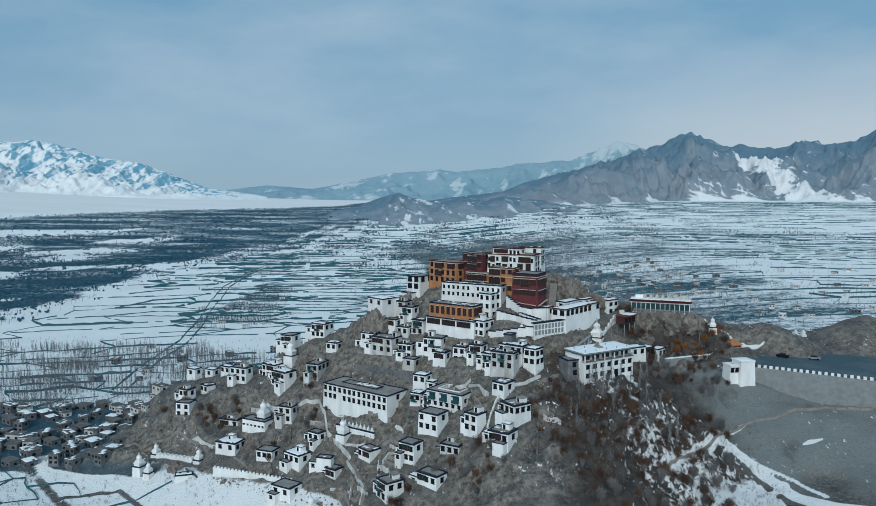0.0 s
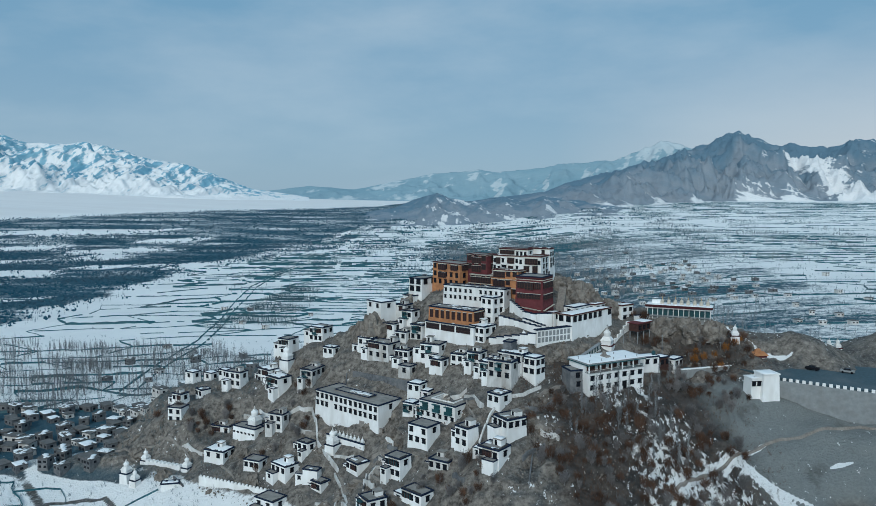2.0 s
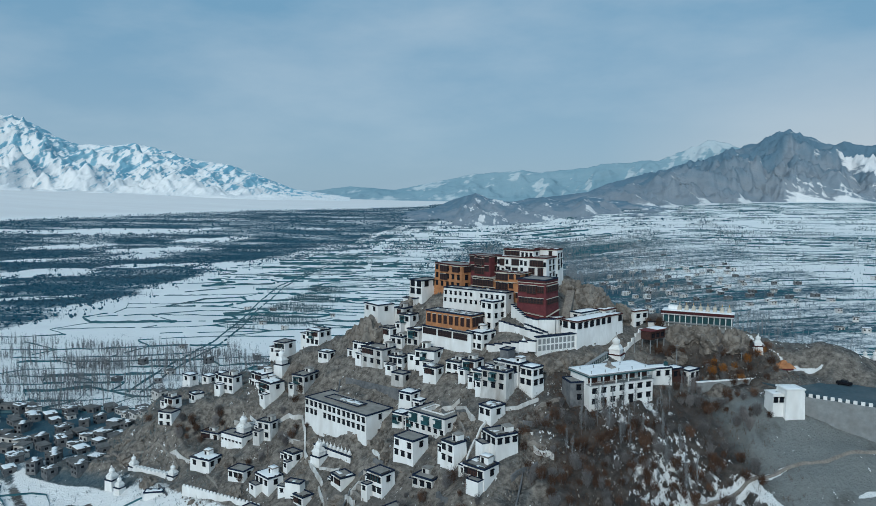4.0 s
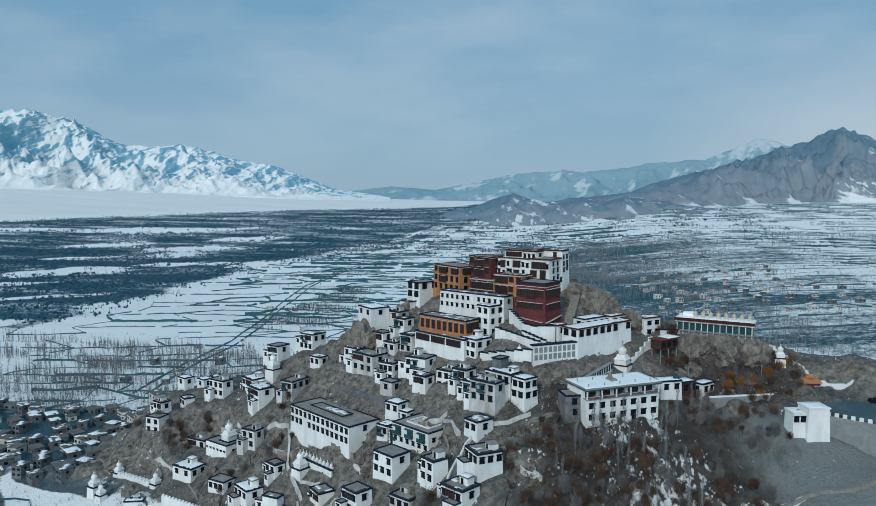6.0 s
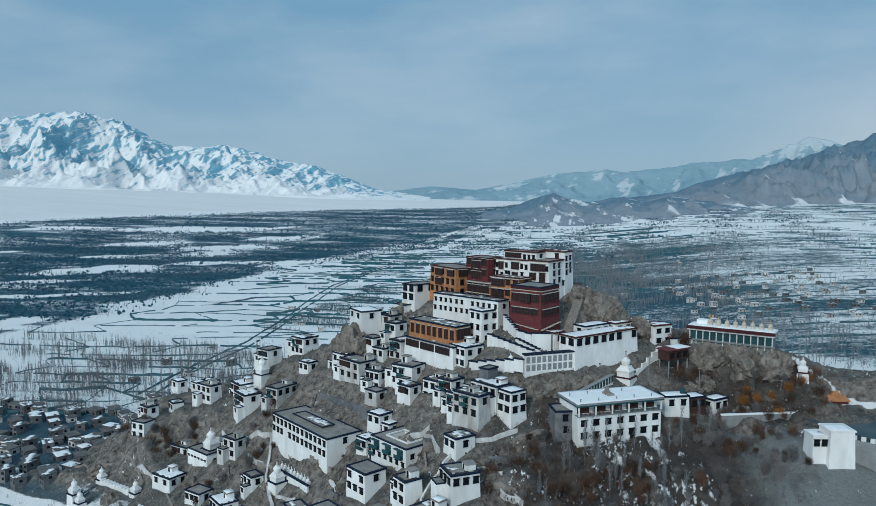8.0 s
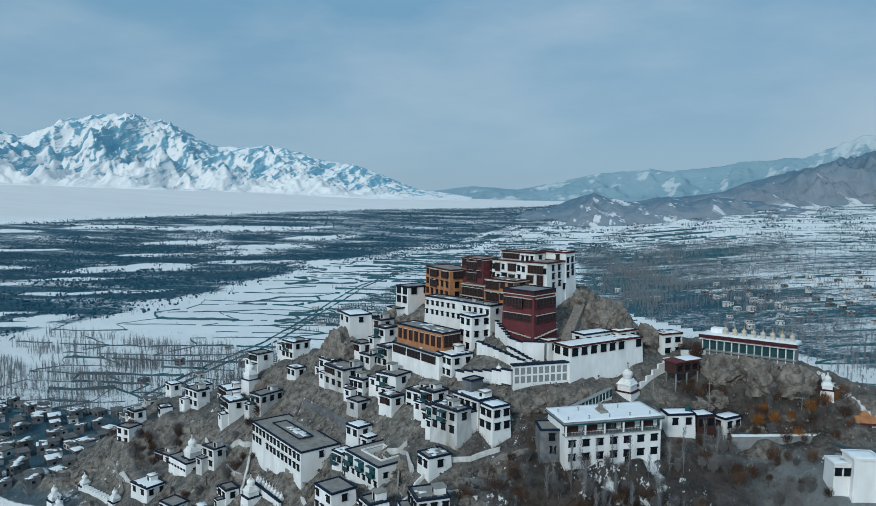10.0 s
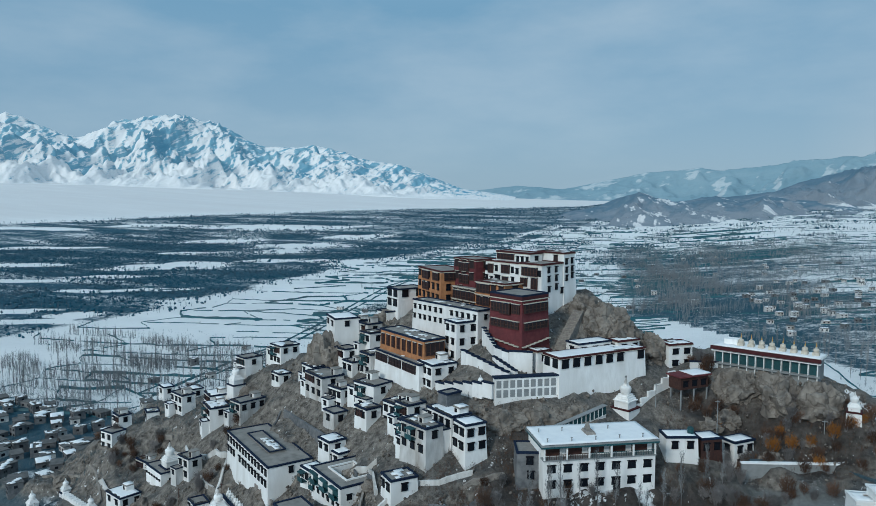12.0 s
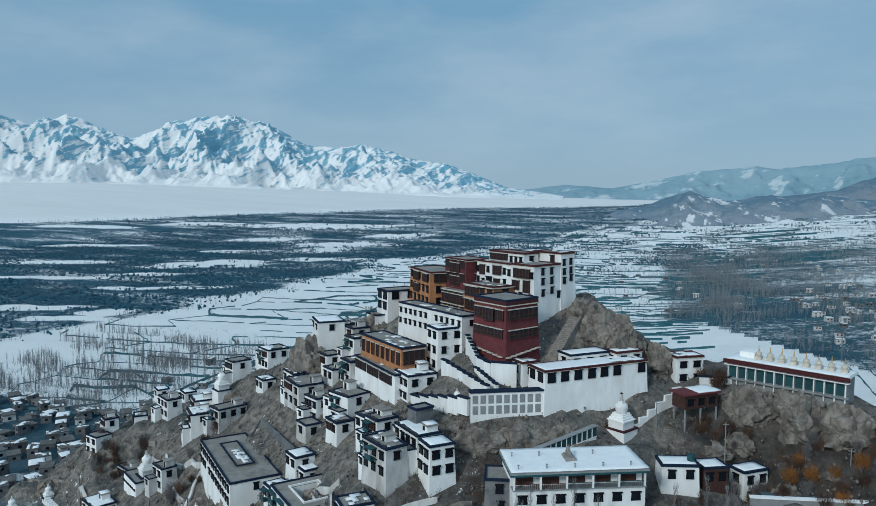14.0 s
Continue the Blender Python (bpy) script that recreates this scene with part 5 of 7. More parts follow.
def ground_material():
    """Snow, soil and rock by cover attributes, slope and noise."""
    m = bpy.data.materials.new("ground")
    m.use_nodes = True
    n, l = m.node_tree.nodes, m.node_tree.links
    b = n["Principled BSDF"]
    b.inputs["Roughness"].default_value, b.inputs["Specular IOR Level"].default_value = 0.92, 0.15
    geo = n.new("ShaderNodeNewGeometry")

    def tex(scale, detail, rough_=0.55, stretch=(1, 1, 1), turn=0.0):
        mp, t = n.new("ShaderNodeMapping"), n.new("ShaderNodeTexNoise")
        mp.inputs["Scale"].default_value, mp.inputs["Rotation"].default_value = stretch, (0, 0, radians(turn))
        t.inputs["Scale"].default_value, t.inputs["Detail"].default_value, t.inputs["Roughness"].default_value = scale, detail, rough_
        l.new(geo.outputs["Position"], mp.inputs["Vector"])
        l.new(mp.outputs["Vector"], t.inputs["Vector"])
        return t.outputs["Fac"]

    def rng(sock, a, c, lo=0.0, hi=1.0):
        r = n.new("ShaderNodeMapRange")
        for nm, v in (("From Min", a), ("From Max", c), ("To Min", lo), ("To Max", hi)):
            r.inputs[nm].default_value = v
        l.new(sock, r.inputs["Value"])
        return r.outputs["Result"]

    def mix(f, a, c):
        x = n.new("ShaderNodeMix")
        x.data_type = "RGBA"
        l.new(f, x.inputs["Factor"])
        for s, v in ((6, a), (7, c)):
            if isinstance(v, tuple):
                x.inputs[s].default_value = (*v, 1)
            else:
                l.new(v, x.inputs[s])
        return x.outputs[2]

    def math_(op, a, c):
        x = n.new("ShaderNodeMath")
        x.operation = op
        for s, v in ((0, a), (1, c)):
            if isinstance(v, float):
                x.inputs[s].default_value = v
            else:
                l.new(v, x.inputs[s])
        return x.outputs[0]

    def attr(name):
        a = n.new("ShaderNodeAttribute")
        a.attribute_name = name
        return a.outputs["Fac"]

    sep = n.new("ShaderNodeSeparateXYZ")
    l.new(geo.outputs["Normal"], sep.inputs["Vector"])
    fine, mid, broad = tex(1.3, 8, 0.65), tex(0.22, 6), tex(0.03, 5)
    soil = mix(rng(mid, 0.35, 0.65), (0.166, 0.160, 0.151), (0.078, 0.076, 0.073))
    soil = mix(rng(fine, 0.5, 0.66), soil, (0.255, 0.240, 0.220))
    soil = mix(rng(tex(0.5, 8, 0.75), 0.53, 0.60), soil, (0.068, 0.061, 0.056))
    soil = mix(rng(broad, 0.45, 0.7, 0, 0.5), soil, (0.17, 0.16, 0.15))
    rock = mix(rng(tex(0.6, 8, 0.7), 0.35, 0.65), (0.075, 0.066, 0.060), (0.33, 0.295, 0.255))
    steep = rng(math_("ADD", sep.outputs["Z"], rng(mid, 0.2, 0.8, -0.12, 0.12)), 0.93, 0.78)
    earth = mix(steep, soil, rock)
    earth = mix(attr("brush"), earth, mix(rng(mid, 0.35, 0.65), (0.056, 0.042, 0.037), (0.028, 0.027, 0.027)))
    earth = mix(attr("scree"), earth, mix(rng(fine, 0.3, 0.7), (0.190, 0.200, 0.196), (0.245, 0.253, 0.245)))
    earth = mix(math_("MULTIPLY", attr("scree"), rng(tex(0.12, 5, 0.6, (1.0, 0.25, 1.0)), 0.56, 0.66, 0, 0.55)), earth, (0.085, 0.078, 0.072))
    # woods floor: earth colours hold the same painted blue haze as the thickets
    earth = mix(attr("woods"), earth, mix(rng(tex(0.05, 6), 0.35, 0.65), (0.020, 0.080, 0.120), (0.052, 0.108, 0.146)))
    earth = mix(attr("road"), earth, mix(rng(mid, 0.3, 0.7), (0.085, 0.105, 0.115), (0.06, 0.075, 0.085)))
    # snow where the attribute beats a patchy noise
    patch = math_("ADD", math_("ADD", math_("MULTIPLY", tex(0.16, 6, 0.6), 0.22), math_("MULTIPLY", tex(0.55, 7, 0.65), 0.20)), math_("ADD", math_("MULTIPLY", tex(0.012, 5, 0.6, (0.35, 1.0, 1.0)), 0.36), math_("MULTIPLY", tex(0.035, 6, 0.6, (0.3, 1.0, 1.0)), 0.22)))
    cover = rng(math_("SUBTRACT", attr("snow"), patch), -0.03, 0.05)
    flecks = math_("SUBTRACT", tex(0.75, 8, 0.7, (1.0, 0.33, 1.0), 40), math_("MULTIPLY", tex(0.07, 3), 0.35))
    cover = math_("MAXIMUM", cover, rng(math_("ADD", flecks, math_("MULTIPLY", attr("fleck"), 0.20)), 0.485, 0.505))
    snow = mix(rng(broad, 0.3, 0.7), (0.93, 0.915, 0.90), (0.86, 0.85, 0.84))
    snow = mix(rng(tex(0.006, 7, 0.65, (0.18, 1.0, 1.0)), 0.48, 0.72, 0, 0.4), snow, (0.62, 0.62, 0.625))
    snow = mix(rng(mid, 0.55, 0.8, 0, 0.2), snow, (0.55, 0.53, 0.51))
    snow = mix(math_("MULTIPLY", attr("fan"), rng(tex(0.01, 6, 0.6, (0.25, 1.0, 1.0)), 0.3, 0.7, 0.55, 1.0)), snow, (0.77, 0.742, 0.728))
    l.new(mix(cover, earth, snow), b.inputs["Base Color"])
    bp = n.new("ShaderNodeBump")
    bp.inputs["Strength"].default_value, bp.inputs["Distance"].default_value = 1.0, 0.9
    l.new(math_("ADD", fine, mid), bp.inputs["Height"])
    l.new(bp.outputs["Normal"], b.inputs["Normal"])
    return m


CLEARINGS = [(-880, 1525, 150, 62), (-800, 1245, 72, 40), (-603, 1215, 84, 52), (-583, 848, 70, 36), (-775, 778, 70, 22), (-468, 508, 44, 12), (-392, 521, 20, 12), (-394, 487, 26, 9),
             (-567, 1104, 34, 40), (-372, 970, 34, 50), (-280, 1137, 24, 44), (-1000, 1000, 90, 18), (-470, 640, 52, 9), (-640, 655, 60, 9), (-1150, 1450, 130, 30), (-700, 1010, 60, 14), (-480, 960, 44, 14), (-1300, 1250, 110, 22), (-620, 1420, 70, 26), (-560, 730, 40, 8)]


def clearing(x, y):
    """Snowy meadows in the river woods, long from east to west, with ragged rims."""
    best = np.zeros(np.shape(x))
    rag = 0.22 * np.sin(x / 9 + y / 15) + 0.2 * np.sin(x / 23 - y / 7) + 0.16 * np.sin(x / 4.3 + y / 5.1)
    for cx, cy, ra, rb in CLEARINGS:
        u, v = (x - cx) * 0.906 + (y - cy) * 0.423, -(x - cx) * 0.423 + (y - cy) * 0.906
        best = np.maximum(best, smooth(1.15, 0.85, np.hypot(u / ra, v / rb) + rag))
    return best


def woods_mask(x, y):
    """River woods: west of a ragged bending edge, breaking into groves towards the middle of the valley."""
    x, y = np.asarray(x, float), np.asarray(y, float)
    edge = np.interp(y, (200, 400, 470, 700, 900, 1050, 1170, 1400, 1800, 2400, 4000), (-395, -368, -346, -350, -352, -352, -318, -280, -230, -60, 250))
    d, lim = np.hypot(x, y), valley_edge(x, y)
    far = smooth(30, -60, d - lim)
    wave = np.sin(x / 31 + y / 57) * np.sin(x / 77 - y / 43) + 0.6 * np.sin(x / 19 - y / 83) * np.sin(x / 101 + y / 29)
    m = smooth(22, -25, x - edge + (8 + 62 * smooth(900, 1150, y)) * wave + (4 + 30 * smooth(900, 1150, y)) * np.sin(x / 13 + y / 23) * np.sin(y / 17 - x / 29)) * far
    grove = smooth(0.0, 0.5, wave) * smooth(820, 1150, y) * smooth(700, 300, x - 0.10 * y) * far * 0.85
    deep = smooth(1900, 2500, d) * smooth(330, 120, x - 0.05 * y) * far * 0.9
    return np.maximum(np.maximum(m, grove), deep) * (1 - clearing(x, y))


def meadow(x, y):
    """Open snow field behind the crest, one inside it."""
    x, y = np.asarray(x, float), np.asarray(y, float)
    return ((x > -45) & (x < 132) & (y > 380) & (y < 617 - 1.75 * np.maximum(x - 45, 0))).astype(float)


def village_mask(x, y):
    """Village gardens and groves behind the hill."""
    return smooth(-30, 25, x - 10 + 0.13 * np.clip(y - 620, 0, 700)) * smooth(340, 230, x - 0.05 * y) * smooth(590, 660, y + 1.3 * x) * smooth(1500, 1150, y) * smooth(330, 380, y) * (1 - meadow(x, y))


def trail(x, y, marks):
    """One near a line of (x, y, half width) marks, falling off beside it."""
    best = np.zeros(x.shape)
    for (ax, ay, aw), (bx, by, bw) in zip(marks, marks[1:]):
        dx, dy = bx - ax, by - ay
        f = np.clip(((x - ax) * dx + (y - ay) * dy) / (dx * dx + dy * dy), 0, 1)
        d = np.hypot(x - ax - f * dx, y - ay - f * dy) / (aw + f * (bw - aw))
        best = np.maximum(best, smooth(1.9, 0.7, d))
    return best


def build_ground():
    xs = spaced(-4600, -135, 150, 4600, 0.85, 1.055)
    ys = spaced(-1500, 178, 300, 4850, 0.85, 1.045)
    gx, gy = np.meshgrid(xs, ys)
    z = height(gx.ravel(), gy.ravel()).reshape(gx.shape)
    h_over = z - plain(gx, gy)
    hilly = smooth(2.0, 6.0, h_over) * (gy < 420)
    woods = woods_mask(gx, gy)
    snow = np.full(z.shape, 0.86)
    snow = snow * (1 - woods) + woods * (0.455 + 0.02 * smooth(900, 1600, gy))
    near_west = smooth(-40, -75, gx) * smooth(452, 425, gy + 0.1 * (gx + 150)) * smooth(248, 262, gy + 0.12 * (gx + 150)) * smooth(-262, -240, gx) * (1 - hilly)
    snow = snow * (1 - near_west) + near_west * np.where(gy > 335, 0.62, 0.39)
    village = village_mask(gx, gy)
    snow = snow * (1 - village) + village * (0.48 + 0.04 * smooth(120, 200, gx))
    snow = np.where((gx < -40) & (gy < 262) & (hilly < 0.5), np.minimum(snow, 0.66), snow)
    snow = snow - 0.2 * trail(gx, gy, ((-175, 262, 1.6), (-150, 255, 1.4), (-138, 244, 1.4), (-126, 233, 1.6))) - 0.24 * trail(gx, gy, ((-140, 258, 2.6), (-118, 254, 2.0), (-104, 250, 2.6))) - 0.3 * trail(gx, gy, ((-130, 240, 0.7), (-112, 243, 0.6), (-100, 232, 0.8)))
    snow = snow * (1 - hilly) + hilly * 0.325
    gully = smooth(30, 42, gx) * smooth(118, 80, gx + 0.25 * (gy - 220)) * smooth(254, 238, gy) * smooth(150, 165, gy)
    scree = np.maximum(smooth(84, 96, gx + 0.2 * (gy - 220)) * smooth(246, 238, gy + 0.55 * (gx - 106)), 0) * (gy < 250)
    runs = np.zeros(z.shape)
    sel = gully > 0.02
    runs[sel] = [noise.fractal(((a * 0.85 + b * 0.5) / 2.4, (a * 0.5 - b * 0.85) / 16, 3.0), 0.8, 2.1, 4) for a, b in zip(gx[sel], gy[sel])]
    snow = snow + gully * (0.02 + 0.06 * np.exp(-((gx + 0.45 * (gy - 205) - 70) / 16) ** 2) + 0.20 * runs - 0.05 * smooth(60, 45, gx)) * hilly
    snow = np.where(scree > 0.5, 0.22, snow)
    snow = snow + 0.6 * trail(gx, gy, ((87, 217, 0.6), (92.5, 210.5, 1.0), (97, 201.6, 1.2), (100, 193, 1.6), (108, 186, 2.1), (120, 178, 2.6)))
    snow = snow + 0.45 * trail(gx, gy, ((67, 203, 0.7), (76, 210.5, 1.2), (89, 218.5, 1.2), (97, 221, 0.6)))
    snow = snow + 0.4 * trail(gx, gy, ((88, 213, 0.4), (96, 207, 0.6), (103, 200, 0.7), (108, 192, 0.8)))
    snow = snow + 0.5 * trail(gx, gy, ((94, 195, 0.8), (100, 199, 0.9))) + 0.6 * trail(gx, gy, ((112, 212, 0.5), (117, 213, 0.5)))
    snow = snow + 0.35 * trail(gx, gy, ((103, 276, 0.4), (108, 268, 0.6), (113, 263.5, 0.6), (121, 262, 0.5)))
    road = 0 * z
    fleck = gully * hilly * np.exp(-((gx + 0.30 * (gy - 205) - 72) / 17) ** 2) * smooth(246, 236, gy) * (0.75 + 0.25 * smooth(225, 205, gy))
    back = hilly * smooth(286, 300, gy) * smooth(-25, 15, gx)
    snow = snow + 0.35 * back
    brush = np.maximum(gully, smooth(66, 74, gx) * smooth(110, 100, gx) * smooth(250, 256, gy) * smooth(276, 266, gy)) * 0.75
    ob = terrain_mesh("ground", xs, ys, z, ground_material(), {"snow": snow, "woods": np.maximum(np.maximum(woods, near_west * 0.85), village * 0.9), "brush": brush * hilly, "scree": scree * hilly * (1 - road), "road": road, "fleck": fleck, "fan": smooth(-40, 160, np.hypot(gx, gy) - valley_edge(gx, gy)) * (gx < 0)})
    tagged(ob, "snowy valley floor and the bare earthen monastery hill", "ground", "", "structure")


build_ground()


# ---- mountains round the valley ----
def mountain_material(name, snow_bias, rock_a, rock_b, snow_col, scale, tilt=25, crag_col=None):
    """Rock and snow by a cover attribute, the fine slope of the surface and noise; rock tones carry haze."""
    m = bpy.data.materials.new(name)
    m.use_nodes = True
    n, l = m.node_tree.nodes, m.node_tree.links
    b = n["Principled BSDF"]
    b.inputs["Roughness"].default_value, b.inputs["Specular IOR Level"].default_value = 0.95, 0.1
    geo, at = n.new("ShaderNodeNewGeometry"), n.new("ShaderNodeAttribute")
    at.attribute_name = "snow"
    # strata: noise drawn out along a slanting bedding direction
    mp = n.new("ShaderNodeCombineXYZ")
    c, q = math.cos(radians(tilt)), math.sin(radians(tilt))
    for k, v in enumerate(((0.82 * c * 0.22, 0.57 * c * 0.22, q * 0.22), (-0.82 * q * 1.6, -0.57 * q * 1.6, c * 1.6), (-0.57 * 0.4, 0.82 * 0.4, 0.0))):
        dot = n.new("ShaderNodeVectorMath")
        dot.operation = "DOT_PRODUCT"
        dot.inputs[1].default_value = v
        l.new(geo.outputs["Position"], dot.inputs[0])
        l.new(dot.outputs["Value"], mp.inputs[k])
    t1, t2 = n.new("ShaderNodeTexNoise"), n.new("ShaderNodeTexNoise")
    for t, s in ((t1, scale), (t2, scale * 3)):
        t.inputs["Scale"].default_value, t.inputs["Detail"].default_value, t.inputs["Roughness"].default_value = s, 9, 0.66
        l.new(mp.outputs["Vector"], t.inputs["Vector"])
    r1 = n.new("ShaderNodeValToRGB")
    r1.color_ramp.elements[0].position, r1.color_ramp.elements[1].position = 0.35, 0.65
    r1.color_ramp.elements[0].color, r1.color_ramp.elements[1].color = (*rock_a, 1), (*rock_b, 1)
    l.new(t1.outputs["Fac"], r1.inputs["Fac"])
    sub, rg, mx = n.new("ShaderNodeMath"), n.new("ShaderNodeMapRange"), n.new("ShaderNodeMix")
    sub.operation, mx.data_type = "SUBTRACT", "RGBA"
    l.new(at.outputs["Fac"], sub.inputs[0])
    l.new(t2.outputs["Fac"], sub.inputs[1])
    rg.inputs["From Min"].default_value, rg.inputs["From Max"].default_value = -0.045 - snow_bias, 0.045 - snow_bias
    l.new(sub.outputs[0], rg.inputs["Value"])
    l.new(rg.outputs["Result"], mx.inputs["Factor"])
    rock = r1.outputs["Color"]
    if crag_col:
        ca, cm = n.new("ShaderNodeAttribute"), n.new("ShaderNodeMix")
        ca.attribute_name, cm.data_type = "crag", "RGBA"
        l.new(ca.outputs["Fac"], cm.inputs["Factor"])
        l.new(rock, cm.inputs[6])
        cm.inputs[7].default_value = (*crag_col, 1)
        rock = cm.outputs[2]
    l.new(rock, mx.inputs[6])
    mx.inputs[7].default_value = (*snow_col, 1)
    l.new(mx.outputs[2], b.inputs["Base Color"])
    bp = n.new("ShaderNodeBump")
    bp.inputs["Strength"].default_value, bp.inputs["Distance"].default_value = 0.6, 30.0
    l.new(t2.outputs["Fac"], bp.inputs["Height"])
    l.new(bp.outputs["Normal"], b.inputs["Normal"])
    return m


def mountains(name, skyline, near, far, mat_, snow_fn, size, label, na=420, nr=110, seed=0.0, spiky=0.35, slant=0.0, crisp=1.0, rib=0.0):
    """A range in polar form. skyline: (azimuth in degrees left of +y, slope of the sight line over the eye) pairs; near, far: metres from the origin to foot and crest."""
    az = np.linspace(skyline[0][0], skyline[-1][0], na)
    order = sorted(skyline)
    top = np.interp(az, [a for a, _ in order], [e for _, e in order])
    fr = np.linspace(0, 1.2, nr)
    A, F = np.meshgrid(radians(1) * az, fr)
    near_a = np.interp(az, *zip(*sorted(near))) if isinstance(near, list) else np.full(na, near)
    D = near_a[None, :] + (far - near_a[None, :]) * F
    X, Y = -np.sin(A) * D, np.cos(A) * D
    crest = 98 + top[None, :] * far
    r = ridged(X.ravel(), Y.ravel(), size, 7, seed).reshape(X.shape)
    r = np.clip((r - r.mean()) / (r.std() + 1e-6), -2.2, 2.2)
    spur = ridged(A.ravel() * far + slant * D.ravel(), D.ravel() * 0.4, size * 0.7, 4, seed + 1.9).reshape(X.shape)
    spur = np.clip((spur - spur.mean()) / (spur.std() + 1e-6), -2.0, 2.0)
    shape = np.where(F < 1, np.clip(F, 0, 1) ** 1.25, 1 - (F - 1) * 1.6)
    env = np.clip(5 * F, 0, 1) * (1 - 0.85 * np.clip((F - 0.7) / 0.3, 0, 1))
    base = plain(X, Y) - 4
    rise = np.maximum(crest - base, 4)
    r2 = ridged(X.ravel() * 1.0, Y.ravel() * 1.0, size * 0.3, 5, seed + 3.3).reshape(X.shape)
    r2 = np.clip((r2 - r2.mean()) / (r2.std() + 1e-6), -2.2, 2.2)
    Z = base + rise * (shape + spiky * (0.11 * r + 0.10 * spur + 0.018 * crisp * r2) * env + (0.009 * r + 0.008 * crisp * r2) * np.clip(5 * F, 0, 1))
    streak = 0.0
    if rib:                                # slanting rock ribs
        u, v = -A.ravel() * far, F.ravel() * 1000
        along, across = (u + 1.5 * v) / 1.8, (1.5 * u - v) / 1.8
        ribs = np.array([noise.ridged_multi_fractal((a / 300, c / 52, 2.2), 0.95, 2.1, 4, 0.95, 2.0) for a, c in zip(along, across)]).reshape(X.shape)
        ribs = np.clip((ribs - ribs.mean()) / (ribs.std() + 1e-6), -2.0, 2.0)
        Z = Z + rib * rise * ribs * np.clip(4 * (F - 0.08), 0, 1) * (1 - 0.8 * np.clip((F - 0.8) / 0.2, 0, 1))
        streak = 0.05 * ribs * smooth(0.12, 0.4, F)
    Z = np.where(F < 0.02, base - 12, Z)
    sa = np.gradient(Z, axis=1) / np.maximum(D * abs(radians(1) * (az[1] - az[0])), 1) * (1 if az[1] < az[0] else -1)
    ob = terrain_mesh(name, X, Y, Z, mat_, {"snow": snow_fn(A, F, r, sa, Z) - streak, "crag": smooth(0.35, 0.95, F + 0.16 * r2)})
    return tagged(ob, label, "mountain", "", "structure")


def sky(*pairs, yaw):
    """Skyline marks (column, row) of a level view 1568 wide, its horizon at row 340, as azimuth and slope."""
    return [(yaw + math.degrees(math.atan((784 - px) / 1279)), (340 - py) / 1279 * math.cos(math.atan((784 - px) / 1279))) for px, py in pairs]


# distance haze is mixed into the rock tones, hence the pale blue
M_SNOWMT = mountain_material("hazed_snow_mountain", 0.0, (0.20, 0.40, 0.53), (0.33, 0.52, 0.61), (0.86, 0.85, 0.845), 0.008, 30)
# brown rock and its crags shifted to blue-grey to paint in the haze
M_BROWNMT = mountain_material("hazed_brown_mountain", 0.0, (0.225, 0.275, 0.325), (0.30, 0.325, 0.36), (0.80, 0.79, 0.79), 0.007, -25, (0.14, 0.215, 0.28))
# farthest range: haze painted as dull blue rock and greyed snow
M_HAZEMT = mountain_material("hazed_far_mountain", 0.0, (0.23, 0.345, 0.41), (0.30, 0.40, 0.455), (0.50, 0.56, 0.59), 0.004, 10)

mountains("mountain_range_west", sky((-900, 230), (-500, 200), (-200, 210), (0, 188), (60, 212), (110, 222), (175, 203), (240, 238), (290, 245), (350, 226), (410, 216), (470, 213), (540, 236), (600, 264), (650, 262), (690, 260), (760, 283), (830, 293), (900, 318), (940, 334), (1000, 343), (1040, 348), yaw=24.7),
          3700, 4750, M_SNOWMT, lambda A, F, r, sa, Z: 0.575 + 0.16 * np.clip(sa, -0.9, 0.5) + 0.16 * smooth(0.45, 0.12, F), 330, "snow-covered mountain range with rock ribs tinted blue for haze", 820, 150, 2.0, 0.8, 0.9, 0.8, 0.012)
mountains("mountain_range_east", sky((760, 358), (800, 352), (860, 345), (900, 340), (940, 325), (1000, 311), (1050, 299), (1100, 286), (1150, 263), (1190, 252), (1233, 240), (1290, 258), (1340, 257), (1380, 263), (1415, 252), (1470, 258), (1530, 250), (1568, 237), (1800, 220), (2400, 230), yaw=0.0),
          [(3.0, 1900), (-4.0, 1850), (-8.0, 1950), (-12.0, 2400), (-16.0, 3000), (-20.0, 3500), (-26.0, 3600), (-60.0, 3600)], 4400, M_BROWNMT, lambda A, F, r, sa, Z: 0.29 - 0.14 * np.clip(sa, -0.6, 0.6) + 0.03 * r + 0.42 * np.exp(-((np.degrees(-A) - 24.5 - 6 * (0.55 - F)) / 1.1) ** 2) * (F > 0.05) * (F < 0.72) + 0.5 * np.exp(-F / 0.07), 420, "brown rocky mountains tinted blue for haze, snow in their gullies", 900, 140, 7.0, 0.95, -0.4, 2.2)
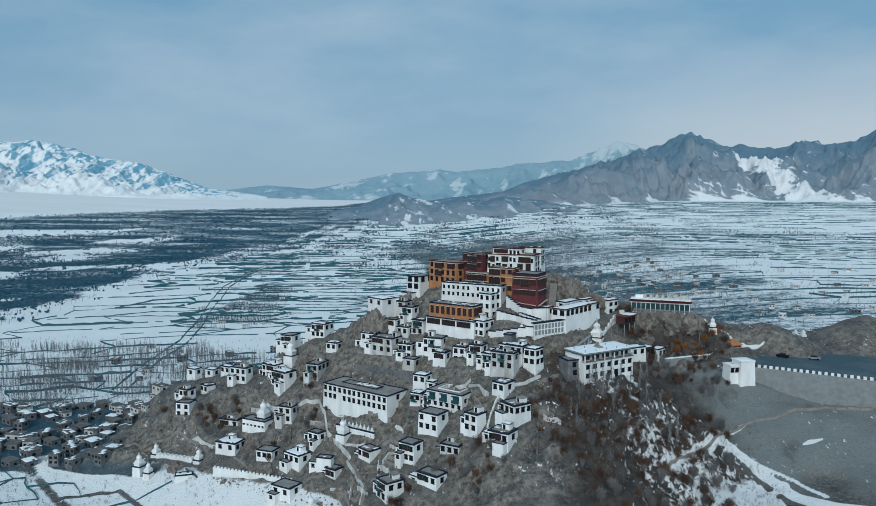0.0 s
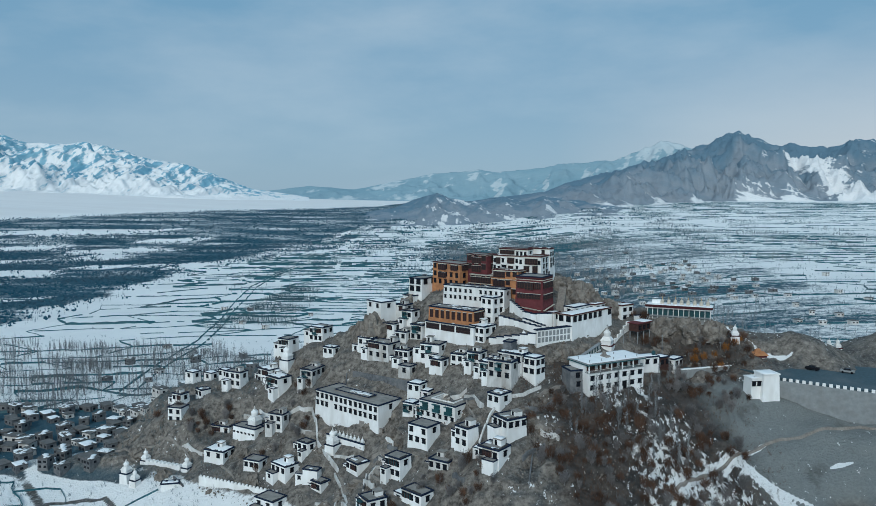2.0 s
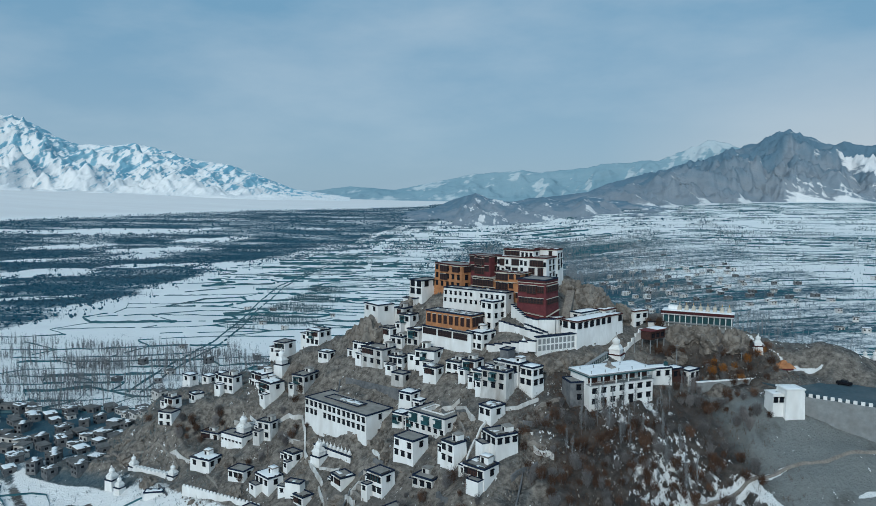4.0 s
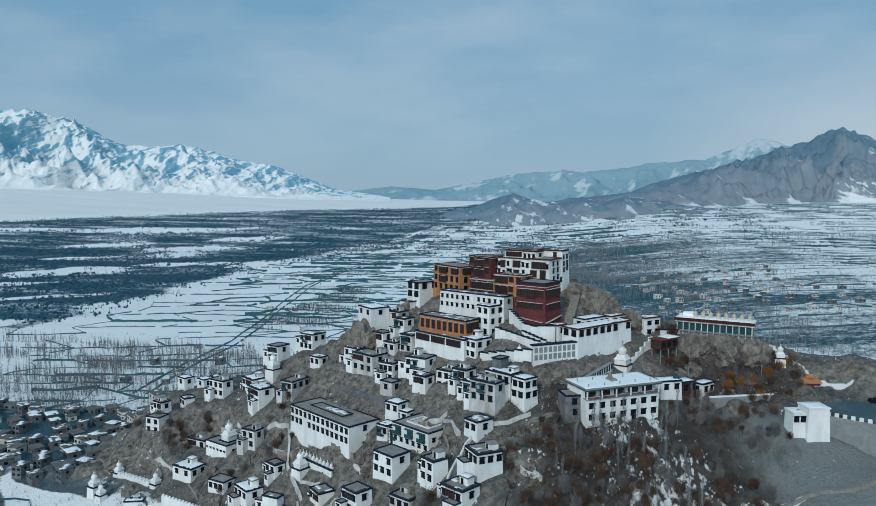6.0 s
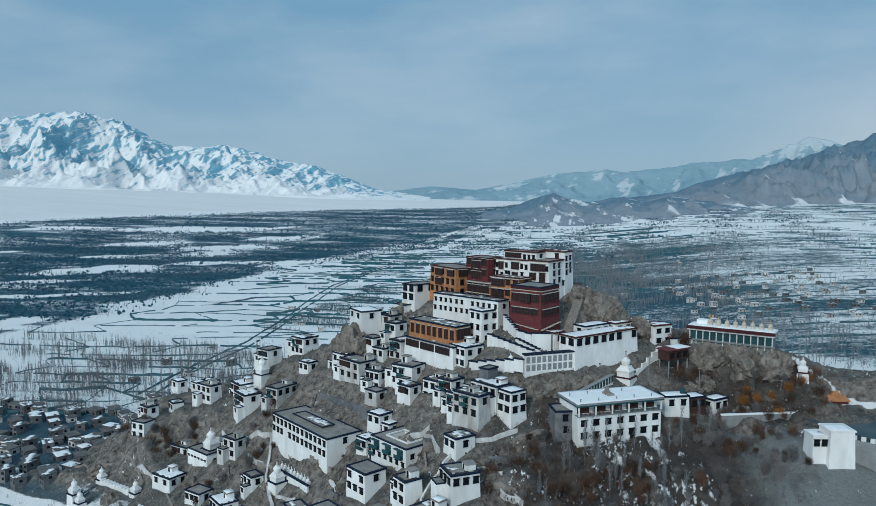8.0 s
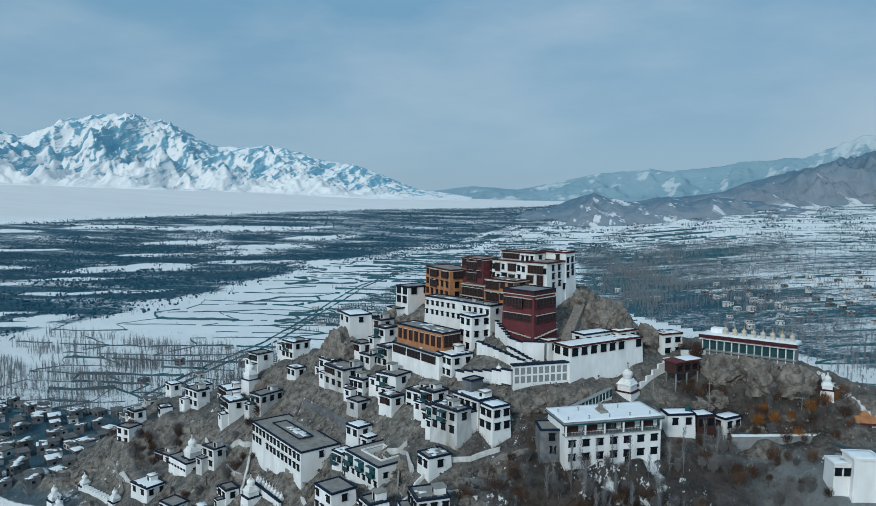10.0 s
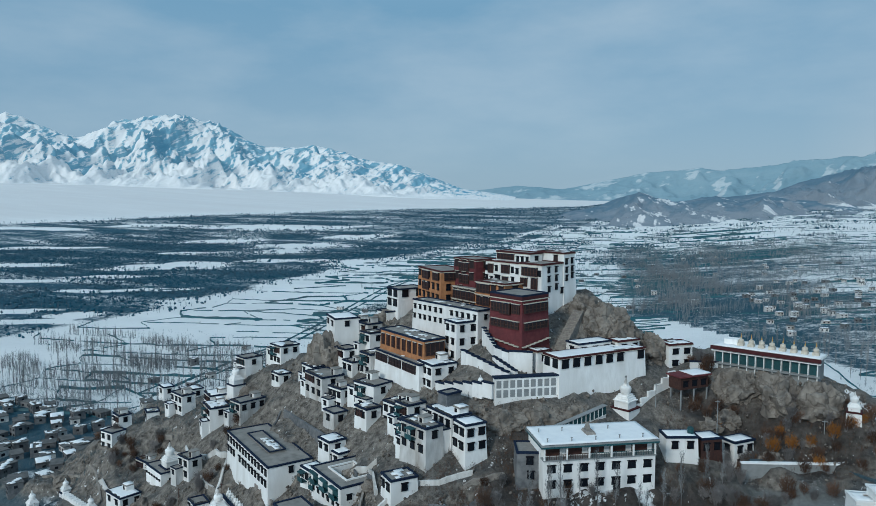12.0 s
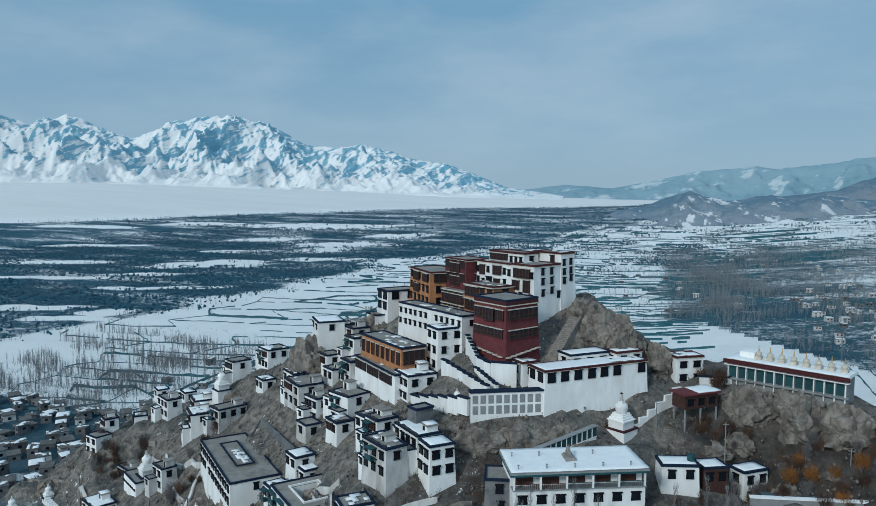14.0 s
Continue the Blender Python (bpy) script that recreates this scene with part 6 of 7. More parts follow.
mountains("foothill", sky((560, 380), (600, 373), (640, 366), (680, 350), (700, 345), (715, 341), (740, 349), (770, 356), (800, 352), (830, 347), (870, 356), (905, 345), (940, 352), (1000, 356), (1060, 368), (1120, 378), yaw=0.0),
          1760, 2500, M_BROWNMT, lambda A, F, r, sa, Z: 0.33 - 0.30 * np.clip(sa, -0.6, 0.6) + 0.02 * r + 0.25 * np.exp(-F / 0.08), 190, "low brown foothill tinted blue for haze, dusted with snow", 320, 80, 4.0, 1.1)
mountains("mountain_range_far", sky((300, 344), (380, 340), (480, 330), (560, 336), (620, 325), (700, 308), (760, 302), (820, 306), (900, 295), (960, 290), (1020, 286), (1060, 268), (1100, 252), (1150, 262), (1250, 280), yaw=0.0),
          4450, 4870, M_HAZEMT, lambda A, F, r, sa, Z: 0.38 + 0.2 * np.clip(sa, -0.6, 0.6) + 0.05 * r + 0.5 * smooth(0.05, 0.065, (Z - 100) / 4860), 380, "distant mountains paled to blue for haze, under the clouds", 320, 60, 9.0, 0.7)


# ---- walls that follow the ground ----
def path_wall(marks, high, thick, material, label):
    """Short uneven lengths of wall set along a line on the ground."""
    r = random.Random(int(marks[0][0] * 7))
    t = thing("path_wall", pose(0, 0, 0), label, "wall", "walls on the hill")
    pts = []
    for (ax, ay), (bx, by) in zip(marks, marks[1:]):
        n = max(1, int(math.hypot(bx - ax, by - ay) / 1.6))
        pts += [(ax + (bx - ax) * k / n, ay + (by - ay) * k / n) for k in range(n)]
    pts.append(marks[-1])
    zs = height([p[0] for p in pts], [p[1] for p in pts])
    bm = bmesh.new()
    rows = []
    for k, ((x, y), z) in enumerate(zip(pts, zs)):
        qx, qy = pts[min(k + 1, len(pts) - 1)]
        px, py = pts[max(k - 1, 0)]
        l_ = math.hypot(qx - px, qy - py)
        nx, ny = -(qy - py) / l_ * thick / 2, (qx - px) / l_ * thick / 2
        h = high * r.uniform(0.75, 1.1)
        rows.append([bm.verts.new(p) for p in ((x - nx, y - ny, z - 1.5), (x + nx, y + ny, z - 1.5), (x + nx * 0.8, y + ny * 0.8, z + h), (x - nx * 0.8, y - ny * 0.8, z + h))])
    for a, b in zip(rows, rows[1:]):
        for q in range(4):
            bm.faces.new((a[q], a[(q + 1) % 4], b[(q + 1) % 4], b[q]))
    bm.faces.new(rows[0][::-1])
    bm.faces.new(rows[-1])
    part("wall", bm, material, t)


rw = random.Random(31)
done = 0
while done < 46:
    x, y = rw.choice(((rw.uniform(-100, -30), rw.uniform(236, 284)), (rw.uniform(-40, 30), rw.uniform(208, 258)), (rw.uniform(-30, 40), rw.uniform(200, 240))))
    if min((x - a) ** 2 + (y - b) ** 2 for a, b, _ in SITES) < 12 or ground_z(x, y) < 4:
        continue
    gx_, gy_ = ground_z(x + 1.5, y) - ground_z(x - 1.5, y), ground_z(x, y + 1.5) - ground_z(x, y - 1.5)
    q = math.hypot(gx_, gy_) + 1e-6
    ux, uy, half = -gy_ / q, gx_ / q, rw.uniform(2.0, 5.5)
    path_wall([(x + ux * half * f, y + uy * half * f) for f in (-1, -0.5, 0, 0.5, 1)], rw.uniform(0.6, 1.5), 0.5, rw.choice((M_STONE, M_STONE, M_BRICK, M_STAIN)), "low broken stone terrace wall on the hillside")
    done += 1


# ---- road ----
def road_sheet(name, left, right, z, thick, material, label):
    """A flat slab between two edge lines of equal count."""
    bm = bmesh.new()
    rows = []
    for (ax, ay), (bx, by) in zip(left, right):
        rows.append([bm.verts.new((ax, ay, z)), bm.verts.new((bx, by, z)), bm.verts.new((bx, by, z - thick)), bm.verts.new((ax, ay, z - thick))])
    for a, b in zip(rows, rows[1:]):
        for q in range(4):
            bm.faces.new((a[q], a[(q + 1) % 4], b[(q + 1) % 4], b[q]))
    bm.faces.new(rows[0])
    bm.faces.new(rows[-1][::-1])
    bmesh.ops.recalc_face_normals(bm, faces=bm.faces[:])
    return tagged(new(name, mesh_of(name, bm, material)), label, "road", "", "structure")


road_sheet("road", ((83, 254.6), (98, 258.6), (110, 262.8), (120, 263.5), (130, 262.5), (145, 258.5), (165, 250), (205, 231)),
           ((83.5, 252.6), (99, 256.2), (107.5, 247), (113, 238.6), (122, 233.4), (140, 222.9), (160, 211.2), (195, 190.6)), 44.0, 1.6, M_ASPHALT, "broad grey asphalt road on the embankment")
path_wall(((67.5, 203.5), (76, 210.5), (89, 218.8), (97, 220.8), (110, 223.3), (126, 226.0), (138, 221.5)), 0.7, 0.8, M_STONE, "rough stone wall along the slope path")
path_wall(((-71.0, 266.0), (-57, 260.0), (-43.5, 256.5), (-40.5, 250), (-38.5, 243.0), (-34, 236), (-29.0, 229.5)), 1.3, 0.7, M_STAIN, "long pale retaining wall along the hill path")
path_wall(((-118, 262), (-104, 264), (-96, 262), (-86, 254)), 0.8, 0.6, M_STONE, "low stone wall on the lower hill")
path_wall(((-30, 229), (-26, 221), (-23, 212), (-23, 203)), 0.9, 0.6, M_STAIN, "pale wall beside the hill steps")
path_wall(((33.5, 229.5), (28, 226), (22, 224.5), (17, 218), (15, 211)), 0.9, 0.6, M_STAIN, "pale ramp wall climbing to the white houses")


def hill_steps():
    """Stone stair from the lower houses up to the path."""
    marks = ((-22, 203), (-22.2, 211.5), (-25, 220.5), (-28.2, 228.5))
    t = thing("hill_stair", pose(0, 0, 0), "grey stone stair climbing the lower hill", "stair")
    for (ax, ay), (bx, by) in zip(marks, marks[1:]):
        n = int(math.hypot(bx - ax, by - ay) / 0.6)
        for k in range(n):
            f = k / n
            x, y = ax + (bx - ax) * f, ay + (by - ay) * f
            bm = bmesh.new()
            box(bm, -0.8, 0.8, -0.32, 0.32, -0.6, 0.12)
            o = part("step", bm, M_STONE, t)
            o.matrix_local = pose(x, y, ground_z(x, y), 0, 0, math.degrees(math.atan2(by - ay, bx - ax)) - 90)


hill_steps()


def temple_stair():
    t = thing("stone_stair", pose(42.8, 265.5, 61.0, 0, 0, -12), "grey stone stair between the red temple and the crag", "stair")
    for k in range(22):
        bm = bmesh.new()
        box(bm, -1.3, 1.3, 0.5 * k, 0.5 * k + 0.5, -3.0, 0.32 * (k + 1))
        part("step", bm, M_STONE, t)


temple_stair()


def car(x, y, z, yaw, material, label):
    t = thing("car", pose(x, y, z, 0, 0, yaw), label, "car", "parked cars")
    bm = bmesh.new()
    box(bm, -2.1, 2.1, -0.85, 0.85, 0.35, 0.95, 0.1, 0.08)
    part("body", bm, material, t)
    bm = bmesh.new()
    box(bm, -1.2, 1.1, -0.75, 0.75, 0.952, 1.5, 0.35, 0.1)
    part("cabin", bm, M_GLASS, t)
    for px in (-1.3, 1.3):
        for py in (-0.88, 0.70):
            bm = bmesh.new()
            lathe(bm, ((0.33, 0.0), (0.33, 0.18)), 12)
            bmesh.ops.transform(bm, matrix=pose(px, py + 0.18, 0.33, 90, 0, 0), verts=bm.verts[:])
            part("wheel", bm, M_FRAME, t)


def pole(x, y, z, h, label, material):
    t = thing("pole", pose(x, y, z), label, "pole", "poles")
    bm = bmesh.new()
    lathe(bm, ((0.11, -1.0), (0.07, h)), 8)
    part("shaft", bm, material, t)
    bm = bmesh.new()
    box(bm, -0.5, 0.5, -0.05, 0.05, h - 0.5, h - 0.38)
    part("crossbar", bm, material, t)


pole(20.5, 268.5, 63.0, 9.0, "tall dark red flagpole before the timber gallery", M_WOOD)
pole(77.0, 259.5, 44.5, 9.5, "grey utility pole beside the road", M_CONC)
pole(97.0, 261.5, 44.5, 7.0, "grey utility pole beside the road", M_CONC)
pole(64.5, 262.5, 48.0, 7.5, "grey utility pole beside the stupa", M_CONC)
pole(-33.5, 240.8, 20.0, 7.0, "thin prayer pole beside a stupa", M_WOOD)
pole(-52.0, 247.0, 15.5, 5.0, "thin prayer pole on the hill", M_WOOD)
tank = thing("water_tank", pose(72.0, 250.6, 49.2), "teal plastic water tank on a flat roof", "tank")
bm = bmesh.new()
lathe(bm, ((0.65, -0.5), (0.65, 0.9), (0.5, 1.15), (0.2, 1.25), (0.2, 1.35)), 16)
part("barrel", bm, M_TEAL, tank)


car(124.4, 253.8, 44.0, -35, M_FRAME, "dark car standing on the road")
car(134.0, 250.5, 44.0, -30, M_CONC, "grey car standing on the road")
house(-65.5, 233.1, 2.6, 5.0, 2.6, 2.6, -30, (0, 0), (0, 0), 0.5, hut=False, label="tiny white hut at the foot of the hill")
house(-86.0, 243.0, 1.6, 5.0, 6.0, 3.0, 15, (0, 0), (0, 0), 0.6, hut=False, label="low white shed in the snow below the hill")

# ---- rocks ----
def crag_mesh(seed, rugged=0.45):
    bm = bmesh.new()
    bmesh.ops.create_icosphere(bm, subdivisions=4 if seed > 20 else 5, radius=1.0)
    for v in bm.verts:
        p = v.co.copy()
        k = 1 + rugged * (noise.ridged_multi_fractal(p * 1.3 + Vector((seed, 0, 0)), 0.9, 2.0, 4, 0.9, 2.0) - 1.1) * 0.6 + 0.25 * noise.noise(p * 1.1 + Vector((0, seed, 0)))
        k -= 0.16 * max(0.0, 0.22 - noise.voronoi(p * 2.3 + Vector((seed, 1, 2)))[0][1] + noise.voronoi(p * 2.3 + Vector((seed, 1, 2)))[0][0]) * 1.2 - 0.07 * noise.noise(p * 5.0) - 0.05 * noise.noise(p * 11.0)
        v.co = p * k
    return mesh_of("rock_outcrop", bm, M_ROCK)


CRAGS = [crag_mesh(3.1), crag_mesh(11.7), crag_mesh(23.9, 0.6), crag_mesh(31.0, 0.55)]


def crag(x, y, z, sx, sy, sz, turn, k):
    ob = new("rock_outcrop", CRAGS[k % 4])
    ob.matrix_world = pose(x, y, z, 0, 0, turn) @ Matrix.Diagonal((sx, sy, sz, 1))
    tagged(ob, "rugged brown rock outcrop on the monastery hill", "rock", "rock outcrops")


crag(51, 278, 64, 6.0, 4.5, 6.0, 20, 0)
crag(56, 277, 62, 5.0, 4.0, 5.0, 80, 1)
crag(46, 281, 67, 4.5, 3.5, 4.0, 140, 2)
crag(62.5, 278, 58.5, 3.4, 3.4, 5.0, 40, 3)
crag(43, 246, 48.5, 6.0, 3.5, 4.5, 35, 2)
crag(36, 242, 49, 5.0, 3.0, 3.5, 20, 0)
crag(50, 250, 49, 5.0, 3.5, 3.6, 45, 1)
crag(-24, 275, 50, 5.5, 5.0, 8.0, 10, 2)
crag(-28, 279, 46, 5.0, 5.0, 8.0, 70, 3)
crag(-12, 288, 57, 5.0, 4.5, 6.0, 15, 0)
crag(81, 273, 52.5, 6.0, 4.5, 5.4, 0, 1)
crag(89, 270.5, 52.0, 6.5, 4.5, 6.0, 100, 2)
crag(97, 267.5, 51.5, 5.0, 4.5, 6.0, 50, 3)
rr = random.Random(5)
for k in range(200):
    u = rr.random()
    x, y = (rr.uniform(-45, 32), rr.uniform(214, 268)) if u < 0.6 else ((rr.uniform(-115, -30), rr.uniform(235, 290)) if u < 0.85 else (rr.uniform(60, 110), rr.uniform(256, 276)))
    s = rr.uniform(0.8, 2.6)
    if ground_z(x, y) < 4 or min((x - a) ** 2 + (y - b) ** 2 for a, b, _ in SITES) < (s + 1.0) ** 2:
        continue
    crag(x, y, ground_z(x, y) - 0.3 * s, s * rr.uniform(1, 1.6), s, s * rr.uniform(0.7, 1.3), rr.uniform(0, 180), k)


# ---- bare trees and bushes ----
def cone_into(verts, faces, p, q, r0, r1=0.0, n=3):
    """A thin tapered twig from p to q."""
    p, q = Vector(p), Vector(q)
    ax = (q - p).normalized()
    u = ax.orthogonal().normalized()
    w = ax.cross(u)
    b = len(verts)
    for i in range(n):
        a = 2 * math.pi * i / n
        verts.append(tuple(p + (u * math.cos(a) + w * math.sin(a)) * r0))
    if r1 > 0:
        for i in range(n):
            a = 2 * math.pi * i / n
            verts.append(tuple(q + (u * math.cos(a) + w * math.sin(a)) * r1))
        for i in range(n):
            faces.append((b + i, b + (i + 1) % n, b + n + (i + 1) % n, b + n + i))
    else:
        verts.append(tuple(q))
        for i in range(n):
            faces.append((b + i, b + (i + 1) % n, b + n))


def raw_mesh(name, verts, faces, material):
    me = bpy.data.meshes.new(name)
    me.from_pydata(verts, [], faces)
    me.materials.append(material)
    return me


def poplar(seed, h=9.0):
    """Slim bare poplar: trunk and steep branches."""
    r = random.Random(seed)
    tv, tf, cv, cf = [], [], [], []
    top = (r.uniform(-0.3, 0.3), r.uniform(-0.3, 0.3), h)
    cone_into(tv, tf, (0, 0, -0.8), (top[0] * 0.5, top[1] * 0.5, h * 0.5), 0.10, 0.06, 6)
    cone_into(tv, tf, (top[0] * 0.5, top[1] * 0.5, h * 0.5), top, 0.06, 0.0, 5)
    for i in range(46):
        z = h * r.uniform(0.15, 0.9)
        a, reach = r.uniform(0, 2 * math.pi), h * r.uniform(0.05, 0.13) * (1.1 - 0.6 * z / h)
        p = (top[0] * z / h, top[1] * z / h, z)
        q = (p[0] + math.cos(a) * reach, p[1] + math.sin(a) * reach, min(h * 1.02, z + h * r.uniform(0.10, 0.24)))
        cone_into(cv, cf, p, q, 0.035)
        for j in range(3):
            f = r.uniform(0.3, 0.9)
            m = [p[k] + (q[k] - p[k]) * f for k in range(3)]
            cone_into(cv, cf, m, (m[0] + r.uniform(-0.35, 0.35), m[1] + r.uniform(-0.35, 0.35), m[2] + r.uniform(0.5, 1.3)), 0.025)
    t = thing("poplar", pose(0, 0, -500), "slim bare poplar in winter on the valley floor", "tree", "bare poplars")
    for nm, v, f, mt in (("trunk", tv, tf, M_BARK), ("crown", cv, cf, M_TWIG)):
        o = new(nm, raw_mesh(nm, v, f, mt))
        o.parent = t
    return t


def bush(seed, material, label, spread=1.6, h=2.2, twigs=120, group="winter bushes", name="bush"):
    """Bare shrub: stems splaying from the foot, with side twigs."""
    r = random.Random(seed)
    tv, tf, cv, cf = [], [], [], []
    for i in range(7):
        a, l_ = r.uniform(0, 6.283), r.uniform(0.2, 0.6)
        cone_into(tv, tf, (math.cos(a) * 0.1, math.sin(a) * 0.1, -0.4), (math.cos(a) * spread * l_, math.sin(a) * spread * l_, h * 0.6), 0.07, 0.02, 4)
    for i in range(twigs):
        a, l_ = r.uniform(0, 6.283), math.sqrt(r.random())
        z0 = h * r.uniform(0.05, 0.55)
        p = (math.cos(a) * spread * l_ * 0.5, math.sin(a) * spread * l_ * 0.5, z0)
        b = a + r.uniform(-0.7, 0.7)
        q = (p[0] + math.cos(b) * spread * 0.55 * l_, p[1] + math.sin(b) * spread * 0.55 * l_, z0 + h * r.uniform(0.25, 0.6) * (1.2 - 0.5 * l_))
        cone_into(cv, cf, p, q, 0.032)
        for j in range(3):
            f = r.uniform(0.4, 0.9)
            m = [p[k] + (q[k] - p[k]) * f for k in range(3)]
            cone_into(cv, cf, m, (m[0] + r.uniform(-0.5, 0.5), m[1] + r.uniform(-0.5, 0.5), m[2] + r.uniform(0.2, 0.7)), 0.022)
    t = thing(name, pose(0, 0, -500), label, "bush", group)
    for nm, v, f, mt in (("stem", tv, tf, M_BARK), ("crown", cv, cf, material)):
        o = new(nm, raw_mesh(nm, v, f, mt))
        o.parent = t
        tagged(o, kind="stuff")
    return t


def drop(ob):
    for o in (*ob.children_recursive, ob):
        bpy.data.objects.remove(o)


def spread(protos, spots, smin, smax, rnd):
    """Copies of the prototypes at the spots, on the ground."""
    if not spots:
        return
    zs = height([p[0] for p in spots], [p[1] for p in spots])
    for (x, y), z in zip(spots, zs):
        s = rnd.uniform(smin, smax)
        src = rnd.choice(protos)
        src.scale = (s, s, s * rnd.uniform(0.85, 1.2))
        copy_thing(src, pose(x, y, float(z), 0, 0, rnd.uniform(0, 360)))


rt = random.Random(21)
POPLARS = [poplar(k, h) for k, h in ((1, 8.0), (2, 9.5), (3, 11.0), (4, 9.0))]
spots = []
for k in range(150):                       # groves between the village and the snowy fields
    cx, cy = rt.choice(((-175, 372), (-215, 395), (-150, 352), (-240, 365), (-120, 345), (-190, 420), (-260, 420), (-100, 380), (-150, 400)))
    spots.append((cx + rt.gauss(0, 14), cy + rt.gauss(0, 7)))
for k in range(110):                       # groves behind the crest
    cx, cy = rt.choice(((95, 400), (110, 430), (85, 450), (125, 470), (100, 510), (70, 480), (135, 395), (150, 440)))
    spots.append((cx + rt.gauss(0, 12), cy + rt.gauss(0, 14)))
spread(POPLARS, [p for p in spots if not meadow(*p)], 0.8, 1.25, rt)
near_spots = [(49, 227), (51, 226.5), (54, 229), (57, 230), (60, 231), (64, 233), (68, 235.5), (71, 238), (46, 222), (52, 222), (58, 226), (75, 243), (78, 246)]
near_spots += [(rt.uniform(40, 74), rt.uniform(208, 230)) for k in range(20)]
spread(POPLARS, near_spots, 0.6, 0.95, rt)

BUSHES = [bush(40 + k, M_BUSH, "rust-brown bare bush on the gully slope", 1.4, 2.9, 130) for k in range(3)] + [bush(50 + k, M_BARK, "grey bare bush on the snowy gully slope", 1.3, 3.4, 130) for k in range(2)]
spots = []
while len(spots) < 170:
    x, y = rt.uniform(24, 92), rt.uniform(172, 236)
    if y > 226 + 0.15 * (x - 40) or x > 96 - 0.3 * (236 - y) or y < 240 - 1.6 * (x - 5) * 0.9:
        continue
    if min((x - a) ** 2 + (y - b) ** 2 for a, b, _ in SITES) < 9 and rt.random() < 0.9:
        continue
    spots.append((x, y))
for k in range(45):
    spots.append((rt.uniform(70, 108), rt.uniform(254, 268)))
for k in range(75):
    spots.append((rt.uniform(36, 80), rt.uniform(206, 231)))
for k in range(34):
    spots.append((rt.uniform(68, 98), rt.uniform(236, 249)))
for cx, cy, n_ in ((-103, 275, 7), (-88, 266, 10), (-78, 268, 8), (-50, 262, 5), (-45, 250, 7), (-60, 245, 4), (12, 203, 8), (14, 196, 7), (-12, 200, 5), (0, 205, 4), (74, 276, 6), (60, 280, 5)):
    for k in range(n_):
        spots.append((cx + rt.gauss(0, 3.2), cy + rt.gauss(0, 2.6)))
spread(BUSHES, spots, 0.6, 1.3, rt)
WILLOWS = [bush(60 + k, M_RUST, "orange-twigged willow bush by the road wall", 1.5, 3.2, 110, "orange willows", "willow") for k in range(2)]
spread(WILLOWS, [(84, 257.5), (87.5, 258.2), (91, 259), (94.5, 259.6), (98.5, 260.4), (102, 261.0), (104, 262.4), (89, 262), (95.5, 255.6), (77, 262)], 0.75, 1.1, rt)
for p in POPLARS + BUSHES + WILLOWS:
    drop(p)


# ---- village houses in the valley ----
def cottage(seed, white, far=False):
    """Small flat-roofed farmhouse with snow on its roof; far: plain openings."""
    r = random.Random(seed)
    w, d, h = r.uniform(4.5, 8), r.uniform(4, 6.5), r.uniform(2.4, 4.8)
    t = thing("cottage", pose(0, 0, -500), ("whitewashed" if white else "mud brick") + " flat-roofed village house with snow on its roof", "house", "village houses")
    bm = bmesh.new()
    box(bm, -w / 2, w / 2, -d / 2, d / 2, -1.5, h, 0.12, 0.12)
    part("wall", bm, M_STAIN if white else M_BRICK, t)
    bm = bmesh.new()
    box(bm, -w / 2 - 0.15, w / 2 + 0.15, -d / 2 - 0.15, d / 2 + 0.15, h + 0.002, h + 0.3)
    part("roof", bm, M_DARKMUD, t)
    bm = bmesh.new()
    snow_sheet(bm, -w / 2, w / 2, -d / 2, d / 2, h + 0.3, seed * 1.3, r.choice((0.12, 0.3, 0.42, 0.5, 0.8)), 0.9)
    if bm.faces:
        part("snow", bm, M_SNOW, t, "", True)
    else:
        bm.free()
    rows = 2 if h > 4.6 else 1
    if far:
        for k in range(rows):
            for c in range(2):
                a = -w / 2 + w * (c + 0.5) / 2
                bm = bmesh.new()
                box(bm, a - 0.6, a + 0.6, -d / 2 - 0.02, -d / 2 + 0.2, h - 2.0 - 2.4 * k, h - 0.7 - 2.4 * k)
                part("window", bm, M_FRAME, t)
        return t
    for k in range(rows):
        for c in range(2):
            window(t, -w / 2 + w * (c + 0.5) / 2, -d / 2 + 0.04, h - 2.0 - 2.5 * k, 0, 0.9, 1.05, canopy=False)
    window(t, w / 2 - 0.04, 0, h - 2.0, 90, 0.9, 1.05, canopy=False)
    return t


COTTAGES = [cottage(70 + k, k % 3 == 0) for k in range(12)]
rv = random.Random(8)


def settle(n, region, gap, yaw0, placed, pool=None):
    tries = 0
    while n > 0 and tries < 4000:
        tries += 1
        x, y = region()
        if any((x - a) ** 2 + (y - b) ** 2 < gap * gap for a, b in placed):
            continue
        placed.append((x, y))
        src = rv.choice(pool or COTTAGES)
        k_ = 0.72 if pool else rv.uniform(0.72, 1.0)
        src.scale = (k_, k_, k_ * 0.9)
        copy_thing(src, pose(x, y, ground_z(x, y), 0, 0, yaw0 + rv.gauss(0, 14)))
        n -= 1


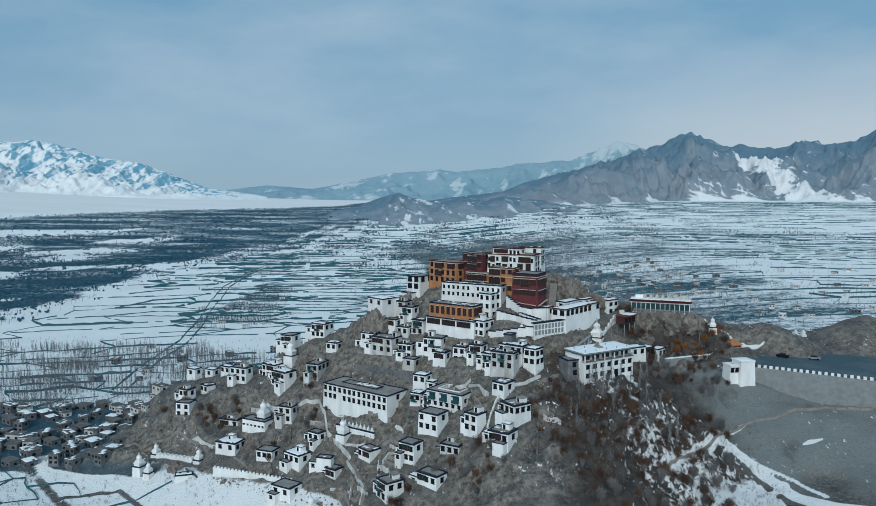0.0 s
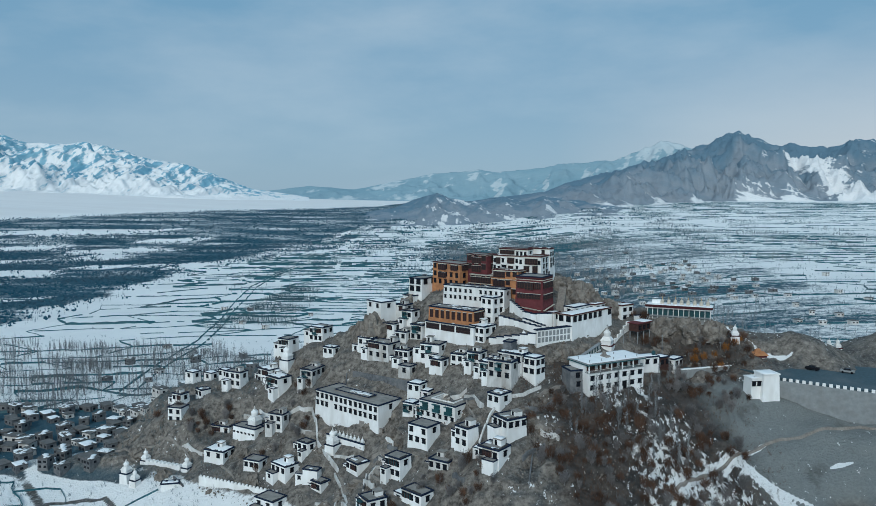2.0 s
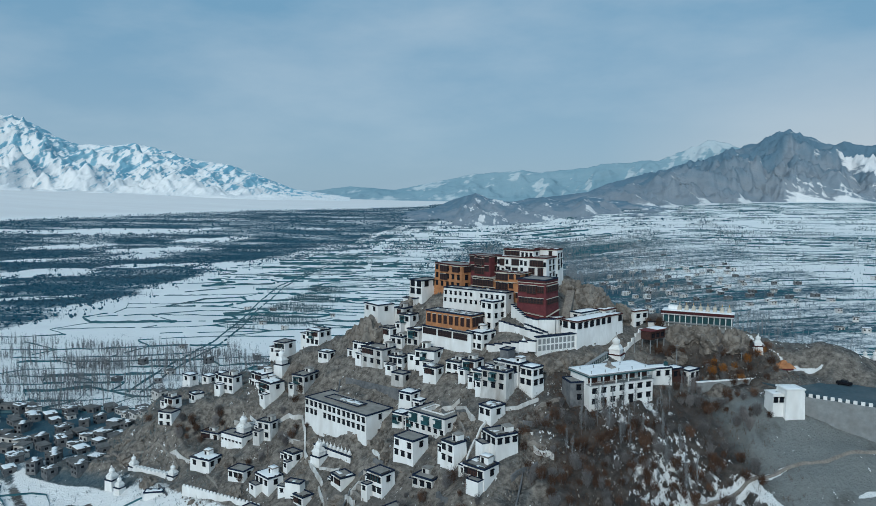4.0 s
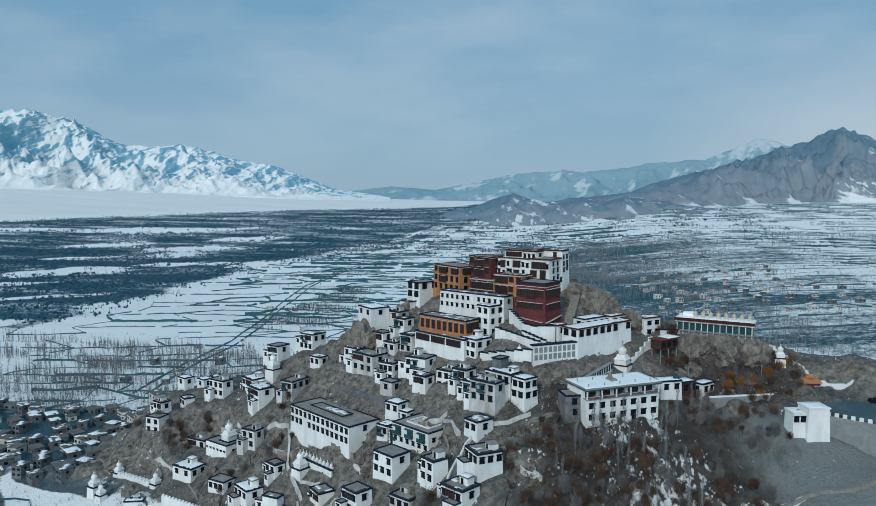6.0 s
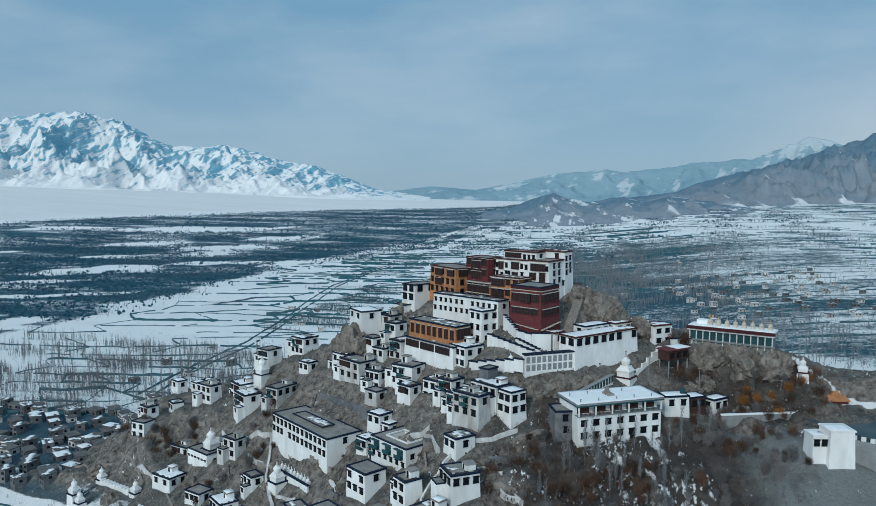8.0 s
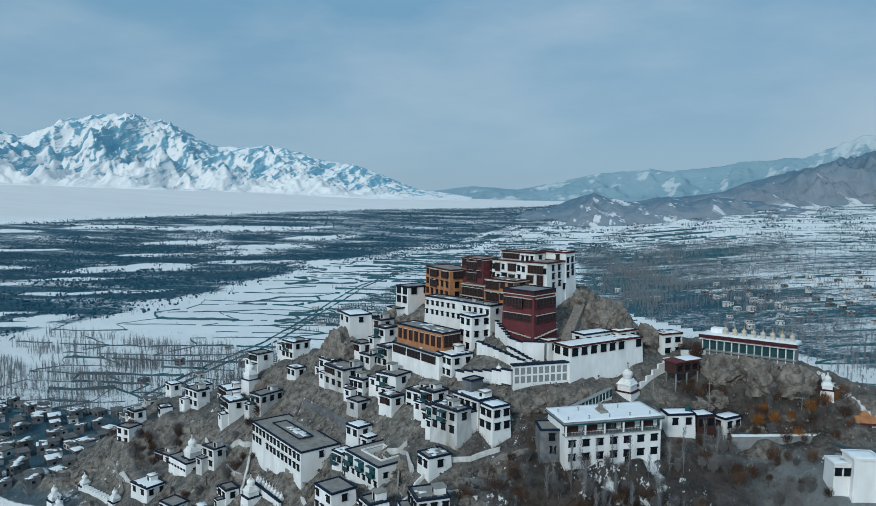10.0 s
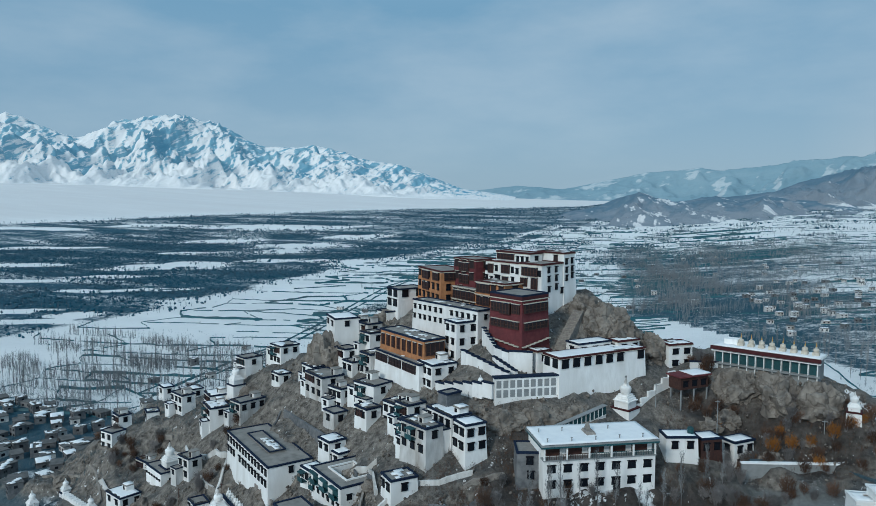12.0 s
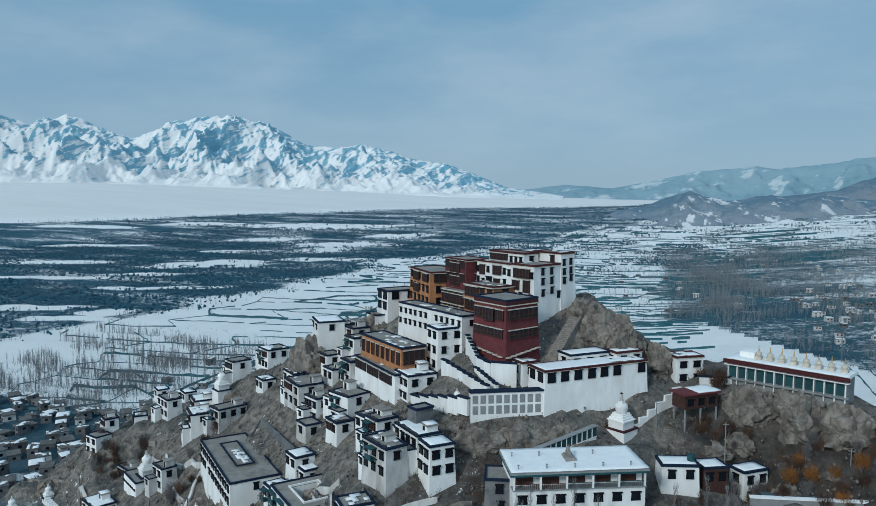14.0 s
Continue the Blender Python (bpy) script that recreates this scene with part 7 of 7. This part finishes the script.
PLACED, PALE = [], [cottage(90 + k, k % 3 != 0, True) for k in range(9)]
settle(125, lambda: (rv.uniform(-245, -124), rv.uniform(256, 338)), 5.6, -25, PLACED)
settle(10, lambda: (rv.uniform(-260, -60), rv.uniform(340, 460)), 25, -25, PLACED)
settle(28, lambda: (rv.uniform(190, 420), rv.uniform(430, 660)), 11, 15, PLACED, PALE)
settle(92, lambda: (rv.uniform(100, 240), rv.uniform(540, 800)), 8.5, 15, PLACED, PALE)
settle(14, lambda: (rv.uniform(60, 220), rv.uniform(860, 1250)), 12, 10, PLACED, PALE)
settle(10, lambda: (rv.uniform(190, 330), rv.uniform(360, 470)), 14, 15, PLACED, PALE)
settle(16, lambda: (rv.uniform(-60, 100), rv.uniform(650, 1100)), 40, 0, PLACED, PALE)
settle(8, lambda: (rv.uniform(-215, -120), rv.uniform(380, 620)), 18, -10, PLACED, PALE)
for p in COTTAGES + PALE:
    drop(p)


# ---- field borders, thickets ----
class Sheet:
    """Collects many small pieces into one mesh."""

    def __init__(self):
        self.v, self.f, self.n = [], [], 0

    def add(self, verts, faces):
        self.v.append(verts)
        self.f.append(faces + self.n)
        self.n += len(verts)

    def make(self, name, material, label, category):
        me = bpy.data.meshes.new(name)
        v, f = np.concatenate(self.v), np.concatenate(self.f)
        me.vertices.add(len(v))
        me.vertices.foreach_set("co", v.astype(np.float32).ravel())
        me.loops.add(f.size)
        me.loops.foreach_set("vertex_index", f.astype(np.int32).ravel())
        me.polygons.add(len(f))
        me.polygons.foreach_set("loop_start", np.arange(len(f), dtype=np.int32) * 3)
        me.update(calc_edges=True)
        me.validate()
        me.materials.append(material)
        return tagged(new(name, me), label, category, "", "stuff")


rng = np.random.default_rng(4)


HEDGE_TREES, TREES = 0.045, []


def border_line(sheet, x0, y0, x1, y1, wide, high, gap=0.05, wobble=0.8):
    """A scrubby bank along a line, uneven in width and height, with gaps."""
    length = math.hypot(x1 - x0, y1 - y0)
    n = max(2, int(length / 5))
    f = np.linspace(0, 1, n + 1)
    nx, ny = -(y1 - y0) / length, (x1 - x0) / length
    wob = np.cumsum(rng.normal(0, wobble, n + 1))
    wob -= np.linspace(wob[0], wob[-1], n + 1)
    px, py = x0 + (x1 - x0) * f + nx * wob, y0 + (y1 - y0) * f + ny * wob
    pz = height(px, py, False)
    wd = wide * rng.uniform(0.2, 0.6, n + 1)
    hg = high * rng.uniform(0.4, 0.9, n + 1)
    v = np.stack([np.stack([px - nx * wd, py - ny * wd, pz - 0.3], 1), np.stack([px, py, pz + hg], 1), np.stack([px + nx * wd, py + ny * wd, pz - 0.3], 1)], 1).reshape(-1, 3)
    keep = rng.random(n) > gap
    pick = rng.random(n + 1) < HEDGE_TREES
    TREES.append(np.stack([px[pick], py[pick]], 1))
    i = np.arange(n)[keep] * 3
    if len(i):
        sheet.add(v, np.concatenate([np.stack([i, i + 1, i + 4], 1), np.stack([i, i + 4, i + 3], 1), np.stack([i + 1, i + 2, i + 5], 1), np.stack([i + 1, i + 5, i + 4], 1)]))


def plots(sheet, ox, oy, ang, nu, nv, du, dv, inside, wide, high, miss=0.2):
    """An uneven net of field plots."""
    c, s = math.cos(radians(ang)), math.sin(radians(ang))
    ju, jv = rng.normal(0, du * 0.16, (nu + 1, nv + 1)), rng.normal(0, dv * 0.16, (nu + 1, nv + 1))

    def at(i, j):
        u, v = i * du + ju[i, j] + (du * 0.5 if j % 2 else 0) * 0.6, j * dv + jv[i, j]
        return ox + u * c - v * s, oy + u * s + v * c

    for i in range(nu + 1):
        for j in range(nv + 1):
            p = at(i, j)
            if not inside(*p):
                continue
            grow = min(1.5, max(1.0, math.hypot(*p) / 1100)) * rng.choice((0.6, 0.8, 1.0, 1.4, 1.9))
            if i < nu and rng.random() > miss:
                border_line(sheet, *p, *at(i + 1, j), wide * grow, high * grow)
            if j < nv and rng.random() > miss * 1.6:
                border_line(sheet, *p, *at(i, j + 1), wide * grow * 0.8, high * grow)


def west_fields(x, y):
    return woods_mask(np.array([x]), np.array([y]))[0] < 0.35 and hill(np.array([x]), np.array([y]))[0] < -8 and x < 30 + 0.05 * y


def east_fields(x, y):
    return x > 40 and hill(np.array([x]), np.array([y]))[0] < 12 and y > 330 and math.hypot(x, y) < 3300


banks = Sheet()
plots(banks, -400, 395, 14, 9, 19, 58, 24, lambda x, y: west_fields(x, y) and x < 20 and (y < 620 or x < -215), 1.3, 1.25, 0.22)
plots(banks, -205, 560, -3, 4, 26, 58, 15, lambda x, y: west_fields(x, y) and x < 25, 1.1, 1.15, 0.14)
plots(banks, -348, 820, 4, 3, 13, 52, 24, lambda x, y: west_fields(x, y) and x < -205, 1.2, 1.3, 0.2)
plots(banks, -245, 318, 12, 6, 6, 27, 17, lambda x, y: west_fields(x, y), 0.8, 1.0, 0.2)
plots(banks, -175, 205, 25, 8, 6, 15, 11, lambda x, y: x < -70 and y < 262 and ground_z(x, y) < 2, 0.4, 0.7, 0.3)
plots(banks, -330, 950, 6, 11, 24, 56, 30, lambda x, y: woods_mask(np.array([x]), np.array([y]))[0] < 0.75 and x < 160, 1.4, 1.5, 0.25)
plots(banks, 0, 560, 2, 5, 16, 44, 22, lambda x, y: west_fields(x, y) and x < 150 and y > 600, 1.1, 1.1, 0.2)
plots(banks, 60, 330, -6, 26, 44, 66, 21, lambda x, y: east_fields(x, y) and y < 1250 and not meadow(x, y), 0.9, 0.8, 0.36)
plots(banks, 60, 1200, -6, 44, 60, 90, 32, east_fields, 1.0, 0.6, 0.42)
for off in (0, 7):                       # lanes between low banks
    for (ax, ay), (bx, by) in (((-170, 365), (-177, 425)), ((-177, 425), (-179, 486)), ((-179, 486), (-188, 541)), ((-188, 541), (-210, 647)), ((-210, 647), (-232, 765)), ((-232, 765), (-240, 888)), ((-240, 888), (-239, 974))):
        border_line(banks, ax + off, ay, bx + off, by, 1.2, 1.5, 0.03, 0.25)
    border_line(banks, 130, 410 + off, 240, 372 + off, 0.8, 0.8, 0.05, 0.25)
    border_line(banks, 240, 372 + off, 360, 345 + off, 0.8, 0.8, 0.05, 0.25)
    border_line(banks, 125 + off, 420, 112 + off, 560, 0.8, 0.8, 0.05, 0.3)
    border_line(banks, 112 + off, 560, 130 + off, 760, 0.8, 0.8, 0.05, 0.3)
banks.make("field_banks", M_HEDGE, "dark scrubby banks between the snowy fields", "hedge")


def wisps(sheet, x, y, h, n, splay, thick=0.012):
    """Bare trees or shrubs at many places: n thin rising stems each."""
    z = height(x, y, False)
    m = len(x)
    for k in range(n):
        a, l_ = rng.uniform(0, 6.283, m), np.sqrt(rng.random(m))
        z0 = np.where(k == 0, 0.0, h * rng.uniform(0.02, 0.45, m))
        z1 = np.where(k == 0, h, np.minimum(h, z0 + h * rng.uniform(0.25, 0.6, m)))
        ex, ey = x + np.cos(a) * splay * h * l_ * (k > 0), y + np.sin(a) * splay * h * l_ * (k > 0)
        bx, by = x + (ex - x) * 0.35, y + (ey - y) * 0.35
        r = thick * h * (1.2 if k == 0 else rng.uniform(0.6, 1.1, m))
        a0 = rng.uniform(0, 6.283, m)
        ring_ = [np.stack([bx + r * np.cos(a0 + q * 2.0944), by + r * np.sin(a0 + q * 2.0944), z + z0 - 0.2], 1) for q in range(3)]
        v = np.stack(ring_ + [np.stack([ex, ey, z + z1], 1)], 1).reshape(-1, 3)
        b = np.arange(m) * 4
        sheet.add(v, np.concatenate([np.stack([b + q, b + (q + 1) % 3, b + 3], 1) for q in range(3)]))


def puffs(sheet, x, y, size, lobes=3):
    """Distant leafless crowns at many places: a few uneven faceted lobes each."""
    z = height(x, y, False)
    m = len(x)
    for k in range(lobes):
        a, off = rng.uniform(0, 6.283, m), size * rng.uniform(0.0, 0.5, m)
        cx, cy = x + np.cos(a) * off, y + np.sin(a) * off
        r, h = size * rng.uniform(0.22, 0.5, m), size * rng.uniform(0.35, 0.9, m)
        a0 = rng.uniform(0, 6.283, m)
        ring_ = [np.stack([cx + r * rng.uniform(0.6, 1.2, m) * np.cos(a0 + q * 1.2566), cy + r * rng.uniform(0.6, 1.2, m) * np.sin(a0 + q * 1.2566), z + h * rng.uniform(0.25, 0.6, m)], 1) for q in range(5)]
        top = np.stack([cx + r * rng.normal(0, 0.3, m), cy + r * rng.normal(0, 0.3, m), z + h], 1)
        low = np.stack([cx, cy, z - 0.3], 1)
        v = np.stack(ring_ + [top, low], 1).reshape(-1, 3)
        b = np.arange(m) * 7
        f = []
        for q in range(5):
            q2 = (q + 1) % 5
            f += [np.stack([b + q, b + q2, b + 5], 1), np.stack([b + q2, b + q, b + 6], 1)]
        sheet.add(v, np.concatenate(f))


def scatter(n, x0, x1, y0, y1, prob):
    x, y = rng.uniform(x0, x1, n), rng.uniform(y0, y1, n)
    k = rng.random(n) < prob(x, y)
    return x[k], y[k]


def streaks(x, y):
    """Open snowy channels through the woods, long from east to west."""
    return np.array([noise.fractal((a / 260 + 0.002 * b, b / 75, 8.0), 0.9, 2.0, 3) for a, b in zip(x, y)])


woods, thicket = Sheet(), Sheet()


def wooded(x, y):
    return woods_mask(x, y) * np.clip(0.95 - 2.0 * np.maximum(streaks(x, y) - 0.12, 0), 0.05, 1)


x, y = scatter(34000, -1100, 60, 400, 1500, wooded)
puffs(woods, x, y, rng.uniform(1.2, 3.6, len(x)), 2)
x, y = scatter(26000, -2400, 500, 1400, 4200, wooded)
puffs(woods, x, y, rng.uniform(2.5, 5.5, len(x)), 2)
woods.make("river_woods", M_WOODS, "dark leafless river woods and thickets in haze-blue tones", "woods")
x, y = scatter(30000, -1000, 60, 400, 1300, wooded)
wisps(thicket, x, y, rng.uniform(2.5, 6.0, len(x)), 5, 0.22, 0.018)
x, y = scatter(16000, -1800, 500, 1250, 3200, wooded)
wisps(thicket, x, y, rng.uniform(4.0, 8.0, len(x)), 6, 0.28, 0.03)
thicket.make("river_thickets", M_THICKET, "leafless thickets tinted haze blue among the river woods", "woods")

groves, rows_, rows_base = Sheet(), Sheet(), Sheet()
for x0, x1, yr, slope in ((-255, -112, 344, 0.10), (-250, -100, 356, 0.04), (-265, -120, 372, 0.12), (-262, -95, 388, 0.02), (-255, -90, 403, 0.14), (-245, -110, 421, 0.05), (-235, -135, 440, 0.1), (-215, -150, 463, 0.0), (-330, -265, 430, 0.2), (-345, -280, 462, 0.1)):
    x = np.arange(x0, x1, 1.1) + rng.normal(0, 0.5, len(np.arange(x0, x1, 1.1)))
    keep = np.sin(x / 7.0 + yr) + 0.8 * np.sin(x / 17.0 + 2 * yr) > -0.35
    x = x[keep]
    hx = np.repeat(x, 2) + rng.normal(0, 1.0, 2 * len(x))
    wisps(rows_base, hx, yr + slope * (hx - x0) - 0.8 + rng.normal(0, 0.8, len(hx)), rng.uniform(0.6, 2.0, len(hx)), 8, 0.5, 0.02)
    wisps(rows_, x, yr + slope * (x - x0) + rng.normal(0, 0.9, len(x)), rng.uniform(5.5, 11.0, len(x)), 24, 0.075, 0.0034)
x, y = scatter(7000, -300, -60, 330, 470, lambda x, y: 0.03 + 0.95 * (np.sin(x / 19 + y / 10) * np.sin(x / 41 - y / 15) > 0.30))
wisps(rows_, x, y, rng.uniform(4.0, 9.0, len(x)), 22, 0.08, 0.0034)
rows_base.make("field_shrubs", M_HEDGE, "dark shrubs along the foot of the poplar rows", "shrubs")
rows_.make("poplar_rows", M_ROW, "grey bare poplar rows beside the snowy fields", "trees")
x, y = scatter(2600, 10, 120, 640, 980, lambda x, y: 0.9 * smooth(34, 8, np.abs(x - 62 + 0.03 * (y - 620) + 16 * np.sin(y / 45))) * (np.sin(y / 21 + x / 9) > -0.5))
wisps(groves, x, y, rng.uniform(8, 16, len(x)), 18, 0.09, 0.005)
x, y = scatter(30000, -130, 330, 380, 1350, lambda x, y: village_mask(x, y) * smooth(230, 130, x - 0.02 * y) * (0.07 + 0.9 * (np.sin(x / 23 + y / 31) * np.sin(x / 37 - y / 43) + 0.5 * np.sin(x / 11 - y / 17) > 0.05)))
wisps(groves, x, y, rng.uniform(4, 10, len(x)), 13, 0.11, 0.006)
x, y = scatter(3000, -250, 500, 700, 1700, lambda x, y: 0.9 * (np.sin(x / 47 + y / 61) * np.sin(x / 83 - y / 97) > 0.3))
wisps(groves, x, y, rng.uniform(5, 9, len(x)), 18, 0.16, 0.008)
groves.make("poplar_groves", M_GROVE, "pale grey bare poplar groves in the valley", "trees")

scrub = Sheet()
pts = np.concatenate(TREES)
pts = pts[meadow(pts[:, 0], pts[:, 1]) < 0.5]
dist = np.hypot(pts[:, 0], pts[:, 1])
near_, mid_ = dist < 560, (dist >= 560) & (dist < 1100)
wisps(scrub, pts[near_, 0], pts[near_, 1], rng.uniform(1.2, 3.4, near_.sum()), 12, 0.36, 0.010)
wisps(scrub, pts[mid_, 0], pts[mid_, 1], rng.uniform(1.6, 4.2, mid_.sum()), 8, 0.32, 0.02)
x, y = scatter(24000, -320, 800, 820, 2500, lambda x, y: (woods_mask(x, y) > 0.25) * (woods_mask(x, y) < 0.9) * 0.9 + 0.06 * smooth(420, 100, np.abs(x - 0.05 * y)))
wisps(scrub, x, y, rng.uniform(3.0, 6.5, len(x)), 5, 0.3, 0.03)
x, y = scatter(19000, -130, 430, 380, 1350, lambda x, y: 0.01 + 0.42 * village_mask(x, y))
wisps(scrub, x, y, rng.uniform(1.2, 4.0, len(x)), 6, 0.35, 0.022)
x, y = scatter(6500, -300, -60, 330, 500, lambda x, y: 0.15 + 0.6 * (np.abs(y - 352 + 0.15 * (x + 150)) < 16))
wisps(scrub, x, y, rng.uniform(0.8, 2.4, len(x)), 7, 0.5, 0.018)
x, y = scatter(12000, 40, 420, 330, 950, lambda x, y: (1 - meadow(x, y)) * (0.04 + 0.5 * smooth(110, 30, np.abs(x - 110 - 0.05 * y)) + 0.2 * (y < 560)))
wisps(scrub, x, y, rng.uniform(0.8, 3.0, len(x)), 8, 0.45, 0.014)
x, y = scatter(12000, -250, -70, 225, 350, lambda x, y: 0.62 - 0.4 * (y < 258) * (np.sin(x / 11 + y / 6) < 0.2))
wisps(scrub, x, y, rng.uniform(0.5, 2.2, len(x)), 7, 0.5, 0.018)
x, y = scatter(9000, -190, -110, 530, 760, lambda x, y: 0.8 * smooth(45, 20, np.abs(x + 165 + 0.12 * (y - 540))) * (np.sin(y / 9 + x / 31) > -0.4))
wisps(scrub, x, y, rng.uniform(2.0, 6.0, len(x)), 9, 0.12, 0.008)
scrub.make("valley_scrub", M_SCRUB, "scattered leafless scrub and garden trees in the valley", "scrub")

brush = Sheet()
x, y = scatter(24000, 20, 100, 165, 252, lambda x, y: (0.22 + 0.3 * smooth(66, 50, x + 0.4 * (225 - y) * 0)) * smooth(30, 42, x + 0.4 * (y - 200)) * smooth(104, 84, x + 0.25 * (y - 220)) * smooth(250, 238, y))
wisps(brush, x, y, rng.uniform(0.5, 1.7, len(x)), 9, 0.55, 0.016)
x, y = scatter(2600, 66, 112, 250, 272, lambda x, y: 0.5 + 0 * x)
wisps(brush, x, y, rng.uniform(0.4, 1.4, len(x)), 10, 0.5, 0.014)
brush.make("gully_brush", M_BUSH, "tangled rust-brown brush on the gully slope", "brush")

rubble = Sheet()
x, y = scatter(48000, -125, 60, 195, 292, lambda x, y: 0.35 * (height(x, y, False) > 4) * (0.35 + 0.65 * (np.sin(x / 5 + y / 9) * np.sin(x / 11 - y / 6) > 0)))
puffs(rubble, x, y, 0.25 + 0.9 * rng.random(len(x)) ** 3, 1)
x, y = scatter(1500, 66, 112, 252, 278, lambda x, y: 0.5 + 0 * x)
puffs(rubble, x, y, 0.25 + 0.9 * rng.random(len(x)) ** 3, 1)
rubble.make("slope_rubble", M_ROCK, "loose brown stones and rubble on the hillside", "stones")

tufts = Sheet()
x, y = scatter(15000, -125, 45, 190, 292, lambda x, y: 0.6 * (height(x, y, False) > 4) * (0.25 + 0.75 * (np.sin(x / 7 - y / 10) * np.sin(x / 13 + y / 5) > 0.05)))
wisps(tufts, x, y, rng.uniform(0.3, 1.0, len(x)), 7, 0.6, 0.035)
tufts.make("hillside_tufts", M_TUFT, "dry dark shrub tufts on the bare hillside", "shrubs")
